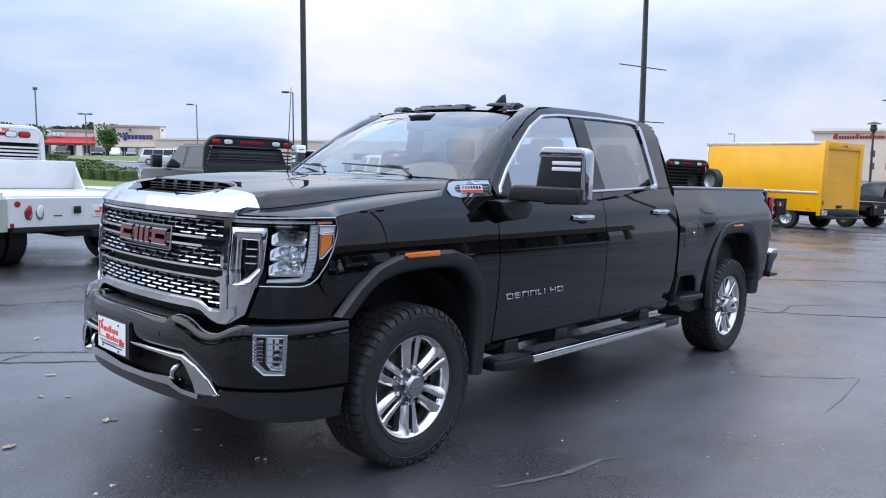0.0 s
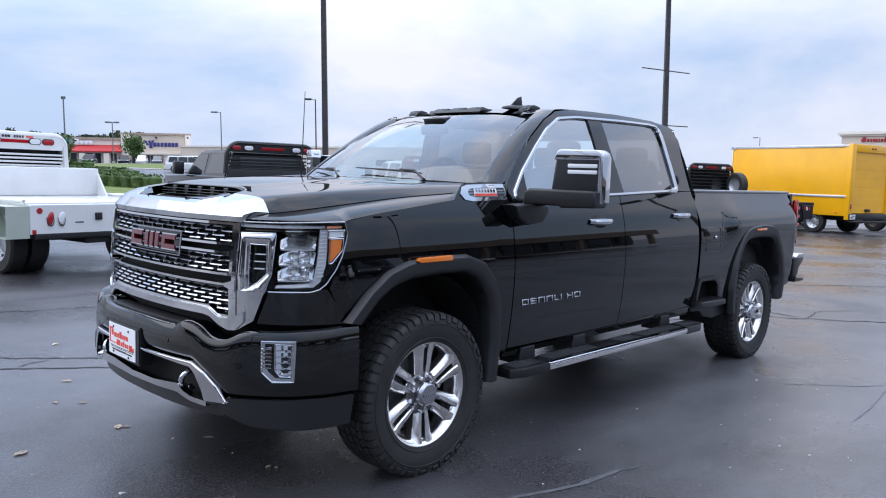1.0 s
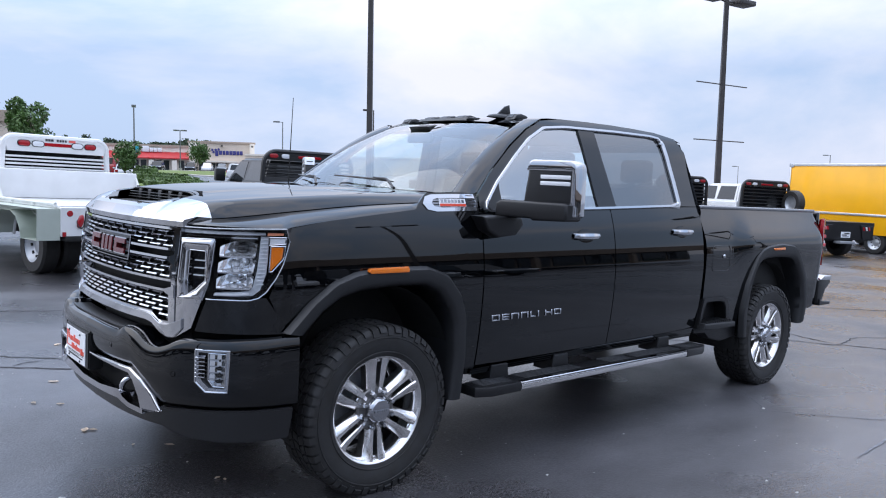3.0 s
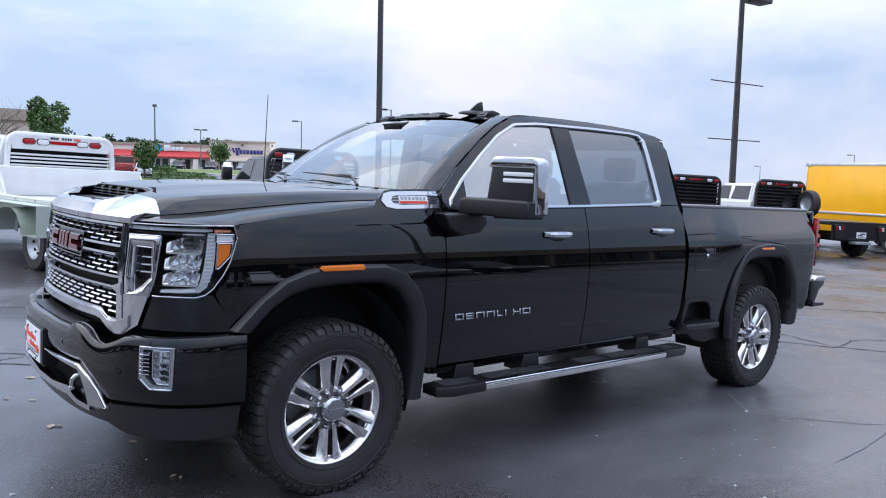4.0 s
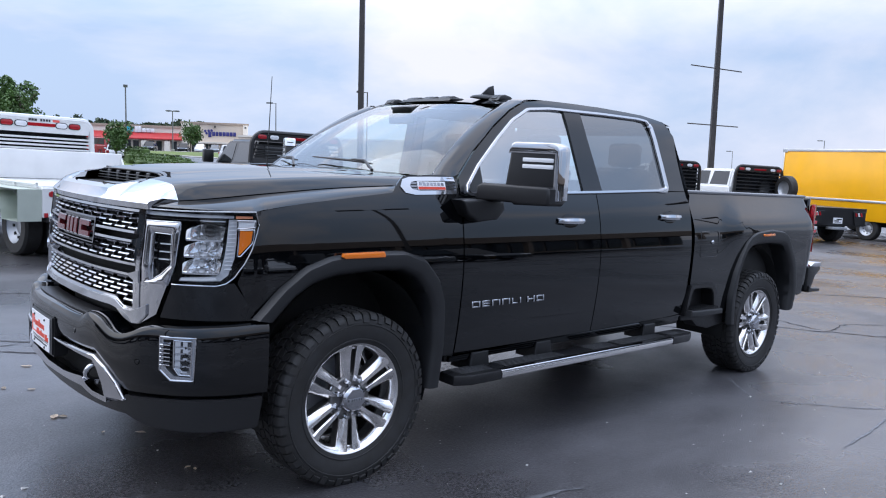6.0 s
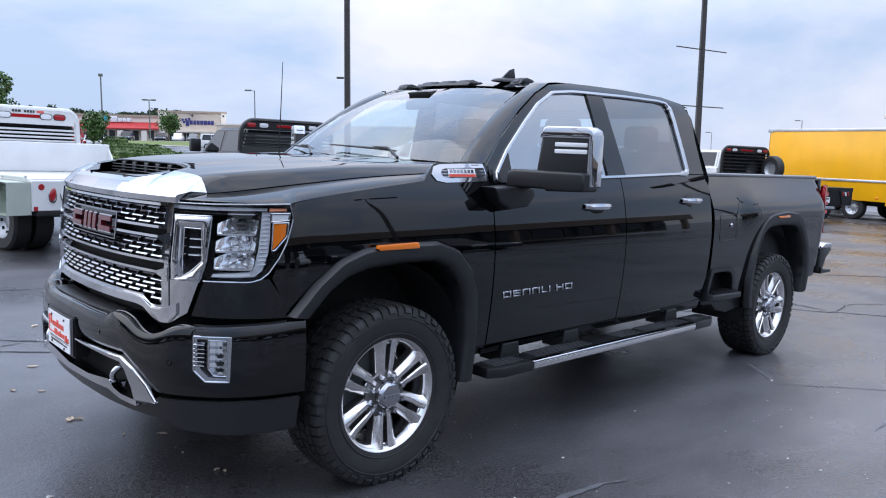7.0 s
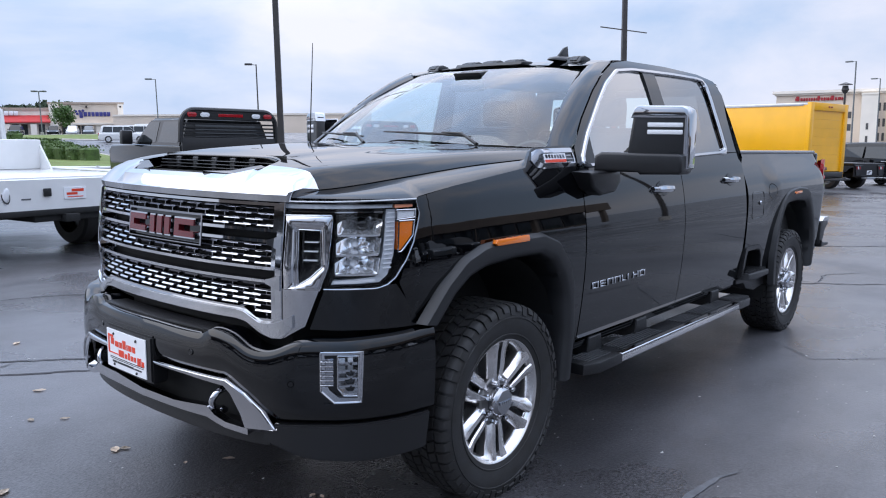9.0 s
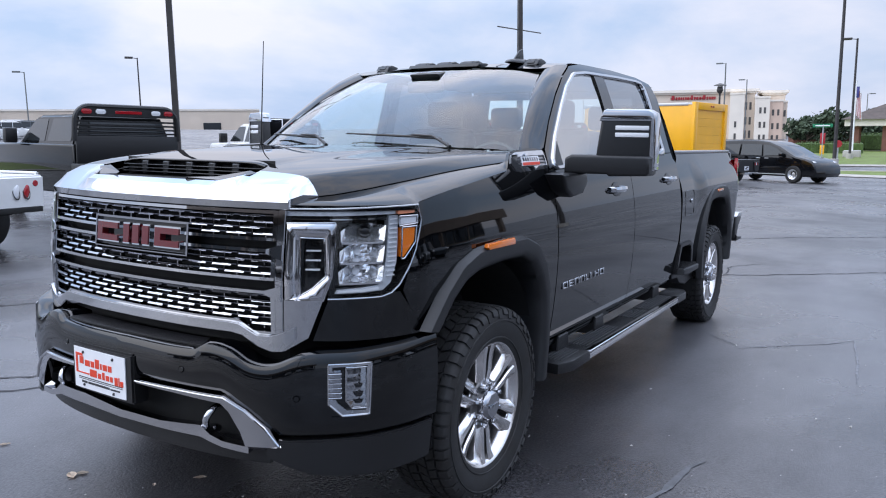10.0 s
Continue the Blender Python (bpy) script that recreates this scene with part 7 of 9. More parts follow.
# ---- flatbed pickups in the row behind ----
def row_truck(m, paint, label, spare, deck_len=3.15, w=2.0, cab_on=True):
    t = thing("flatbed_pickup", label, "pickup truck", m, group="flatbed pickups in the row")
    part("deck", box((0.0, -w, 0.88), (deck_len, 0.0, 0.98), 0.012), SATIN, t)
    part("tail_skirt", prism([(0.0, 0.50), (0.0, 0.97), (-0.03, 0.97), (-0.03, 0.56)], "y", -w + 0.05, -0.05, 0.006, 1), SATIN, t)
    for y in (-0.30, -w + 0.30):
        part("tail_wing", prism([(y - 0.22, 0.90), (y + 0.22, 0.90), (y + 0.12, 0.52), (y - 0.12, 0.56)], "x", -0.06, -0.03, 0.006, 1), SATIN, t)
        for d, mm in ((-0.07, RED_LENS), (0.02, WHITE_LENS), (0.11, RED_LENS)):
            part("tail_lamp", prism([(y + d - 0.03, 0.76), (y + d + 0.02, 0.76), (y + d + 0.05, 0.86), (y + d, 0.86)], "x", -0.075, -0.058, 0.004, 1), mm, t)
    plate_bars(t, -0.035, -w / 2, 0.56, PRINT_BLACK)
    part("tow_bar", box((-0.14, -w / 2 - 0.25, 0.40), (0.1, -w / 2 + 0.25, 0.47), 0.012), GALV, t)
    rack(t, deck_len, -0.15, -w + 0.15, 0.98, 2.02, SATIN, 8, c=0.22)
    if spare:
        c = new("spare_wheel")
        c.parent = t
        c.matrix_basis = pose(deck_len - 0.35, -w + 0.25, 1.40, 0, 0, 180)
        part("tyre", lathe([(0.23, -0.11), (0.36, -0.12), (0.40, -0.08), (0.40, 0.08), (0.36, 0.12), (0.23, 0.11)], 28), RUBBER, c)
        part("rim", lathe([(0.24, 0.10), (0.21, 0.06), (0.12, 0.02), (0.0, 0.04)], 24), GALV, c)
        part("rim", lathe([(0.24, -0.10), (0.21, -0.06), (0.12, -0.02), (0.0, -0.04)], 24), GALV, c)
    part("frame_rail", box((0.1, -w + 0.6, 0.45), (deck_len + 3.2, -0.6, 0.62), 0.02), VOID, t)
    if cab_on:
        cab(t, deck_len + 0.12, 2.1, -0.05, -w + 0.05, 0.52, 1.36, 1.92, paint)
    for y, s in ((-0.18, 1), (-w + 0.18, -1)):
        hub_wheel(t, 1.0, y, 0.40, 0.26, SATIN, s)
        hub_wheel(t, deck_len + 2.75, y, 0.40, 0.26, GALV, s)
    return t


row_truck(stand(-20.18, -5.41, 246) @ Matrix.Scale(1.08, 4), WHITE_PAINT, "white-cab pickup with black flat deck, rack and spare wheel", True)
row_truck(stand(-17.46, -6.85, 246) @ Matrix.Scale(1.08, 4), WHITE_PAINT, "white-cab pickup with black flat deck and rack", False)
row_truck(stand(-28.4, -3.7, 250), DARK_CAR, "black pickup with black flat deck beside the van", False, 2.9)
row_truck(stand(-11.4, -10.2, 250), WHITE_PAINT, "white pickup with black rack parked behind the black truck", False, 2.6)


# ---- cars ----
def saloon(name, m, paint, label, category, L=4.8, Wd=1.85, H=1.7, boxy=0.0, group="", rim=GALV):
    """A parked car, van or estate: shell, glass house, windows, lamps, wheels; origin at its middle, facing +x."""
    t = thing(name, label, category, m, group=group)
    h = L / 2
    belt = H * 0.56
    body = [(-h, 0.34), (-h + 0.04, belt * 0.86), (-h + 0.14, belt), (h - 1.35, belt), (h - 0.35, belt * 0.86), (h - 0.02, belt * 0.66), (h, 0.34), (h - 0.3, 0.24), (-h + 0.3, 0.24)]
    bm = bmesh.new()
    add_prism(bm, body, "y", -Wd / 2, Wd / 2, 0.09, 3)
    part("body", bm, paint, t)
    bm = bmesh.new()
    lo = [(-h + 0.12, 1), (h - 1.25, 1), (h - 1.25, -1), (-h + 0.12, -1)]
    hi = [(-h + 0.40 - 0.1 * boxy, 1), (h - 2.15 + 0.2 * boxy, 1), (h - 2.15 + 0.2 * boxy, -1), (-h + 0.40 - 0.1 * boxy, -1)]
    a = [bm.verts.new((x, s * (Wd / 2 - 0.06), belt - 0.02)) for x, s in lo]
    b = [bm.verts.new((x, s * (Wd / 2 - 0.24), H)) for x, s in hi]
    bm.faces.new(b)
    for i in range(4):
        bm.faces.new((a[i], a[(i + 1) % 4], b[(i + 1) % 4], b[i]))
    bmesh.ops.recalc_face_normals(bm, faces=bm.faces)
    bmesh.ops.bevel(bm, geom=[e for e in bm.edges if len(e.link_faces) == 2], offset=0.10, segments=3, affect="EDGES", clamp_overlap=True)
    part("roof", bm, paint, t)

    def q(x, k, s, off=0.012):
        return Vector((x, s * (Wd / 2 - 0.06 - 0.18 * k + off), belt + (H - belt) * k))
    x0, x1 = -h + 0.38, h - 1.55
    cuts = [x0, x0 + (x1 - x0) * 0.34, x0 + (x1 - x0) * 0.68, x1]
    for s in (1, -1):
        for i in range(3):
            c0, c1 = cuts[i] + 0.03, cuts[i + 1] - 0.03
            bm = bmesh.new()
            vs = [bm.verts.new(q(*p, s)) for p in ((c0, 0.10), (c1 + (0.28 if i == 2 else 0), 0.10), (c1 - (0.32 if i == 2 else 0), 0.84), (c0 + (0.14 if i == 0 else 0), 0.84))]
            bm.faces.new(vs if s < 0 else vs[::-1])
            part("side_window", bm, CAR_GLASS, t, smooth=False)
        part("door_handle", box((-0.25, s * Wd / 2 - 0.01, belt - 0.12), (-0.05, s * Wd / 2 + 0.015, belt - 0.09), 0.008), SILVER, t)
        part("door_mirror", box((h - 1.75, s * (Wd / 2 + 0.10) - 0.10, belt + 0.02), (h - 1.60, s * (Wd / 2 + 0.10) + 0.10, belt + 0.17), 0.04), paint, t)
        part("head_lamp", box((h - 0.30, s * (Wd / 2 - 0.22) - 0.18, belt * 0.66), (h - 0.06, s * (Wd / 2 - 0.22) + 0.16, belt * 0.80), 0.04), WHITE_LENS, t)
        part("tail_lamp", box((-h - 0.01, s * (Wd / 2 - 0.16) - 0.13, belt * 0.72), (-h + 0.12, s * (Wd / 2 - 0.16) + 0.12, belt * 0.98), 0.03), RED_LENS, t)
        for x in (h - 0.95, -h + 0.95):
            hub_wheel(t, x, s * (Wd / 2 - 0.10), 0.35, 0.24, rim, s)
    for nm, xs in (("rear_window", (-h + 0.185, -h + 0.375, -1)), ("windscreen", (h - 1.42, h - 2.0, 1))):
        bm = bmesh.new()
        e = 0.03 * xs[2]
        vs = [bm.verts.new((xs[0] + e, y, belt + 0.08)) for y in (-Wd / 2 + 0.18, Wd / 2 - 0.18)] + [bm.verts.new((xs[1] + e, y, H - 0.12)) for y in (Wd / 2 - 0.30, -Wd / 2 + 0.30)]
        bm.faces.new(vs if xs[2] > 0 else vs[::-1])
        part(nm, bm, CAR_GLASS, t, smooth=False)
    part("number_plate", box((-h - 0.012, -0.16, belt * 0.62), (-h + 0.01, 0.16, belt * 0.76), 0.004, 1), PLATE_WHITE, t)
    part("bumper", box((-h - 0.03, -Wd / 2 + 0.1, 0.30), (-h + 0.10, Wd / 2 - 0.1, 0.46), 0.04), SATIN, t)
    return t


def minivan(m, paint, label):
    """A people carrier, origin at its middle, facing +x: one smooth shell from the short nose to the upright tail."""
    t = thing("minivan", label, "van", m)
    shell = [(-2.58, 0.34), (-2.62, 0.80), (-2.56, 1.12), (-2.46, 1.52), (-2.30, 1.70), (-1.90, 1.77), (-1.10, 1.80), (-0.30, 1.79), (0.30, 1.72), (0.85, 1.52), (1.40, 1.22), (1.66, 1.10), (2.10, 1.02), (2.42, 0.90), (2.58, 0.70), (2.62, 0.42), (2.50, 0.26), (-2.44, 0.26)]

    def lean(z):
        return 1 - 0.17 * max(z - 0.98, 0) / 0.82 - 0.05 * max(0.55 - z, 0)
    bm = bmesh.new()
    add_prism(bm, shell, "y", -0.99, 0.99, 0.07, 3)
    bmesh.ops.triangulate(bm, faces=[f for f in bm.faces if len(f.verts) > 4])
    for v in bm.verts:
        v.co.y *= lean(v.co.z) * (1 - 0.10 * max(abs(v.co.x) - 1.9, 0))
    part("body", bm, paint, t)

    def pane(name, pts, s, m=CAR_GLASS, off=0.012):
        bm = bmesh.new()
        vs = [bm.verts.new((x, s * (0.99 * lean(z) * (1 - 0.10 * max(abs(x) - 1.9, 0)) + off), z)) for x, z in pts]
        f = bm.faces.new(vs if s < 0 else vs[::-1])
        part(name, bm, m, t, smooth=False)
    for s in (1, -1):
        pane("side_window", [(1.18, 1.16), (0.16, 1.12), (0.10, 1.60), (0.36, 1.58), (0.78, 1.42)], s)
        pane("side_window", [(0.06, 1.12), (-1.02, 1.14), (-1.00, 1.62), (0.0, 1.62)], s)
        pane("side_window", [(-1.12, 1.14), (-2.30, 1.20), (-2.10, 1.58), (-1.10, 1.62)], s)
        for x in (-0.10, 0.32):
            part("door_handle", box((x - 0.11, s * 0.985 - 0.01, 1.00), (x + 0.11, s * 0.985 + 0.022, 1.03), 0.008), SILVER, t)
        part("slide_rail", box((-2.1, s * 0.97 - 0.01, 0.985), (-1.0, s * 0.97 + 0.012, 1.0), 0.003, 1), SATIN, t)
        part("door_mirror", box((0.98, s * 1.06 - 0.10, 1.10), (1.14, s * 1.06 + 0.10, 1.25), 0.04), paint, t)
        part("head_lamp", box((2.06, s * 0.74 - 0.14, 0.78), (2.46, s * 0.74 + 0.10, 0.92), 0.05), WHITE_LENS, t)
        part("tail_lamp", box((-2.62, s * 0.80 - 0.12, 0.95), (-2.46, s * 0.80 + 0.08, 1.15), 0.03), RED_LENS, t)
        part("sill_trim", box((-1.4, s * 0.97 - 0.01, 0.33), (1.3, s * 0.97 + 0.015, 0.36), 0.006, 1), SILVER, t)
        for x in (1.62, -1.50):
            hub_wheel(t, x, s * 0.89, 0.36, 0.24, SILVER, s)
    return t


minivan(stand(-34.3, -3.1, 64), DARK_CAR, "glossy black minivan parked across the lot")
x, y = from_eye(251.6, 92)
saloon("pickup", stand(x, y, 282), RED_CAR, "red pickup parked on the grass edge", "pickup truck", 5.6, 2.0, 1.95, 0.6)
x, y = from_eye(250.4, 75)
saloon("estate_car", stand(x, y, 250), SILVER, "silver estate car parked beyond the flatbed", "car", 4.7, 1.85, 1.62)
for az, d, hd, paint, lab in ((242.2, 88, 150, WHITE_PAINT, "white pickup parked by the shops"), (240.9, 92, 150, WHITE_PAINT, "white sport utility parked by the shops"), (248.6, 150, 60, DARK_CAR, "dark pickup parked by the shops"), (245.3, 160, 60, WHITE_PAINT, "white car parked by the shops"), (244.3, 165, 60, GREY_CAR, "grey car parked by the shops"), (246.4, 158, 60, DARK_CAR, "dark sport utility parked by the shops"),
                               (250.8, 150, 160, DARK_CAR, "dark car parked by the car wash"), (240.4, 110, 150, WHITE_PAINT, "white pickup parked across the road"), (239.3, 100, 150, GREY_CAR, "grey car parked across the road"), (238.0, 105, 150, SILVER, "silver car parked across the road")):
    x, y = from_eye(az, d)
    saloon("car", stand(x, y, hd), paint, lab, "car", 4.9, 1.9, 1.75, 0.5, group="cars in the far car park")


# ---- light poles ----
def light_pole(x, y, h, r, heads, material, label, arms=(), size=0.55, head="box"):
    z = lot_height(x, y)
    t = thing("light_pole", label, "light pole", Matrix.Translation((x, y, z)))
    part("shaft", tube([(0, 0, 0.4), (0, 0, h)], [r, r * 0.72], 4 if head == "box" else 10), material, t)
    part("footing", tube([(0, 0, 0), (0, 0, 0.55)], 0.28, 16), CONCRETE, t)
    for ang in heads:
        a = radians(ang)
        ux, uy = math.cos(a), math.sin(a)
        part("arm", tube([(0, 0, h - 0.08), (ux * 0.45, uy * 0.45, h - 0.02)], 0.035, 6), material, t)
        part("lamp_head", moved(box((0.0, -size * 0.30, -0.10), (size, size * 0.30, 0.08), 0.03), Matrix.Translation((ux * 0.40, uy * 0.40, h)) @ pose(0, 0, 0, 0, 0, ang)), material, t)
    for z0, half, ang in arms:
        a = radians(ang)
        part("cross_arm", tube([(-half * math.cos(a), -half * math.sin(a), z0), (half * math.cos(a), half * math.sin(a), z0)], 0.022, 6), material, t)
    return t


light_pole(-10.89, -14.11, 11.5, 0.115, (150, 330), POLE, "tall square bronze light pole in the lot")
light_pole(-24.32, -10.75, 8.75, 0.145, (172, 352), POLE, "tall bronze light pole with two cross arms", arms=((5.72, 1.45, 172), (3.68, 1.45, 172)), size=0.95)
for az, d, top_el, r, hd, lab in ((239.95, 110, 3.86, 0.10, (330,), "slim light pole with one arm"), (250.0, 110, 4.53, 0.12, (70, 250), "tall light pole with twin heads"), (233.25, 80, 4.9, 0.10, (330,), "slim light pole with one arm"),
                                 (191.9, 120, 4.15, 0.12, (270,), "light pole before the hotel"), (190.5, 140, 3.01, 0.11, (270,), "light pole before the hotel"), (184.0, 75, 5.35, 0.11, (280,), "light pole by the road"), (183.2, 160, 1.86, 0.10, (120,), "light pole by the porch"),
                                 (201.5, 170, 2.1, 0.10, (280,), "slim distant light pole with one arm"), (207.2, 180, 1.3, 0.08, (280,), "slim distant light pole with one arm")):
    x, y = from_end(az, d) if az < 210 else from_eye(az, d)
    light_pole(x, y, 1.55 + d * math.tan(radians(top_el)) - lot_height(x, y), r, hd, GREY_POLE if d > 100 else POLE, lab, size=0.9 if d > 100 else 0.7)
x, y = from_eye(247.1, 150)
light_pole(x, y, 1.55 + 150 * math.tan(radians(3.0)) - lot_height(x, y), 0.12, (20, 110, 200, 290), GREY_POLE, "shop car park light with four heads", size=1.0)
x, y = from_end(184.88, 60)
light_pole(x, y, 11.5, 0.13, (100, 280), POLE, "tall light pole beside the road")
x, y = -50.74, -9.08
t = thing("lantern_post", "dark ornamental lantern post", "street lamp", Matrix.Translation((x, y, lot_height(x, y))))
hh = 1.20 + 55 * math.tan(radians(2.85)) - lot_height(x, y)
part("shaft", tube([(0, 0, 0), (0, 0, hh - 0.3)], [0.09, 0.06], 10), POLE, t)
part("lantern", tube([(0, 0, hh - 0.35), (0, 0, hh - 0.15), (0, 0, hh + 0.12)], [0.10, 0.22, 0.16], 8), POLE, t)
part("lantern_cap", tube([(0, 0, hh + 0.16), (0, 0, hh + 0.20), (0, 0, hh + 0.32)], [0.42, 0.40, 0.05], 12), POLE, t)


# ---- shops across the road ----
def facing(az, d):
    """A frame on the ground at a bearing, x across to the right as seen, y away, for a front that faces the lot."""
    x, y = from_end(az, d) if az < 210 else from_eye(az, d)
    a = radians(az)
    m = Matrix(((math.sin(a), math.cos(a), 0, x), (-math.cos(a), math.sin(a), 0, y), (0, 0, 1, lot_height(x, y)), (0, 0, 0, 1)))
    return m


def block(parent, name, x0, x1, y0, y1, z0, z1, m, label=""):
    return part(name, box((x0, y0, z0), (x1, y1, z1)), m, parent, label, smooth=False)


D = 200
mall = thing("shop_building", "beige retail building with red awning and cream pet shop front", "building", facing(244.35, D))
half = D * math.tan(radians(2.25))
block(mall, "shop_wall", -half, half, 0, 22, 0, 7.2, STUCCO)
block(mall, "parapet", -half - 0.25, half + 0.25, -0.3, 22, 7.2, 7.65, STUCCO_DARK)
block(mall, "front_pier", -half, -half + 2.0, -0.5, 0, 0, 7.2, STUCCO_LIGHT)
block(mall, "front_pier", half - 1.2, half, -0.5, 0, 0, 7.2, STUCCO_LIGHT)
block(mall, "front_pier", half * 0.22, half * 0.22 + 1.2, -0.4, 0, 0, 2.6, STUCCO_LIGHT)
for k in range(9):
    a = -half + 2.4 + k * 1.35
    if not (half * 0.2 - 1 < a < half * 0.3):
        block(mall, "shop_window", a, a + 1.2, -0.06, 0.1, 0.25, 2.3, SHOP_GLASS)
block(mall, "shop_canopy", -half + 2, half - 1.2, -0.9, 0, 2.5, 2.9, STUCCO_LIGHT)
for a, w, h0 in ((-1.6, 0.75, 4.05), (-0.7, 0.75, 4.4), (0.2, 0.6, 4.4), (0.95, 0.7, 4.4), (1.8, 0.75, 4.4), (2.65, 0.75, 4.4), (3.5, 0.7, 4.4), (4.3, 0.7, 4.4)):
    part("sign_block", box((a, -0.14, h0), (a + w, 0.0, h0 + (1.35 if h0 < 4.3 else 1.0)), 0.15, 2), SIGN_BLUE, mall)
bm = bmesh.new()
for a, b in ((-2.0, 5.0), (-1.5, 5.6), (-0.8, 5.7), (-2.3, 5.55)):
    add_tube(bm, [(a, -0.02, b), (a, -0.14, b)], 0.3, 10)
part("sign_emblem", bm, SIGN_BLUE, mall)
for a in (-half + 1, 0, half - 0.6):
    block(mall, "wall_lamp", a - 0.2, a + 0.2, -0.6, -0.5 if abs(a) > 3 else 0, 6.4, 6.8, POLE)
wash = thing("car_wash_building", "beige building with long red metal awning", "building", facing(250.25, D))
hw = D * math.tan(radians(3.65))
block(wash, "wash_wall", -hw, hw, 0, 22, -0.4, 5.9, STUCCO_LIGHT)
block(wash, "parapet", -hw, hw, -0.3, 22, 5.9, 6.4, STUCCO_DARK)
part("red_awning", prism([(-2.2, 3.0), (-2.2, 3.25), (0.0, 4.7), (0.0, 3.0)], "x", -hw, hw), AWNING, wash, "sloping red awning", smooth=False)
for k in range(14):
    a = -hw + 0.6 + k * (2 * hw - 1.2) / 14
    block(wash, "wash_window" if k % 3 else "wash_pier", a, a + 1.25, -0.05 if k % 3 else -2.1, 0.1, 0, 2.7, SHOP_GLASS if k % 3 else STUCCO_LIGHT)
bm = bmesh.new()
for a, w in ((0.6, 1.5), (2.2, 0.9), (3.2, 0.8), (4.1, 0.9)):
    add_box(bm, (hw * 0.12 + a, -0.5, 4.65 if a > 1 else 4.6), (hw * 0.12 + a + w, -0.3, 5.6 if a > 1 else 6.0), 0.2, 2)
part("wash_sign", bm, SIGN_WHITE, wash)
part("sign_emblem", moved(tube([(0, 0, 0), (0, 0.2, 0)], 0.85, 18), Matrix.Translation((hw * 0.12 - 0.6, -0.5, 5.2))), SIGN_TEAL, wash)
far = thing("warehouse", "long low tan building beyond the road", "building", facing(233.5, 190))
block(far, "warehouse_wall", -31, 28, 0, 18, -1.5, 4.2, STUCCO)
block(far, "parapet", -31, 28, -0.2, 18, 4.2, 4.6, STUCCO_LIGHT)
block(far, "warehouse_door", 15, 19, -0.1, 0, -1.5, 1.4, SHOP_GLASS)
mid = thing("far_shop", "low tan shop behind the bare tree", "building", facing(258.6, 95))
block(mid, "far_shop_wall", -9, 4.5, 0, 12, 0, 5.2, STUCCO)
part("gable_roof", prism([(-9.3, 5.2), (4.8, 5.2), (3.0, 6.4), (-7.5, 6.4)], "y", -0.4, 12.4), STUCCO_DARK, mid, smooth=False)

# ---- hotel and porch ----
HD = 214
hotel = thing("hotel", "beige three-storey hotel with stepped cream towers", "building", facing(192.1, HD))


def hx(az):
    return HD * math.tan(radians(192.1 - az))




def hz(el):
    """Height over the hotel's own ground of what stands at an elevation seen from the lot."""
    return 1.57 + HD * math.tan(radians(el)) - hotel.matrix_world.translation.z


for az0, az1, y0, el, m, lip in ((196.6, 191.45, 0.0, 2.10, STUCCO, 0.9), (191.45, 189.95, -1.0, 2.08, STUCCO, 0.9), (191.53, 190.62, -4.0, 1.98, STUCCO_LIGHT, 0.25), (189.95, 189.02, -3.0, 1.72, STUCCO_LIGHT, 0.25),
                                 (189.02, 188.20, -2.2, 1.48, STUCCO_PINK, 0.25), (189.40, 188.02, 1.5, 1.96, STUCCO, 0.8), (188.20, 187.90, -0.5, 1.42, STUCCO, 0.3)):
    block(hotel, "hotel_bay", hx(az0), hx(az1), y0, 18, -1.0, hz(el), m)
    block(hotel, "hotel_cornice", hx(az0) - lip * 0.45, hx(az1) + lip * 0.45, y0 - lip * 0.5, 18.2, hz(el), hz(el) + 0.45, STUCCO_LIGHT)
    if lip > 0.5:
        block(hotel, "hotel_coping", hx(az0) - lip, hx(az1) + lip, y0 - lip, 18.4, hz(el) + 0.45, hz(el) + 1.1, STUCCO_LIGHT)
for az0, y0, els, tall in ((190.50, -1.0, (1.35, 0.35, -0.55), 1.4), (190.22, -1.0, (1.35, 0.35, -0.55), 1.4), (189.60, -3.0, (1.0, 0.05, -0.8), 1.1), (189.32, -3.0, (1.0, 0.05, -0.8), 1.1), (188.80, -2.2, (0.85, -0.05, -0.85), 1.1), (188.48, -2.2, (0.85, -0.05, -0.85), 1.1), (188.06, -0.5, (0.8, -0.1), 1.2), (191.15, -4.0, (0.1, -0.7), 1.1)):
    for el in els:
        block(hotel, "hotel_window", hx(az0) - 0.26, hx(az0) + 0.26, y0 - 0.06, y0 + 0.1, hz(el) - tall, hz(el) + tall * 0.35, HOTEL_GLASS)
for az0 in (195.8, 194.9, 194.0, 193.1, 192.2):
    for el in (0.75, -0.05):
        block(hotel, "hotel_window", hx(az0) - 0.5, hx(az0) + 0.5, -0.06, 0.1, hz(el) - 0.8, hz(el) + 0.8, HOTEL_GLASS)
bm = bmesh.new()
xx = hx(195.45)
for w in (0.35, 1.5, 1.0, 0.9, 0.8, 0.9, 0.8, 0.9, 0.4, 1.2, 0.9, 0.9, 0.4, 0.8, 0.4, 1.3, 0.9, 0.5, 0.7, 0.8, 0.7):
    add_box(bm, (xx, -0.35, hz(1.72)), (xx + w * 0.50, -0.05, hz(1.72) + (1.15 if w > 1.1 else 0.75)), 0.1, 1)
    xx += w * 0.66
part("hotel_sign", bm, SIGN_RED, hotel)
low_wing = thing("low_wing", "long low tan canopy building beside the hotel", "building", facing(185.5, 150))
block(low_wing, "wing_wall", -6, 7, 4, 9, -3, 2.0, BRICK_RED)
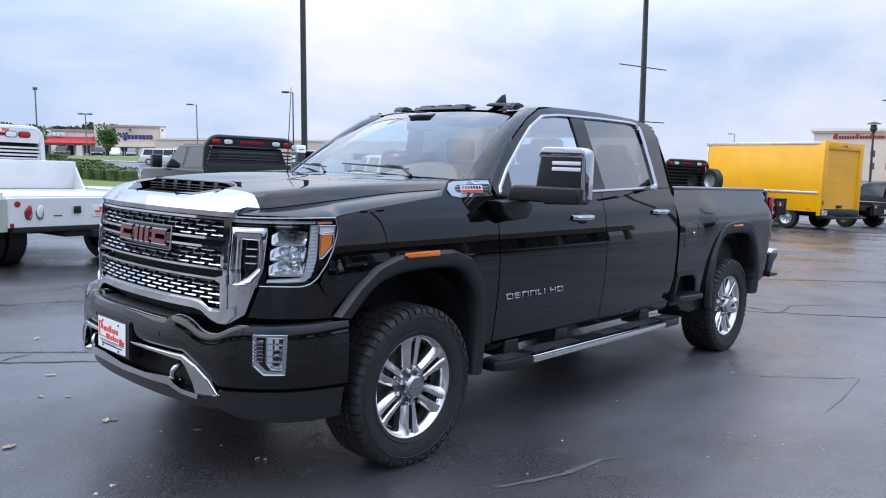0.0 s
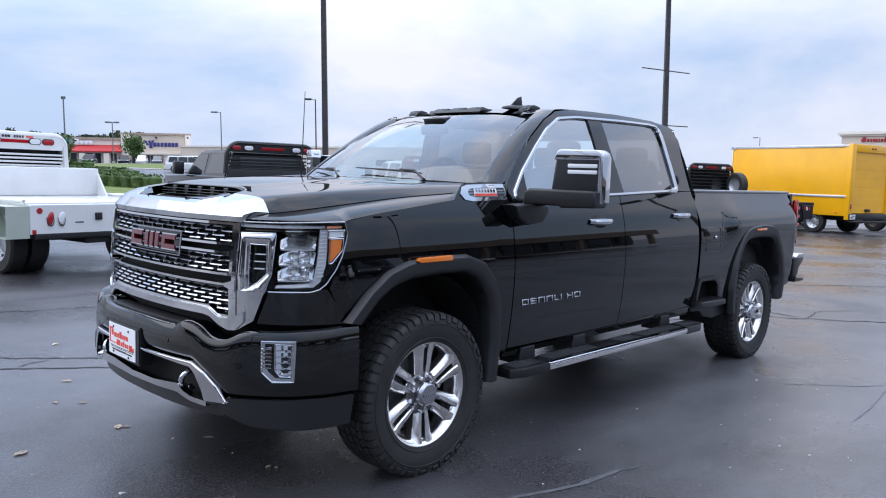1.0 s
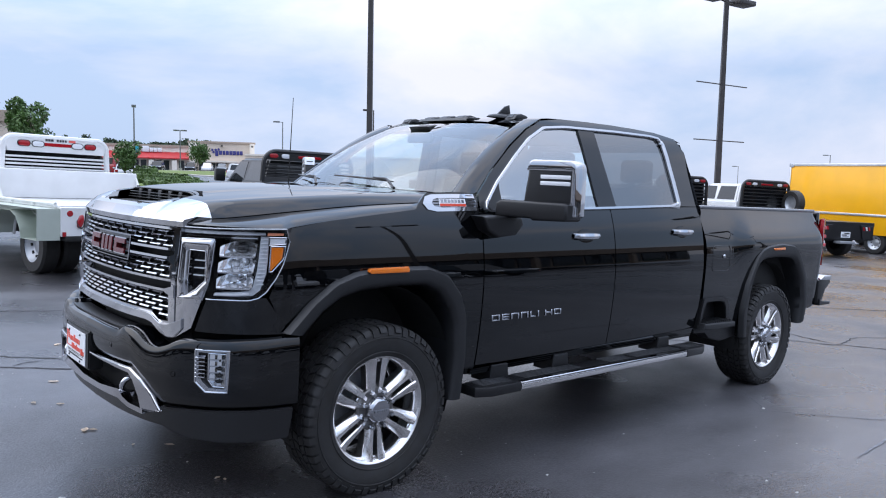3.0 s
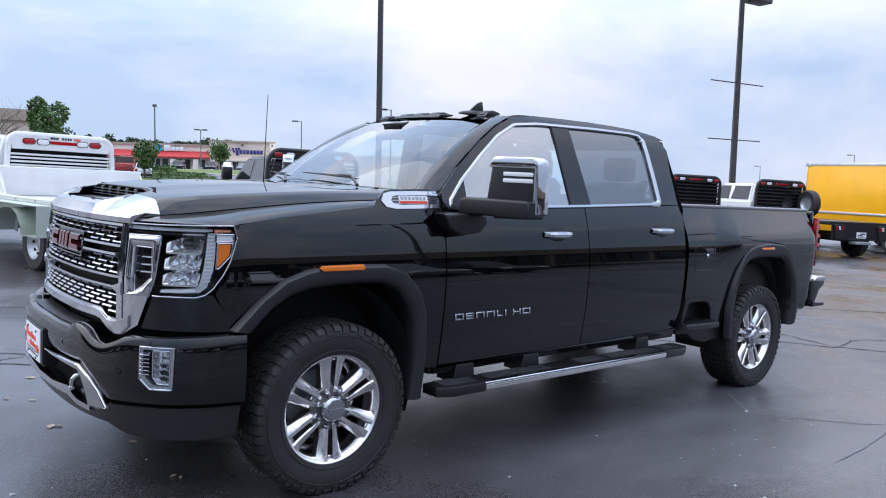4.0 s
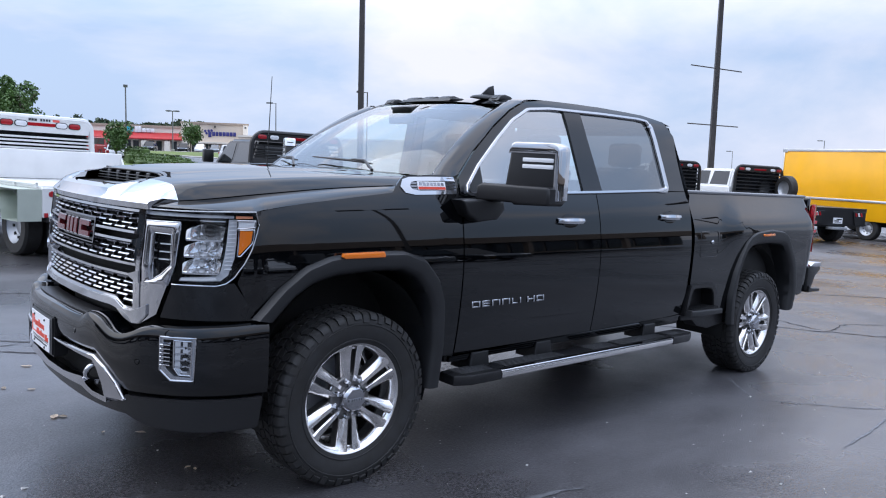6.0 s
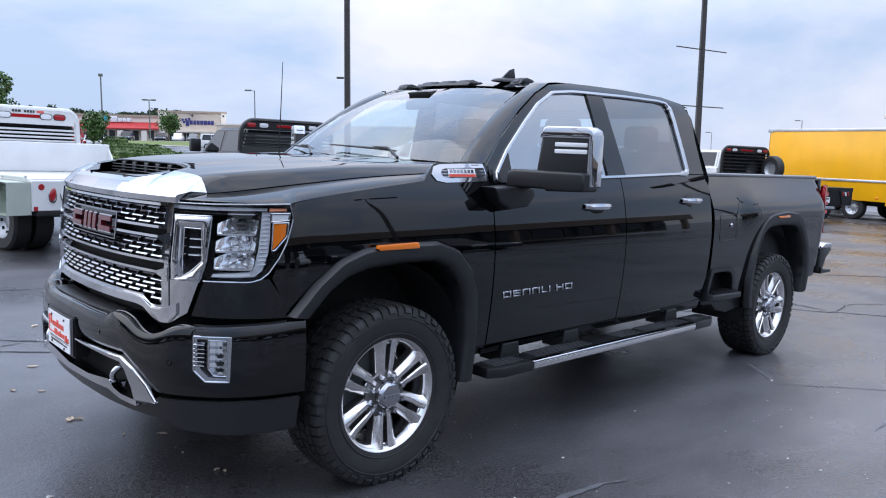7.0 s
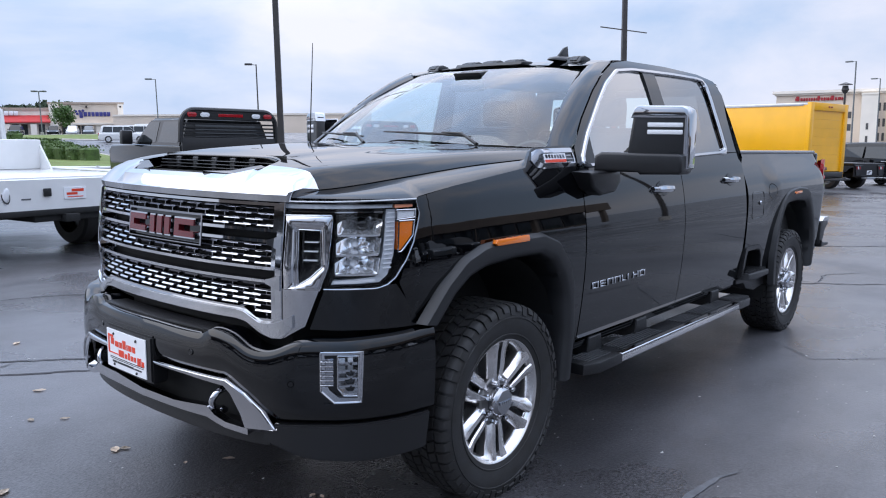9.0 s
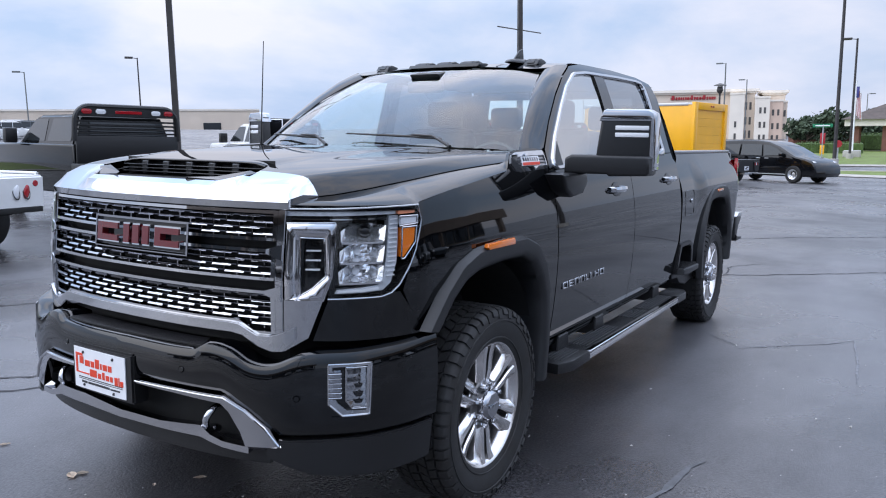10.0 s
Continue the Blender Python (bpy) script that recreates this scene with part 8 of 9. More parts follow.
block(low_wing, "wing_fascia", -6.2, 7.5, -0.5, 9, 2.0, 3.8, STUCCO)
for a in (-5.8, 0.0, 7.0):
    block(low_wing, "wing_pier", a, a + 0.8, -0.3, 0.5, -3, 2.0, BRICK_RED)
porch = thing("porch", "brown hip-roofed porch on brick piers", "building", facing(181.9, 105))
for a in (-4.0, -0.6, 5.5):
    block(porch, "brick_pier", a, a + 1.0, 0, 1.0, -3.5, 3.2, BRICK_RED)
    block(porch, "brick_pier", a, a + 1.0, 7, 8.0, -3.5, 3.2, BRICK_RED)
block(porch, "porch_fascia", -4.6, 8.0, -0.6, 9, 3.1, 3.9, STUCCO_LIGHT)
bm = bmesh.new()
a = [bm.verts.new(v) for v in ((-5.0, -1.0, 3.9), (8.4, -1.0, 3.9), (8.4, 9.4, 3.9), (-5.0, 9.4, 3.9))]
r2 = [bm.verts.new(v) for v in ((0.5, 4.2, 6.1), (4.5, 4.2, 6.1))]
bm.faces.new((a[0], a[1], r2[1], r2[0])); bm.faces.new((a[1], a[2], r2[1])); bm.faces.new((a[2], a[3], r2[0], r2[1])); bm.faces.new((a[3], a[0], r2[0]))
part("porch_roof", bm, mat("brown_shingle", (0.09, 0.07, 0.06), 0.85, vary=0.2, scale=1.5), porch, smooth=False)

# flag, signs, small things by the road
x, y = from_end(183.88, 80)
t = thing("flagpole", "white flagpole with limp striped flag", "flagpole", Matrix.Translation((x, y, lot_height(x, y))))
top = 1.55 + 80 * math.tan(radians(2.7)) - lot_height(x, y)
part("pole", tube([(0, 0, 0), (0, 0, top)], [0.09, 0.05], 10), SIGN_WHITE, t)
part("plinth", box((-0.7, -0.7, 0), (0.7, 0.7, 0.7), 0.05), CONCRETE, t)
for k in range(9):
    bm = bmesh.new()
    rows = []
    for i in range(9):
        z = top - 0.5 - 2.4 * i / 8
        xx = 0.08 + 0.14 * k
        rows.append([bm.verts.new((0.10 * math.sin(2.2 * k + 0.5 * i), u * (0.34 + 0.012 * i), z - 0.5 * u)) for u in (xx, xx + 0.14)])
    for a, b in zip(rows, rows[1:]):
        bm.faces.new((a[0], a[1], b[1], b[0]))
    part("flag_stripe", bm, SIGN_RED if k % 2 else SIGN_WHITE, t)
part("flag_canton", box((-0.11, 0.05, top - 1.5), (0.11, 0.27, top - 0.52), 0.02), SIGN_BLUE, t)
for az, d, top_el, kind in ((185.65, 66, -0.02, "street"), (184.71, 62, -1.10, "stop")):
    x, y = from_end(az, d)
    top = 1.55 + d * math.tan(radians(top_el)) - lot_height(x, y)
    t = thing("road_sign", "green street name sign on a post" if kind == "street" else "small round red road sign on a post", "sign", Matrix.Translation((x, y, lot_height(x, y))))
    part("post", tube([(0, 0, 0), (0, 0, top)], 0.05, 8), GALV, t)
    if kind == "street":
        part("name_board", box((-0.03, -0.75, top - 0.26), (0.03, 0.65, top), 0.01), SIGN_GREEN, t)
        part("name_bar", box((0.03, -0.55, top - 0.17), (0.045, 0.45, top - 0.09)), SIGN_WHITE, t)
        part("small_board", box((-0.03, -0.18, top - 1.5), (0.03, 0.18, top - 0.7), 0.01), SIGN_RED, t)
        part("yellow_board", box((-0.03, -0.15, top - 2.3), (0.03, 0.15, top - 1.6), 0.01), YELLOW, t)
    else:
        part("sign_disc", moved(tube([(0, 0, 0), (0.05, 0, 0)], 0.27, 8), Matrix.Translation((0.05, 0, top - 0.24))), SIGN_RED, t)


# ---- greenery ----
def leaf_cloud(bm, centre, radii, count, size, rng, lobes=7, flat=0.0):
    """Leaves scattered in uneven clumps through an oval, denser near its skin."""
    c = Vector(centre)
    hubs = []
    for _ in range(lobes):
        v = Vector((rng.gauss(0, 1), rng.gauss(0, 1), rng.gauss(0, 1))).normalized() * rng.uniform(0.45, 0.85)
        hubs.append((Vector((v.x * radii[0], v.y * radii[1], v.z * radii[2])), rng.uniform(0.35, 0.6)))
    for _ in range(count):
        h, r = rng.choice(hubs)
        v = Vector((rng.gauss(0, 1), rng.gauss(0, 1), rng.gauss(0, 1))).normalized() * rng.uniform(0.55, 1.0) * r
        p = c + h + Vector((v.x * radii[0], v.y * radii[1], v.z * radii[2]))
        n = Vector((rng.gauss(0, 1), rng.gauss(0, 1), rng.gauss(0, 1) + 0.6)).normalized()
        a = n.orthogonal().normalized()
        b = n.cross(a)
        s = size * rng.uniform(0.6, 1.3)
        q = [bm.verts.new(p + a * s), bm.verts.new(p + b * s * 0.55), bm.verts.new(p - a * s), bm.verts.new(p - b * s * 0.55)]
        bm.faces.new(q)


def tree(x, y, h, crown, trunk_r, leaf, label, seed, size=0.14, count=2600, bare=False):
    rng = random.Random(seed)
    t = thing("tree", label, "tree", Matrix.Translation((x, y, lot_height(x, y))))
    bm = bmesh.new()
    add_tube(bm, [(0, 0, 0), (0.05, 0.02, h * 0.25), (0.0, 0.05, h * 0.5), (0.05, 0.0, h * 0.8)], [trunk_r, trunk_r * 0.8, trunk_r * 0.5, trunk_r * 0.15], 8)
    for k in range(22 if bare else 9):
        a = rng.uniform(0, 2 * math.pi)
        z0 = h * rng.uniform(0.2, 0.6)
        L = crown * rng.uniform(0.6, 1.1)
        e = Vector((math.cos(a) * L, math.sin(a) * L, z0 + h * rng.uniform(0.15, 0.4)))
        s = Vector((0, 0, z0))
        m = s.lerp(e, 0.5) + Vector((0, 0, 0.05 * h))
        add_tube(bm, [s, m, e], [trunk_r * 0.4, trunk_r * 0.22, trunk_r * 0.06], 6)
        if bare:
            for j in range(6):
                p = s.lerp(e, rng.uniform(0.4, 0.9))
                add_tube(bm, [p, p + Vector((rng.uniform(-1, 1), rng.uniform(-1, 1), rng.uniform(0.4, 1.4)))], [trunk_r * 0.10, trunk_r * 0.03], 4)
    part("trunk", bm, BARK, t)
    if not bare:
        bm = bmesh.new()
        leaf_cloud(bm, (0, 0, h * 0.62), (crown, crown, h * 0.40), count, size, rng, 12)
        part("crown", bm, leaf, t)
    return t


for az, d, h, cr, lab, sd, cnt in ((256.0, 60, 5.6, 1.7, "young leafy tree by the car park", 3, 6000), (250.4, 70, 3.4, 1.25, "dense round shrub tree", 5, 2200), (245.9, 140, 5.0, 1.9, "small tree before the pet shop", 6, 1600), (255.3, 90, 3.0, 1.6, "low bushy tree beside the shops", 8, 1200)):
    x, y = from_eye(az, d)
    tree(x, y, h, cr, 0.10, LEAF, lab, sd, 0.13 if d < 100 else 0.22, cnt)
for az, d, h, cr, sd in ((187.0, 122, 4.6, 3.2, 14), (185.7, 116, 5.2, 3.4, 15), (184.4, 126, 4.8, 3.2, 16), (182.6, 128, 5.6, 3.6, 17)):
    x, y = from_eye(az, d)
    tree(x, y, h, cr, 0.16, FAR_LEAF, "dark leafy tree beyond the porch", sd, 0.34, 1500)
x, y = from_eye(259.3, 62)
tree(x, y, 5.6, 2.0, 0.11, LEAF, "bare leafless tree by the car park", 11, bare=True)
x, y = from_eye(260.2, 58)
tree(x, y, 3.6, 1.3, 0.10, LEAF, "dark evergreen shrub tree", 12, 0.13, 1800)
# distant woods above the roofs
rng = random.Random(21)
bm = bmesh.new()
for k in range(36):
    az = rng.uniform(244, 262) if k < 24 else rng.uniform(183, 190)
    d = rng.uniform(255, 300)
    x, y = from_eye(az, d)
    hgt = rng.uniform(5.0, 8.5) if k < 24 else rng.uniform(2, 4)
    leaf_cloud(bm, (x, y, 1.6 + d * math.tan(radians(1.75)) if k < 24 else 0.5), (rng.uniform(3, 7), rng.uniform(3, 6), rng.uniform(1.6, 3.2) if k < 24 else 2.5), 220, 0.9, rng, 6)
woods = link("distant_woods", bm, FAR_LEAF, smooth=False)
tagged(woods, "dark green line of distant woods", "woods", kind="stuff")


def hedge(pts, w, h, label, seed):
    """A clipped hedge along plan points: leafy skin of many small leaves over a dark core."""
    rng = random.Random(seed)
    p0 = Vector((*pts[0], 0))
    t = thing("hedge", label, "hedge", Matrix.Translation((pts[0][0], pts[0][1], lot_height(*pts[0]))), group="clipped hedges")
    core, skin = bmesh.new(), bmesh.new()
    for a, b in zip(pts, pts[1:]):
        A, B = Vector((*a, 0)), Vector((*b, 0))
        d = (B - A)
        L = d.length
        d.normalize()
        nrm = Vector((-d.y, d.x, 0))
        n = max(int(L / 0.8), 1)
        for i in range(n):
            c = A + d * (L * (i + 0.5) / n)
            z = lot_height(c.x, c.y) - lot_height(*pts[0])
            add_box(core, (c.x - p0.x - 0.42, c.y - p0.y - w * 0.42, z), (c.x - p0.x + 0.42, c.y - p0.y + w * 0.42, z + h * 0.92), 0.1, 1)
        for _ in range(int(L * 130)):
            c = A + d * rng.uniform(0, L)
            z = lot_height(c.x, c.y) - lot_height(*pts[0])
            u, v = rng.uniform(-1, 1), rng.uniform(0, 1)
            if rng.random() < 0.5:
                p = c + nrm * (w / 2 * u) + Vector((0, 0, z + h * rng.uniform(0.93, 1.05)))
            else:
                p = c + nrm * (w / 2 * (1 if u > 0 else -1) * rng.uniform(0.92, 1.06)) + Vector((0, 0, z + h * v))
            p = p - p0
            m = Vector((rng.gauss(0, 1), rng.gauss(0, 1), rng.gauss(0, 1) + 0.5)).normalized()
            e = m.orthogonal().normalized()
            f = m.cross(e)
            s = rng.uniform(0.05, 0.11)
            skin.faces.new([skin.verts.new(p + e * s), skin.verts.new(p + f * s * 0.6), skin.verts.new(p - e * s), skin.verts.new(p - f * s * 0.6)])
    part("hedge_core", core, HEDGE, t, smooth=False)
    part("hedge_leaves", skin, HEDGE, t, smooth=False)


for k, (az0, az1, d0, d1, w, h) in enumerate(((248.7, 244.2, 50, 46, 1.3, 0.85), (248.9, 245.4, 57, 55, 1.2, 0.85), (249.6, 246.2, 64, 60, 1.2, 0.95), (249.8, 248.4, 70, 70, 1.6, 1.3), (187.4, 184.3, 97, 94, 3.0, 1.3), (183.9, 182.4, 120, 118, 3.0, 2.2))):
    hedge([from_eye(az0, d0), from_eye((az0 + az1) / 2, (d0 + d1) / 2), from_eye(az1, d1)], w, h, "clipped green hedge row on the verge", 30 + k)


def sheet(pts, lift, material, name, label, cat, n=10, kerb=True):
    """A patch of ground cover between two lines of plan points, following the land, with a kerb round it."""
    A, B = pts
    bm = bmesh.new()
    nu = 24
    a, b = along(A, nu), along(B, nu)
    grid = []
    for p, q in zip(a, b):
        row = []
        for j in range(n + 1):
            x, y = p[0] + (q[0] - p[0]) * j / n, p[1] + (q[1] - p[1]) * j / n
            row.append(bm.verts.new((x, y, lot_height(x, y) + lift)))
        grid.append(row)
    for i in range(nu):
        for j in range(n):
            bm.faces.new((grid[i][j], grid[i + 1][j], grid[i + 1][j + 1], grid[i][j + 1]))
    bmesh.ops.recalc_face_normals(bm, faces=bm.faces)
    tagged(link(name, bm, material), label, cat, kind="structure")
    if kerb:
        ring = a + b[::-1] + [a[0]]
        bm = bmesh.new()
        add_tube(bm, [(x, y, lot_height(x, y) + lift * 0.5) for x, y in ring], 0.11, 4, caps=False)
        tagged(link("kerb", bm, CONCRETE), "pale concrete kerb round the grass", "kerb", kind="structure")


sheet(([from_eye(252, 30), from_eye(248, 29), from_eye(243.0, 33), from_eye(238, 37)], [from_eye(252, 74), from_eye(248, 74), from_eye(244.6, 62), from_eye(241.5, 45)]), 0.12, GRASS, "grass_verge", "mown green verge beyond the fence", "grass")
sheet(([from_eye(256, 120), from_eye(243.5, 95)], [from_eye(256, 170), from_eye(243, 150)]), 0.10, GRASS, "grass_bank", "green bank before the shops", "grass")
sheet(([from_eye(186.5, 46), from_eye(183, 45), from_eye(176, 46)], [from_eye(186.3, 51), from_eye(183, 51), from_eye(176, 52)]), 0.12, GRASS, "grass_strip", "narrow mown strip along the lot", "grass")
sheet(([from_eye(186.5, 60), from_eye(183, 60), from_eye(174, 62)], [from_eye(189, 110), from_eye(183, 110), from_eye(174, 110)]), 0.12, GRASS, "grass_verge", "mown green verge before the porch", "grass")
sheet(([from_eye(270, 30), from_eye(256, 29)], [from_eye(270, 60), from_eye(254, 74)]), 0.12, GRASS, "grass_verge", "mown green verge by the small trees", "grass")

# low white rail fence at the edge of the lot
fx0, fx1 = Vector((*from_eye(250.5, 25.5), 0)), Vector((*from_eye(232, 26.5), 0))
fence = thing("rail_fence", "low white pipe rail fence at the lot edge", "fence", Matrix.Identity(4))
for hgt in (0.34, 0.62):
    pts = [fx0.lerp(fx1, k / 12) for k in range(13)]
    part("rail", tube([(p.x, p.y, lot_height(p.x, p.y) + hgt) for p in pts], 0.045, 8), WHITE_PAINT, fence)
for k in range(7):
    p = fx0.lerp(fx1, k / 6)
    z = lot_height(p.x, p.y)
    part("post", tube([(p.x, p.y, z), (p.x, p.y, z + 0.68)], 0.05, 8), WHITE_PAINT, fence)
# ---- the side of the lot that the paint and chrome mirror: parked row, sales building, lamp poles ----
for k, (x, y, hd, paint, lab) in enumerate((
        (-13.5, 15.2, 268, DARK_CAR, "black sport utility parked in the facing row"), (-10.4, 15.0, 271, GREY_CAR, "grey sport utility parked in the facing row"), (-7.2, 15.3, 270, DARK_CAR, "black sport utility parked in the facing row"),
        (-4.1, 14.9, 269, SILVER, "silver car parked in the facing row"), (-1.0, 15.1, 272, DARK_CAR, "black car parked in the facing row"), (2.1, 15.2, 270, GREY_CAR, "grey car parked in the facing row"), (5.2, 15.0, 268, DARK_CAR, "black sport utility parked in the facing row"),
        (8.4, 15.3, 270, GREY_CAR, "grey car parked in the facing row"), (17.2, 9.6, 182, DARK_CAR, "black sport utility parked in the end row"), (17.0, 6.5, 179, GREY_CAR, "grey car parked in the end row"), (17.3, 3.4, 181, DARK_CAR, "black car parked in the end row"),
        (17.1, 0.2, 180, DARK_CAR, "black sport utility parked in the end row"), (17.0, -2.9, 178, GREY_CAR, "grey sport utility parked in the end row"), (17.2, -6.0, 181, DARK_CAR, "black car parked in the end row"))):
    suv = "utility" in lab
    saloon("car", stand(x, y, hd), paint, lab, "car", 5.0 if suv else 4.8, 1.95 if suv else 1.85, 1.85 if suv else 1.5, 0.6 if suv else 0.1, group="cars parked facing the truck")


def sales_hall(m, w, d, h, label):
    """A low flat-roofed hall with a dark glass front and a deep fascia; its front faces -y."""
    t = thing("sales_building", label, "building", m)
    part("wall", box((-w / 2, 0.3, 0), (w / 2, d, h), 0.03, 1), HALL_BROWN, t, smooth=False)
    part("fascia", box((-w / 2 - 0.8, -1.6, h - 1.1), (w / 2 + 0.8, d + 0.2, h + 0.5), 0.05, 1), HALL_BROWN, t, smooth=False)
    n = int(w / 3)
    for k in range(n):
        x = -w / 2 + w * (k + 0.5) / n
        part("shop_window", box((x - w / n * 0.45, 0.2, 0.4), (x + w / n * 0.45, 0.32, h - 1.3), 0.01, 1), SHOP_GLASS, t, smooth=False)
    for k in range(0, n + 1, 3):
        x = -w / 2 + w * k / n
        part("post", box((x - 0.2, -1.4, 0), (x + 0.2, -1.0, h - 1.1), 0.02, 1), HALL_BROWN, t, smooth=False)


x, y = -14.0, 27.0
sales_hall(Matrix.Translation((x, y, lot_height(x, y))), 66, 14, 4.4, "low brown sales building with dark shop windows")
x, y = 34.0, -2.0
sales_hall(Matrix.Translation((x, y, lot_height(x, y))) @ pose(0, 0, 0, 0, 0, 270), 50, 12, 4.6, "low brown workshop building with dark windows")
light_pole(-16.2, 20.3, 10.3, 0.15, (40, 220), POLE, "bronze lamp pole with twin heads in the lot", size=1.1)
light_pole(-29.6, 13.5, 10.0, 0.15, (65, 245), POLE, "bronze lamp pole with twin heads in the lot", size=1.1)
light_pole(15.0, 5.0, 8.2, 0.13, (90, 270), POLE, "bronze lamp pole with twin heads in the lot", size=0.8)
# ---- cracks, scuffs and litter on the lot ----
CRACK = mat("crack_shadow", (0.035, 0.035, 0.04), 0.9, vary=0.3, scale=6)
SCUFF = mat("rubber_scuff", (0.095, 0.098, 0.106), 0.5, vary=0.3, scale=20)
CHALK = mat("worn_line", (0.165, 0.168, 0.182), 0.7, vary=0.3, scale=25, fine=0.4, fine_scale=160)
DRY_LEAF = mat("dry_leaf", (0.66, 0.56, 0.46), 0.8, vary=0.25, scale=40, each=0.25)
GRIT = mat("pale_grit", (0.42, 0.41, 0.40), 0.8, each=0.3)


def strip(name, pts, width, material, label, seed, wob=0.03, lift=0.004, step=0.05):
    """A crack or scuff: a narrow wandering strip laid on the asphalt."""
    rng = random.Random(seed)
    pts = [Vector((x, y, 0)) for x, y in pts]
    line = []
    for a, b in zip(pts, pts[1:]):
        n = max(int((b - a).length / step), 1)
        for k in range(n):
            line.append(a.lerp(b, k / n))
    line.append(pts[-1])
    bm = bmesh.new()
    rows, drift = [], 0.0
    for i, p in enumerate(line):
        d = (line[min(i + 1, len(line) - 1)] - line[max(i - 1, 0)]).normalized()
        nrm = Vector((-d.y, d.x, 0))
        drift = 0.8 * drift + rng.uniform(-wob, wob) * 0.6
        w = width * rng.uniform(0.55, 1.25) * min(1.0, 0.35 + 4 * min(i, len(line) - 1 - i) / len(line))
        q = p + nrm * drift
        rows.append([bm.verts.new((v.x, v.y, lot_height(v.x, v.y) + lift)) for v in (q - nrm * w / 2, q + nrm * w / 2)])
    for a, b in zip(rows, rows[1:]):
        bm.faces.new((a[0], b[0], b[1], a[1]))
    bmesh.ops.recalc_face_normals(bm, faces=bm.faces)
    ob = link(name, outward(bm, (0, 0, 1)), material)
    tagged(ob, label, name.replace("_", " "), kind="structure")


crack_lab = "narrow dark crack across the asphalt"
strip("asphalt_crack", [(1.5, -3.6), (0.78, -2.74), (0.59, -2.58), (0.34, -2.42), (0.0, -2.10), (-0.7, -1.5)], 0.022, CRACK, crack_lab, 1)
strip("asphalt_crack", [(1.7, -3.0), (0.88, -2.40), (0.70, -2.26), (0.50, -2.14), (0.25, -1.95), (0.0, -1.82), (-0.9, -1.3)], 0.024, CRACK, crack_lab, 2)
strip("asphalt_crack", [(0.86, -2.47), (0.73, -2.55), (0.60, -2.56)], 0.016, CRACK, crack_lab, 3)
strip("asphalt_crack", [(-4.2, -1.2), (-5.15, -0.33), (-5.9, 0.05), (-6.28, 0.16), (-6.45, 0.48), (-6.62, 0.66), (-6.75, 0.85), (-7.05, 1.26), (-7.40, 1.70), (-7.91, 2.24), (-9.4, 3.6)], 0.030, CRACK, crack_lab, 4)
strip("asphalt_crack", [(-6.9, -0.5), (-6.75, -0.08), (-6.66, 0.22), (-6.60, 0.55)], 0.026, CRACK, crack_lab, 5)
strip("asphalt_crack", [(-6.58, 0.62), (-7.15, 0.56), (-7.33, 0.58), (-7.8, 0.9)], 0.016, CRACK, crack_lab, 6)
strip("asphalt_crack", [(-9.0, -1.2), (-11.2, 0.8), (-12.6, 2.6), (-15.0, 4.4)], 0.035, CRACK, crack_lab, 7)
strip("asphalt_crack", [(-2.5, -3.4), (-0.6, -4.6), (1.2, -5.2), (3.0, -6.4)], 0.026, CRACK, crack_lab, 8)
strip("rubber_scuff", [(-0.07, 1.50), (-0.26, 1.57), (-0.46, 1.635), (-0.78, 1.665), (-0.90, 1.71)], 0.034, SCUFF, "curved dark rubber scuff on the asphalt", 9, 0.004)
line_lab = "faint worn pale line on the asphalt"
strip("worn_line", [(-3.64, 1.02), (-3.27, 1.39)], 0.014, CHALK, line_lab, 10, 0.004)
strip("worn_line", [(-3.19, 1.42), (-3.47, 1.70), (-3.73, 1.98), (-3.96, 2.15)], 0.016, CHALK, line_lab, 11, 0.006)
strip("worn_line", [(-2.73, 2.25), (-3.45, 2.20), (-3.96, 2.15)], 0.018, CHALK, line_lab, 12, 0.008)


def fallen_leaf(x, y, size, turn, seed):
    rng = random.Random(seed)
    bm = bmesh.new()
    left, right, mid = [], [], []
    for k in range(7):
        u = k / 6
        w = 0.30 * math.sin(math.pi * min(u * 0.92 + 0.06, 1)) ** 0.8 * rng.uniform(0.8, 1.15)
        curl = 0.22 * (u - 0.5) ** 2 * 4
        mid.append(bm.verts.new((size * (u - 0.5), 0, size * 0.06 * curl + 0.003)))
        left.append(bm.verts.new((size * (u - 0.5), size * w, size * (0.10 * w + 0.10 * curl) + 0.004 + rng.uniform(0, 0.004))))
        right.append(bm.verts.new((size * (u - 0.5), -size * w, size * (0.16 * w + 0.08 * curl) + 0.004)))
    for a in (left, right):
        for i in range(6):
            bm.faces.new((mid[i], mid[i + 1], a[i + 1], a[i]))
    bmesh.ops.solidify(bm, geom=list(bm.faces), thickness=0.0015)
    ob = link("fallen_leaf", bm, DRY_LEAF)
    ob.matrix_world = Matrix.Translation((x, y, lot_height(x, y) + 0.001)) @ pose(0, 0, 0, 0, 0, turn)
    tagged(ob, "curled dry brown leaf on the asphalt", "leaf", group="fallen leaves")


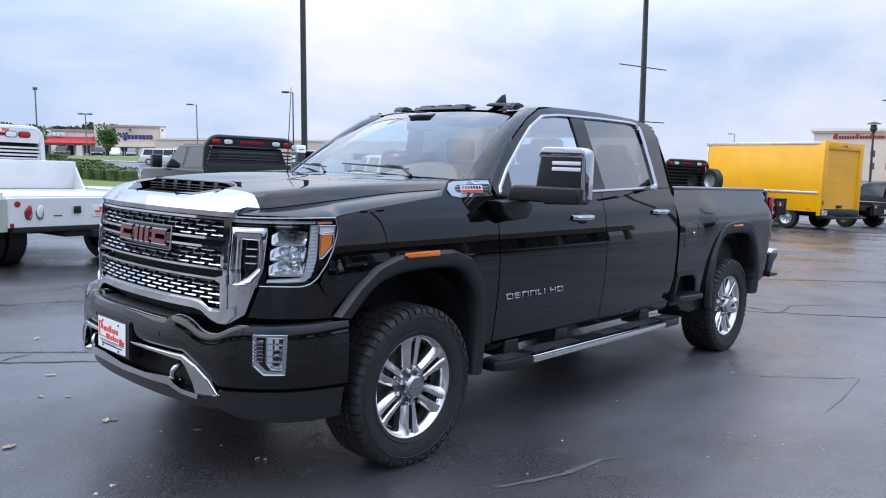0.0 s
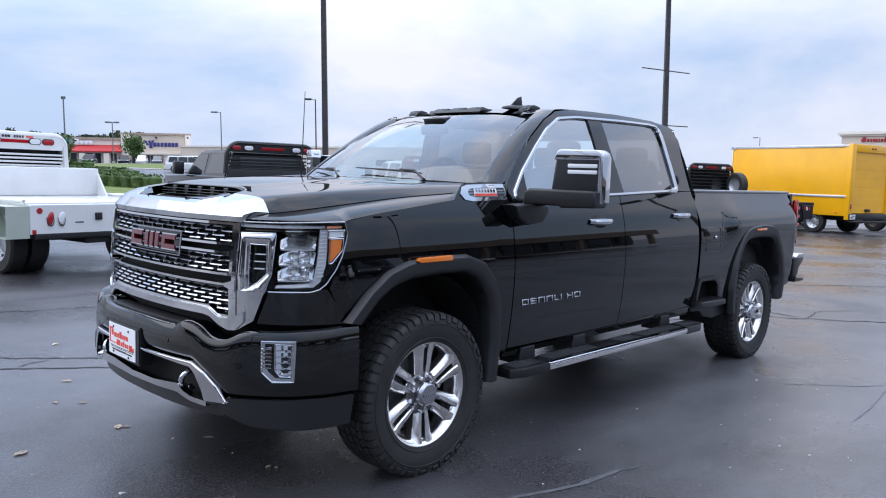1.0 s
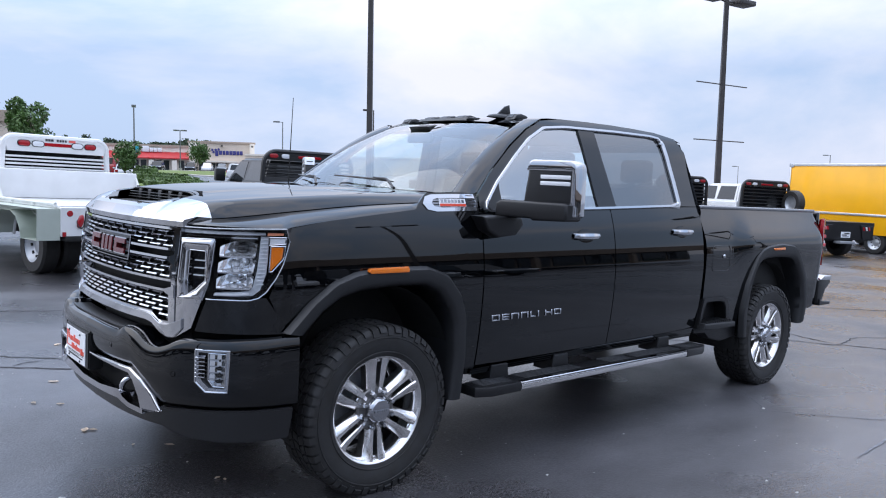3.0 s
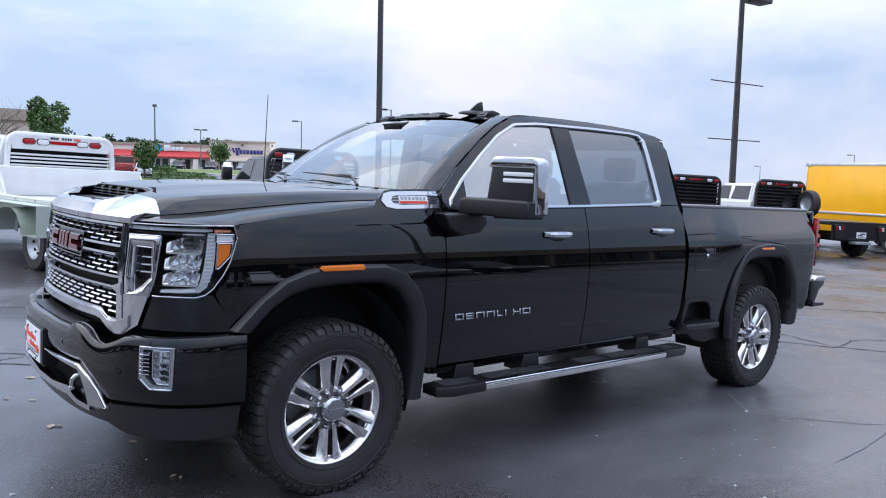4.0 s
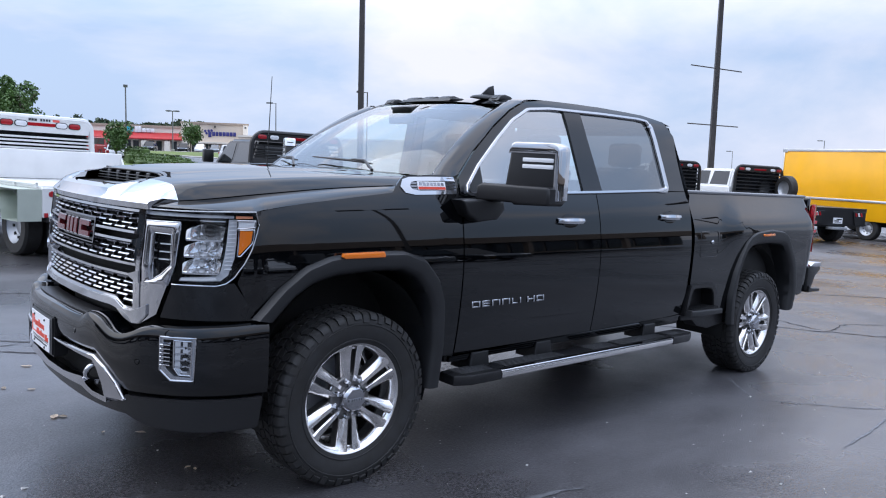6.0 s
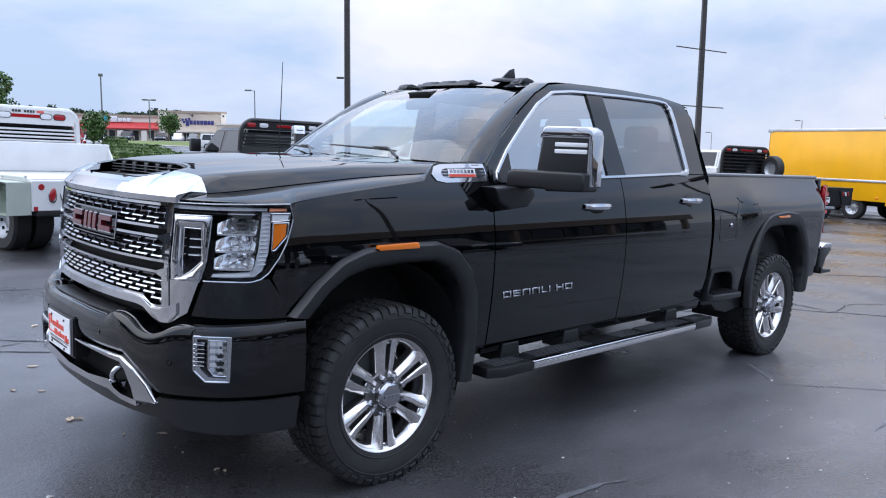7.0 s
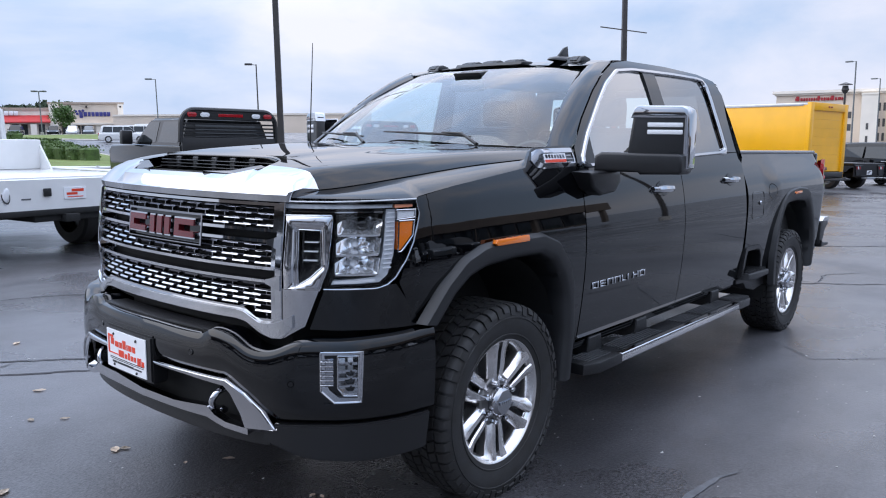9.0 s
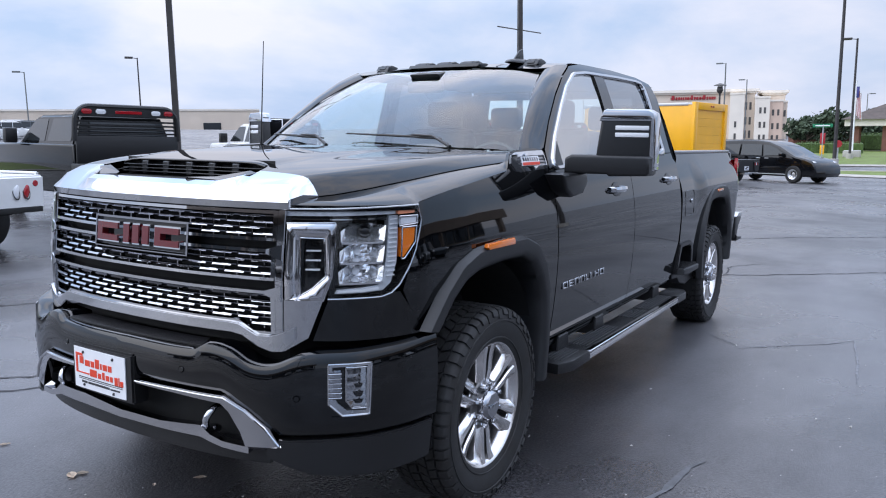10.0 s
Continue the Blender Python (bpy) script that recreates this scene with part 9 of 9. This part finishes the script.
for i, (x, y, size, turn) in enumerate(((1.42, -0.58, 0.085, 20), (0.87, -0.67, 0.070, 70), (0.83, -0.65, 0.055, 130), (0.57, -0.17, 0.060, 310), (0.38, -3.07, 0.07, 40), (0.73, -1.85, 0.075, 140), (0.97, -1.38, 0.05, 100), (0.84, -1.27, 0.05, 140), (0.56, 0.42, 0.035, 10), (0.54, 0.46, 0.030, 80), (0.73, -0.28, 0.03, 60))):
    fallen_leaf(x, y, size, turn, 40 + i)

# pale grit strewn over the near asphalt
rng = random.Random(5)
bm = bmesh.new()
spots = [(1.34, 0.29, 0.016), (1.25, 0.25, 0.018), (-3.27, 1.39, 0.018), (-3.38, 1.81, 0.014), (-1.82, 2.28, 0.018), (-1.85, 2.10, 0.014), (-1.85, 1.16, 0.012), (-0.89, 1.35, 0.012)]
spots += [(rng.uniform(-5, 2.2), rng.uniform(-3.0, 2.6), rng.choice((0.004, 0.005, 0.006, 0.009))) for _ in range(420)]
for x, y, r in spots:
    a0 = rng.uniform(0, 6.28)
    z = lot_height(x, y)
    ring = [bm.verts.new((x + r * rng.uniform(0.5, 1.1) * math.cos(a0 + 2.1 * k) * (1.0 if k else 1.6), y + r * rng.uniform(0.4, 0.9) * math.sin(a0 + 2.1 * k), z + 0.0015)) for k in range(3)]
    top = bm.verts.new((x, y, z + r * 0.6))
    for k in range(3):
        bm.faces.new((ring[k], ring[(k + 1) % 3], top))
bmesh.ops.recalc_face_normals(bm, faces=bm.faces)
tagged(link("grit", bm, GRIT, smooth=False), "pale grit and crumbs scattered over the asphalt", "grit", kind="stuff")

# crumpled white plastic on the asphalt by the flatbed's wheel
rng = random.Random(77)
bm = bmesh.new()
bmesh.ops.create_icosphere(bm, subdivisions=3, radius=1.0)
for v in bm.verts:
    k = 1 + 0.22 * math.sin(7 * v.co.x + 3 * v.co.y) * math.cos(6 * v.co.z + 2 * v.co.x) + rng.uniform(-0.07, 0.07)
    v.co = Vector((v.co.x * 0.22 * k, v.co.y * 0.15 * k, max(v.co.z, -0.4) * 0.085 * k + 0.034))
bag = link("plastic_bag", bm, mat("white_plastic", (0.72, 0.73, 0.75), 0.4, vary=0.06, scale=12))
bag.matrix_world = Matrix.Translation((-1.12, -8.35, lot_height(-1.12, -8.35) - 0.004)) @ pose(0, 0, 0, 0, 0, 30)
tagged(bag, "crumpled white plastic bag on the asphalt", "bag")
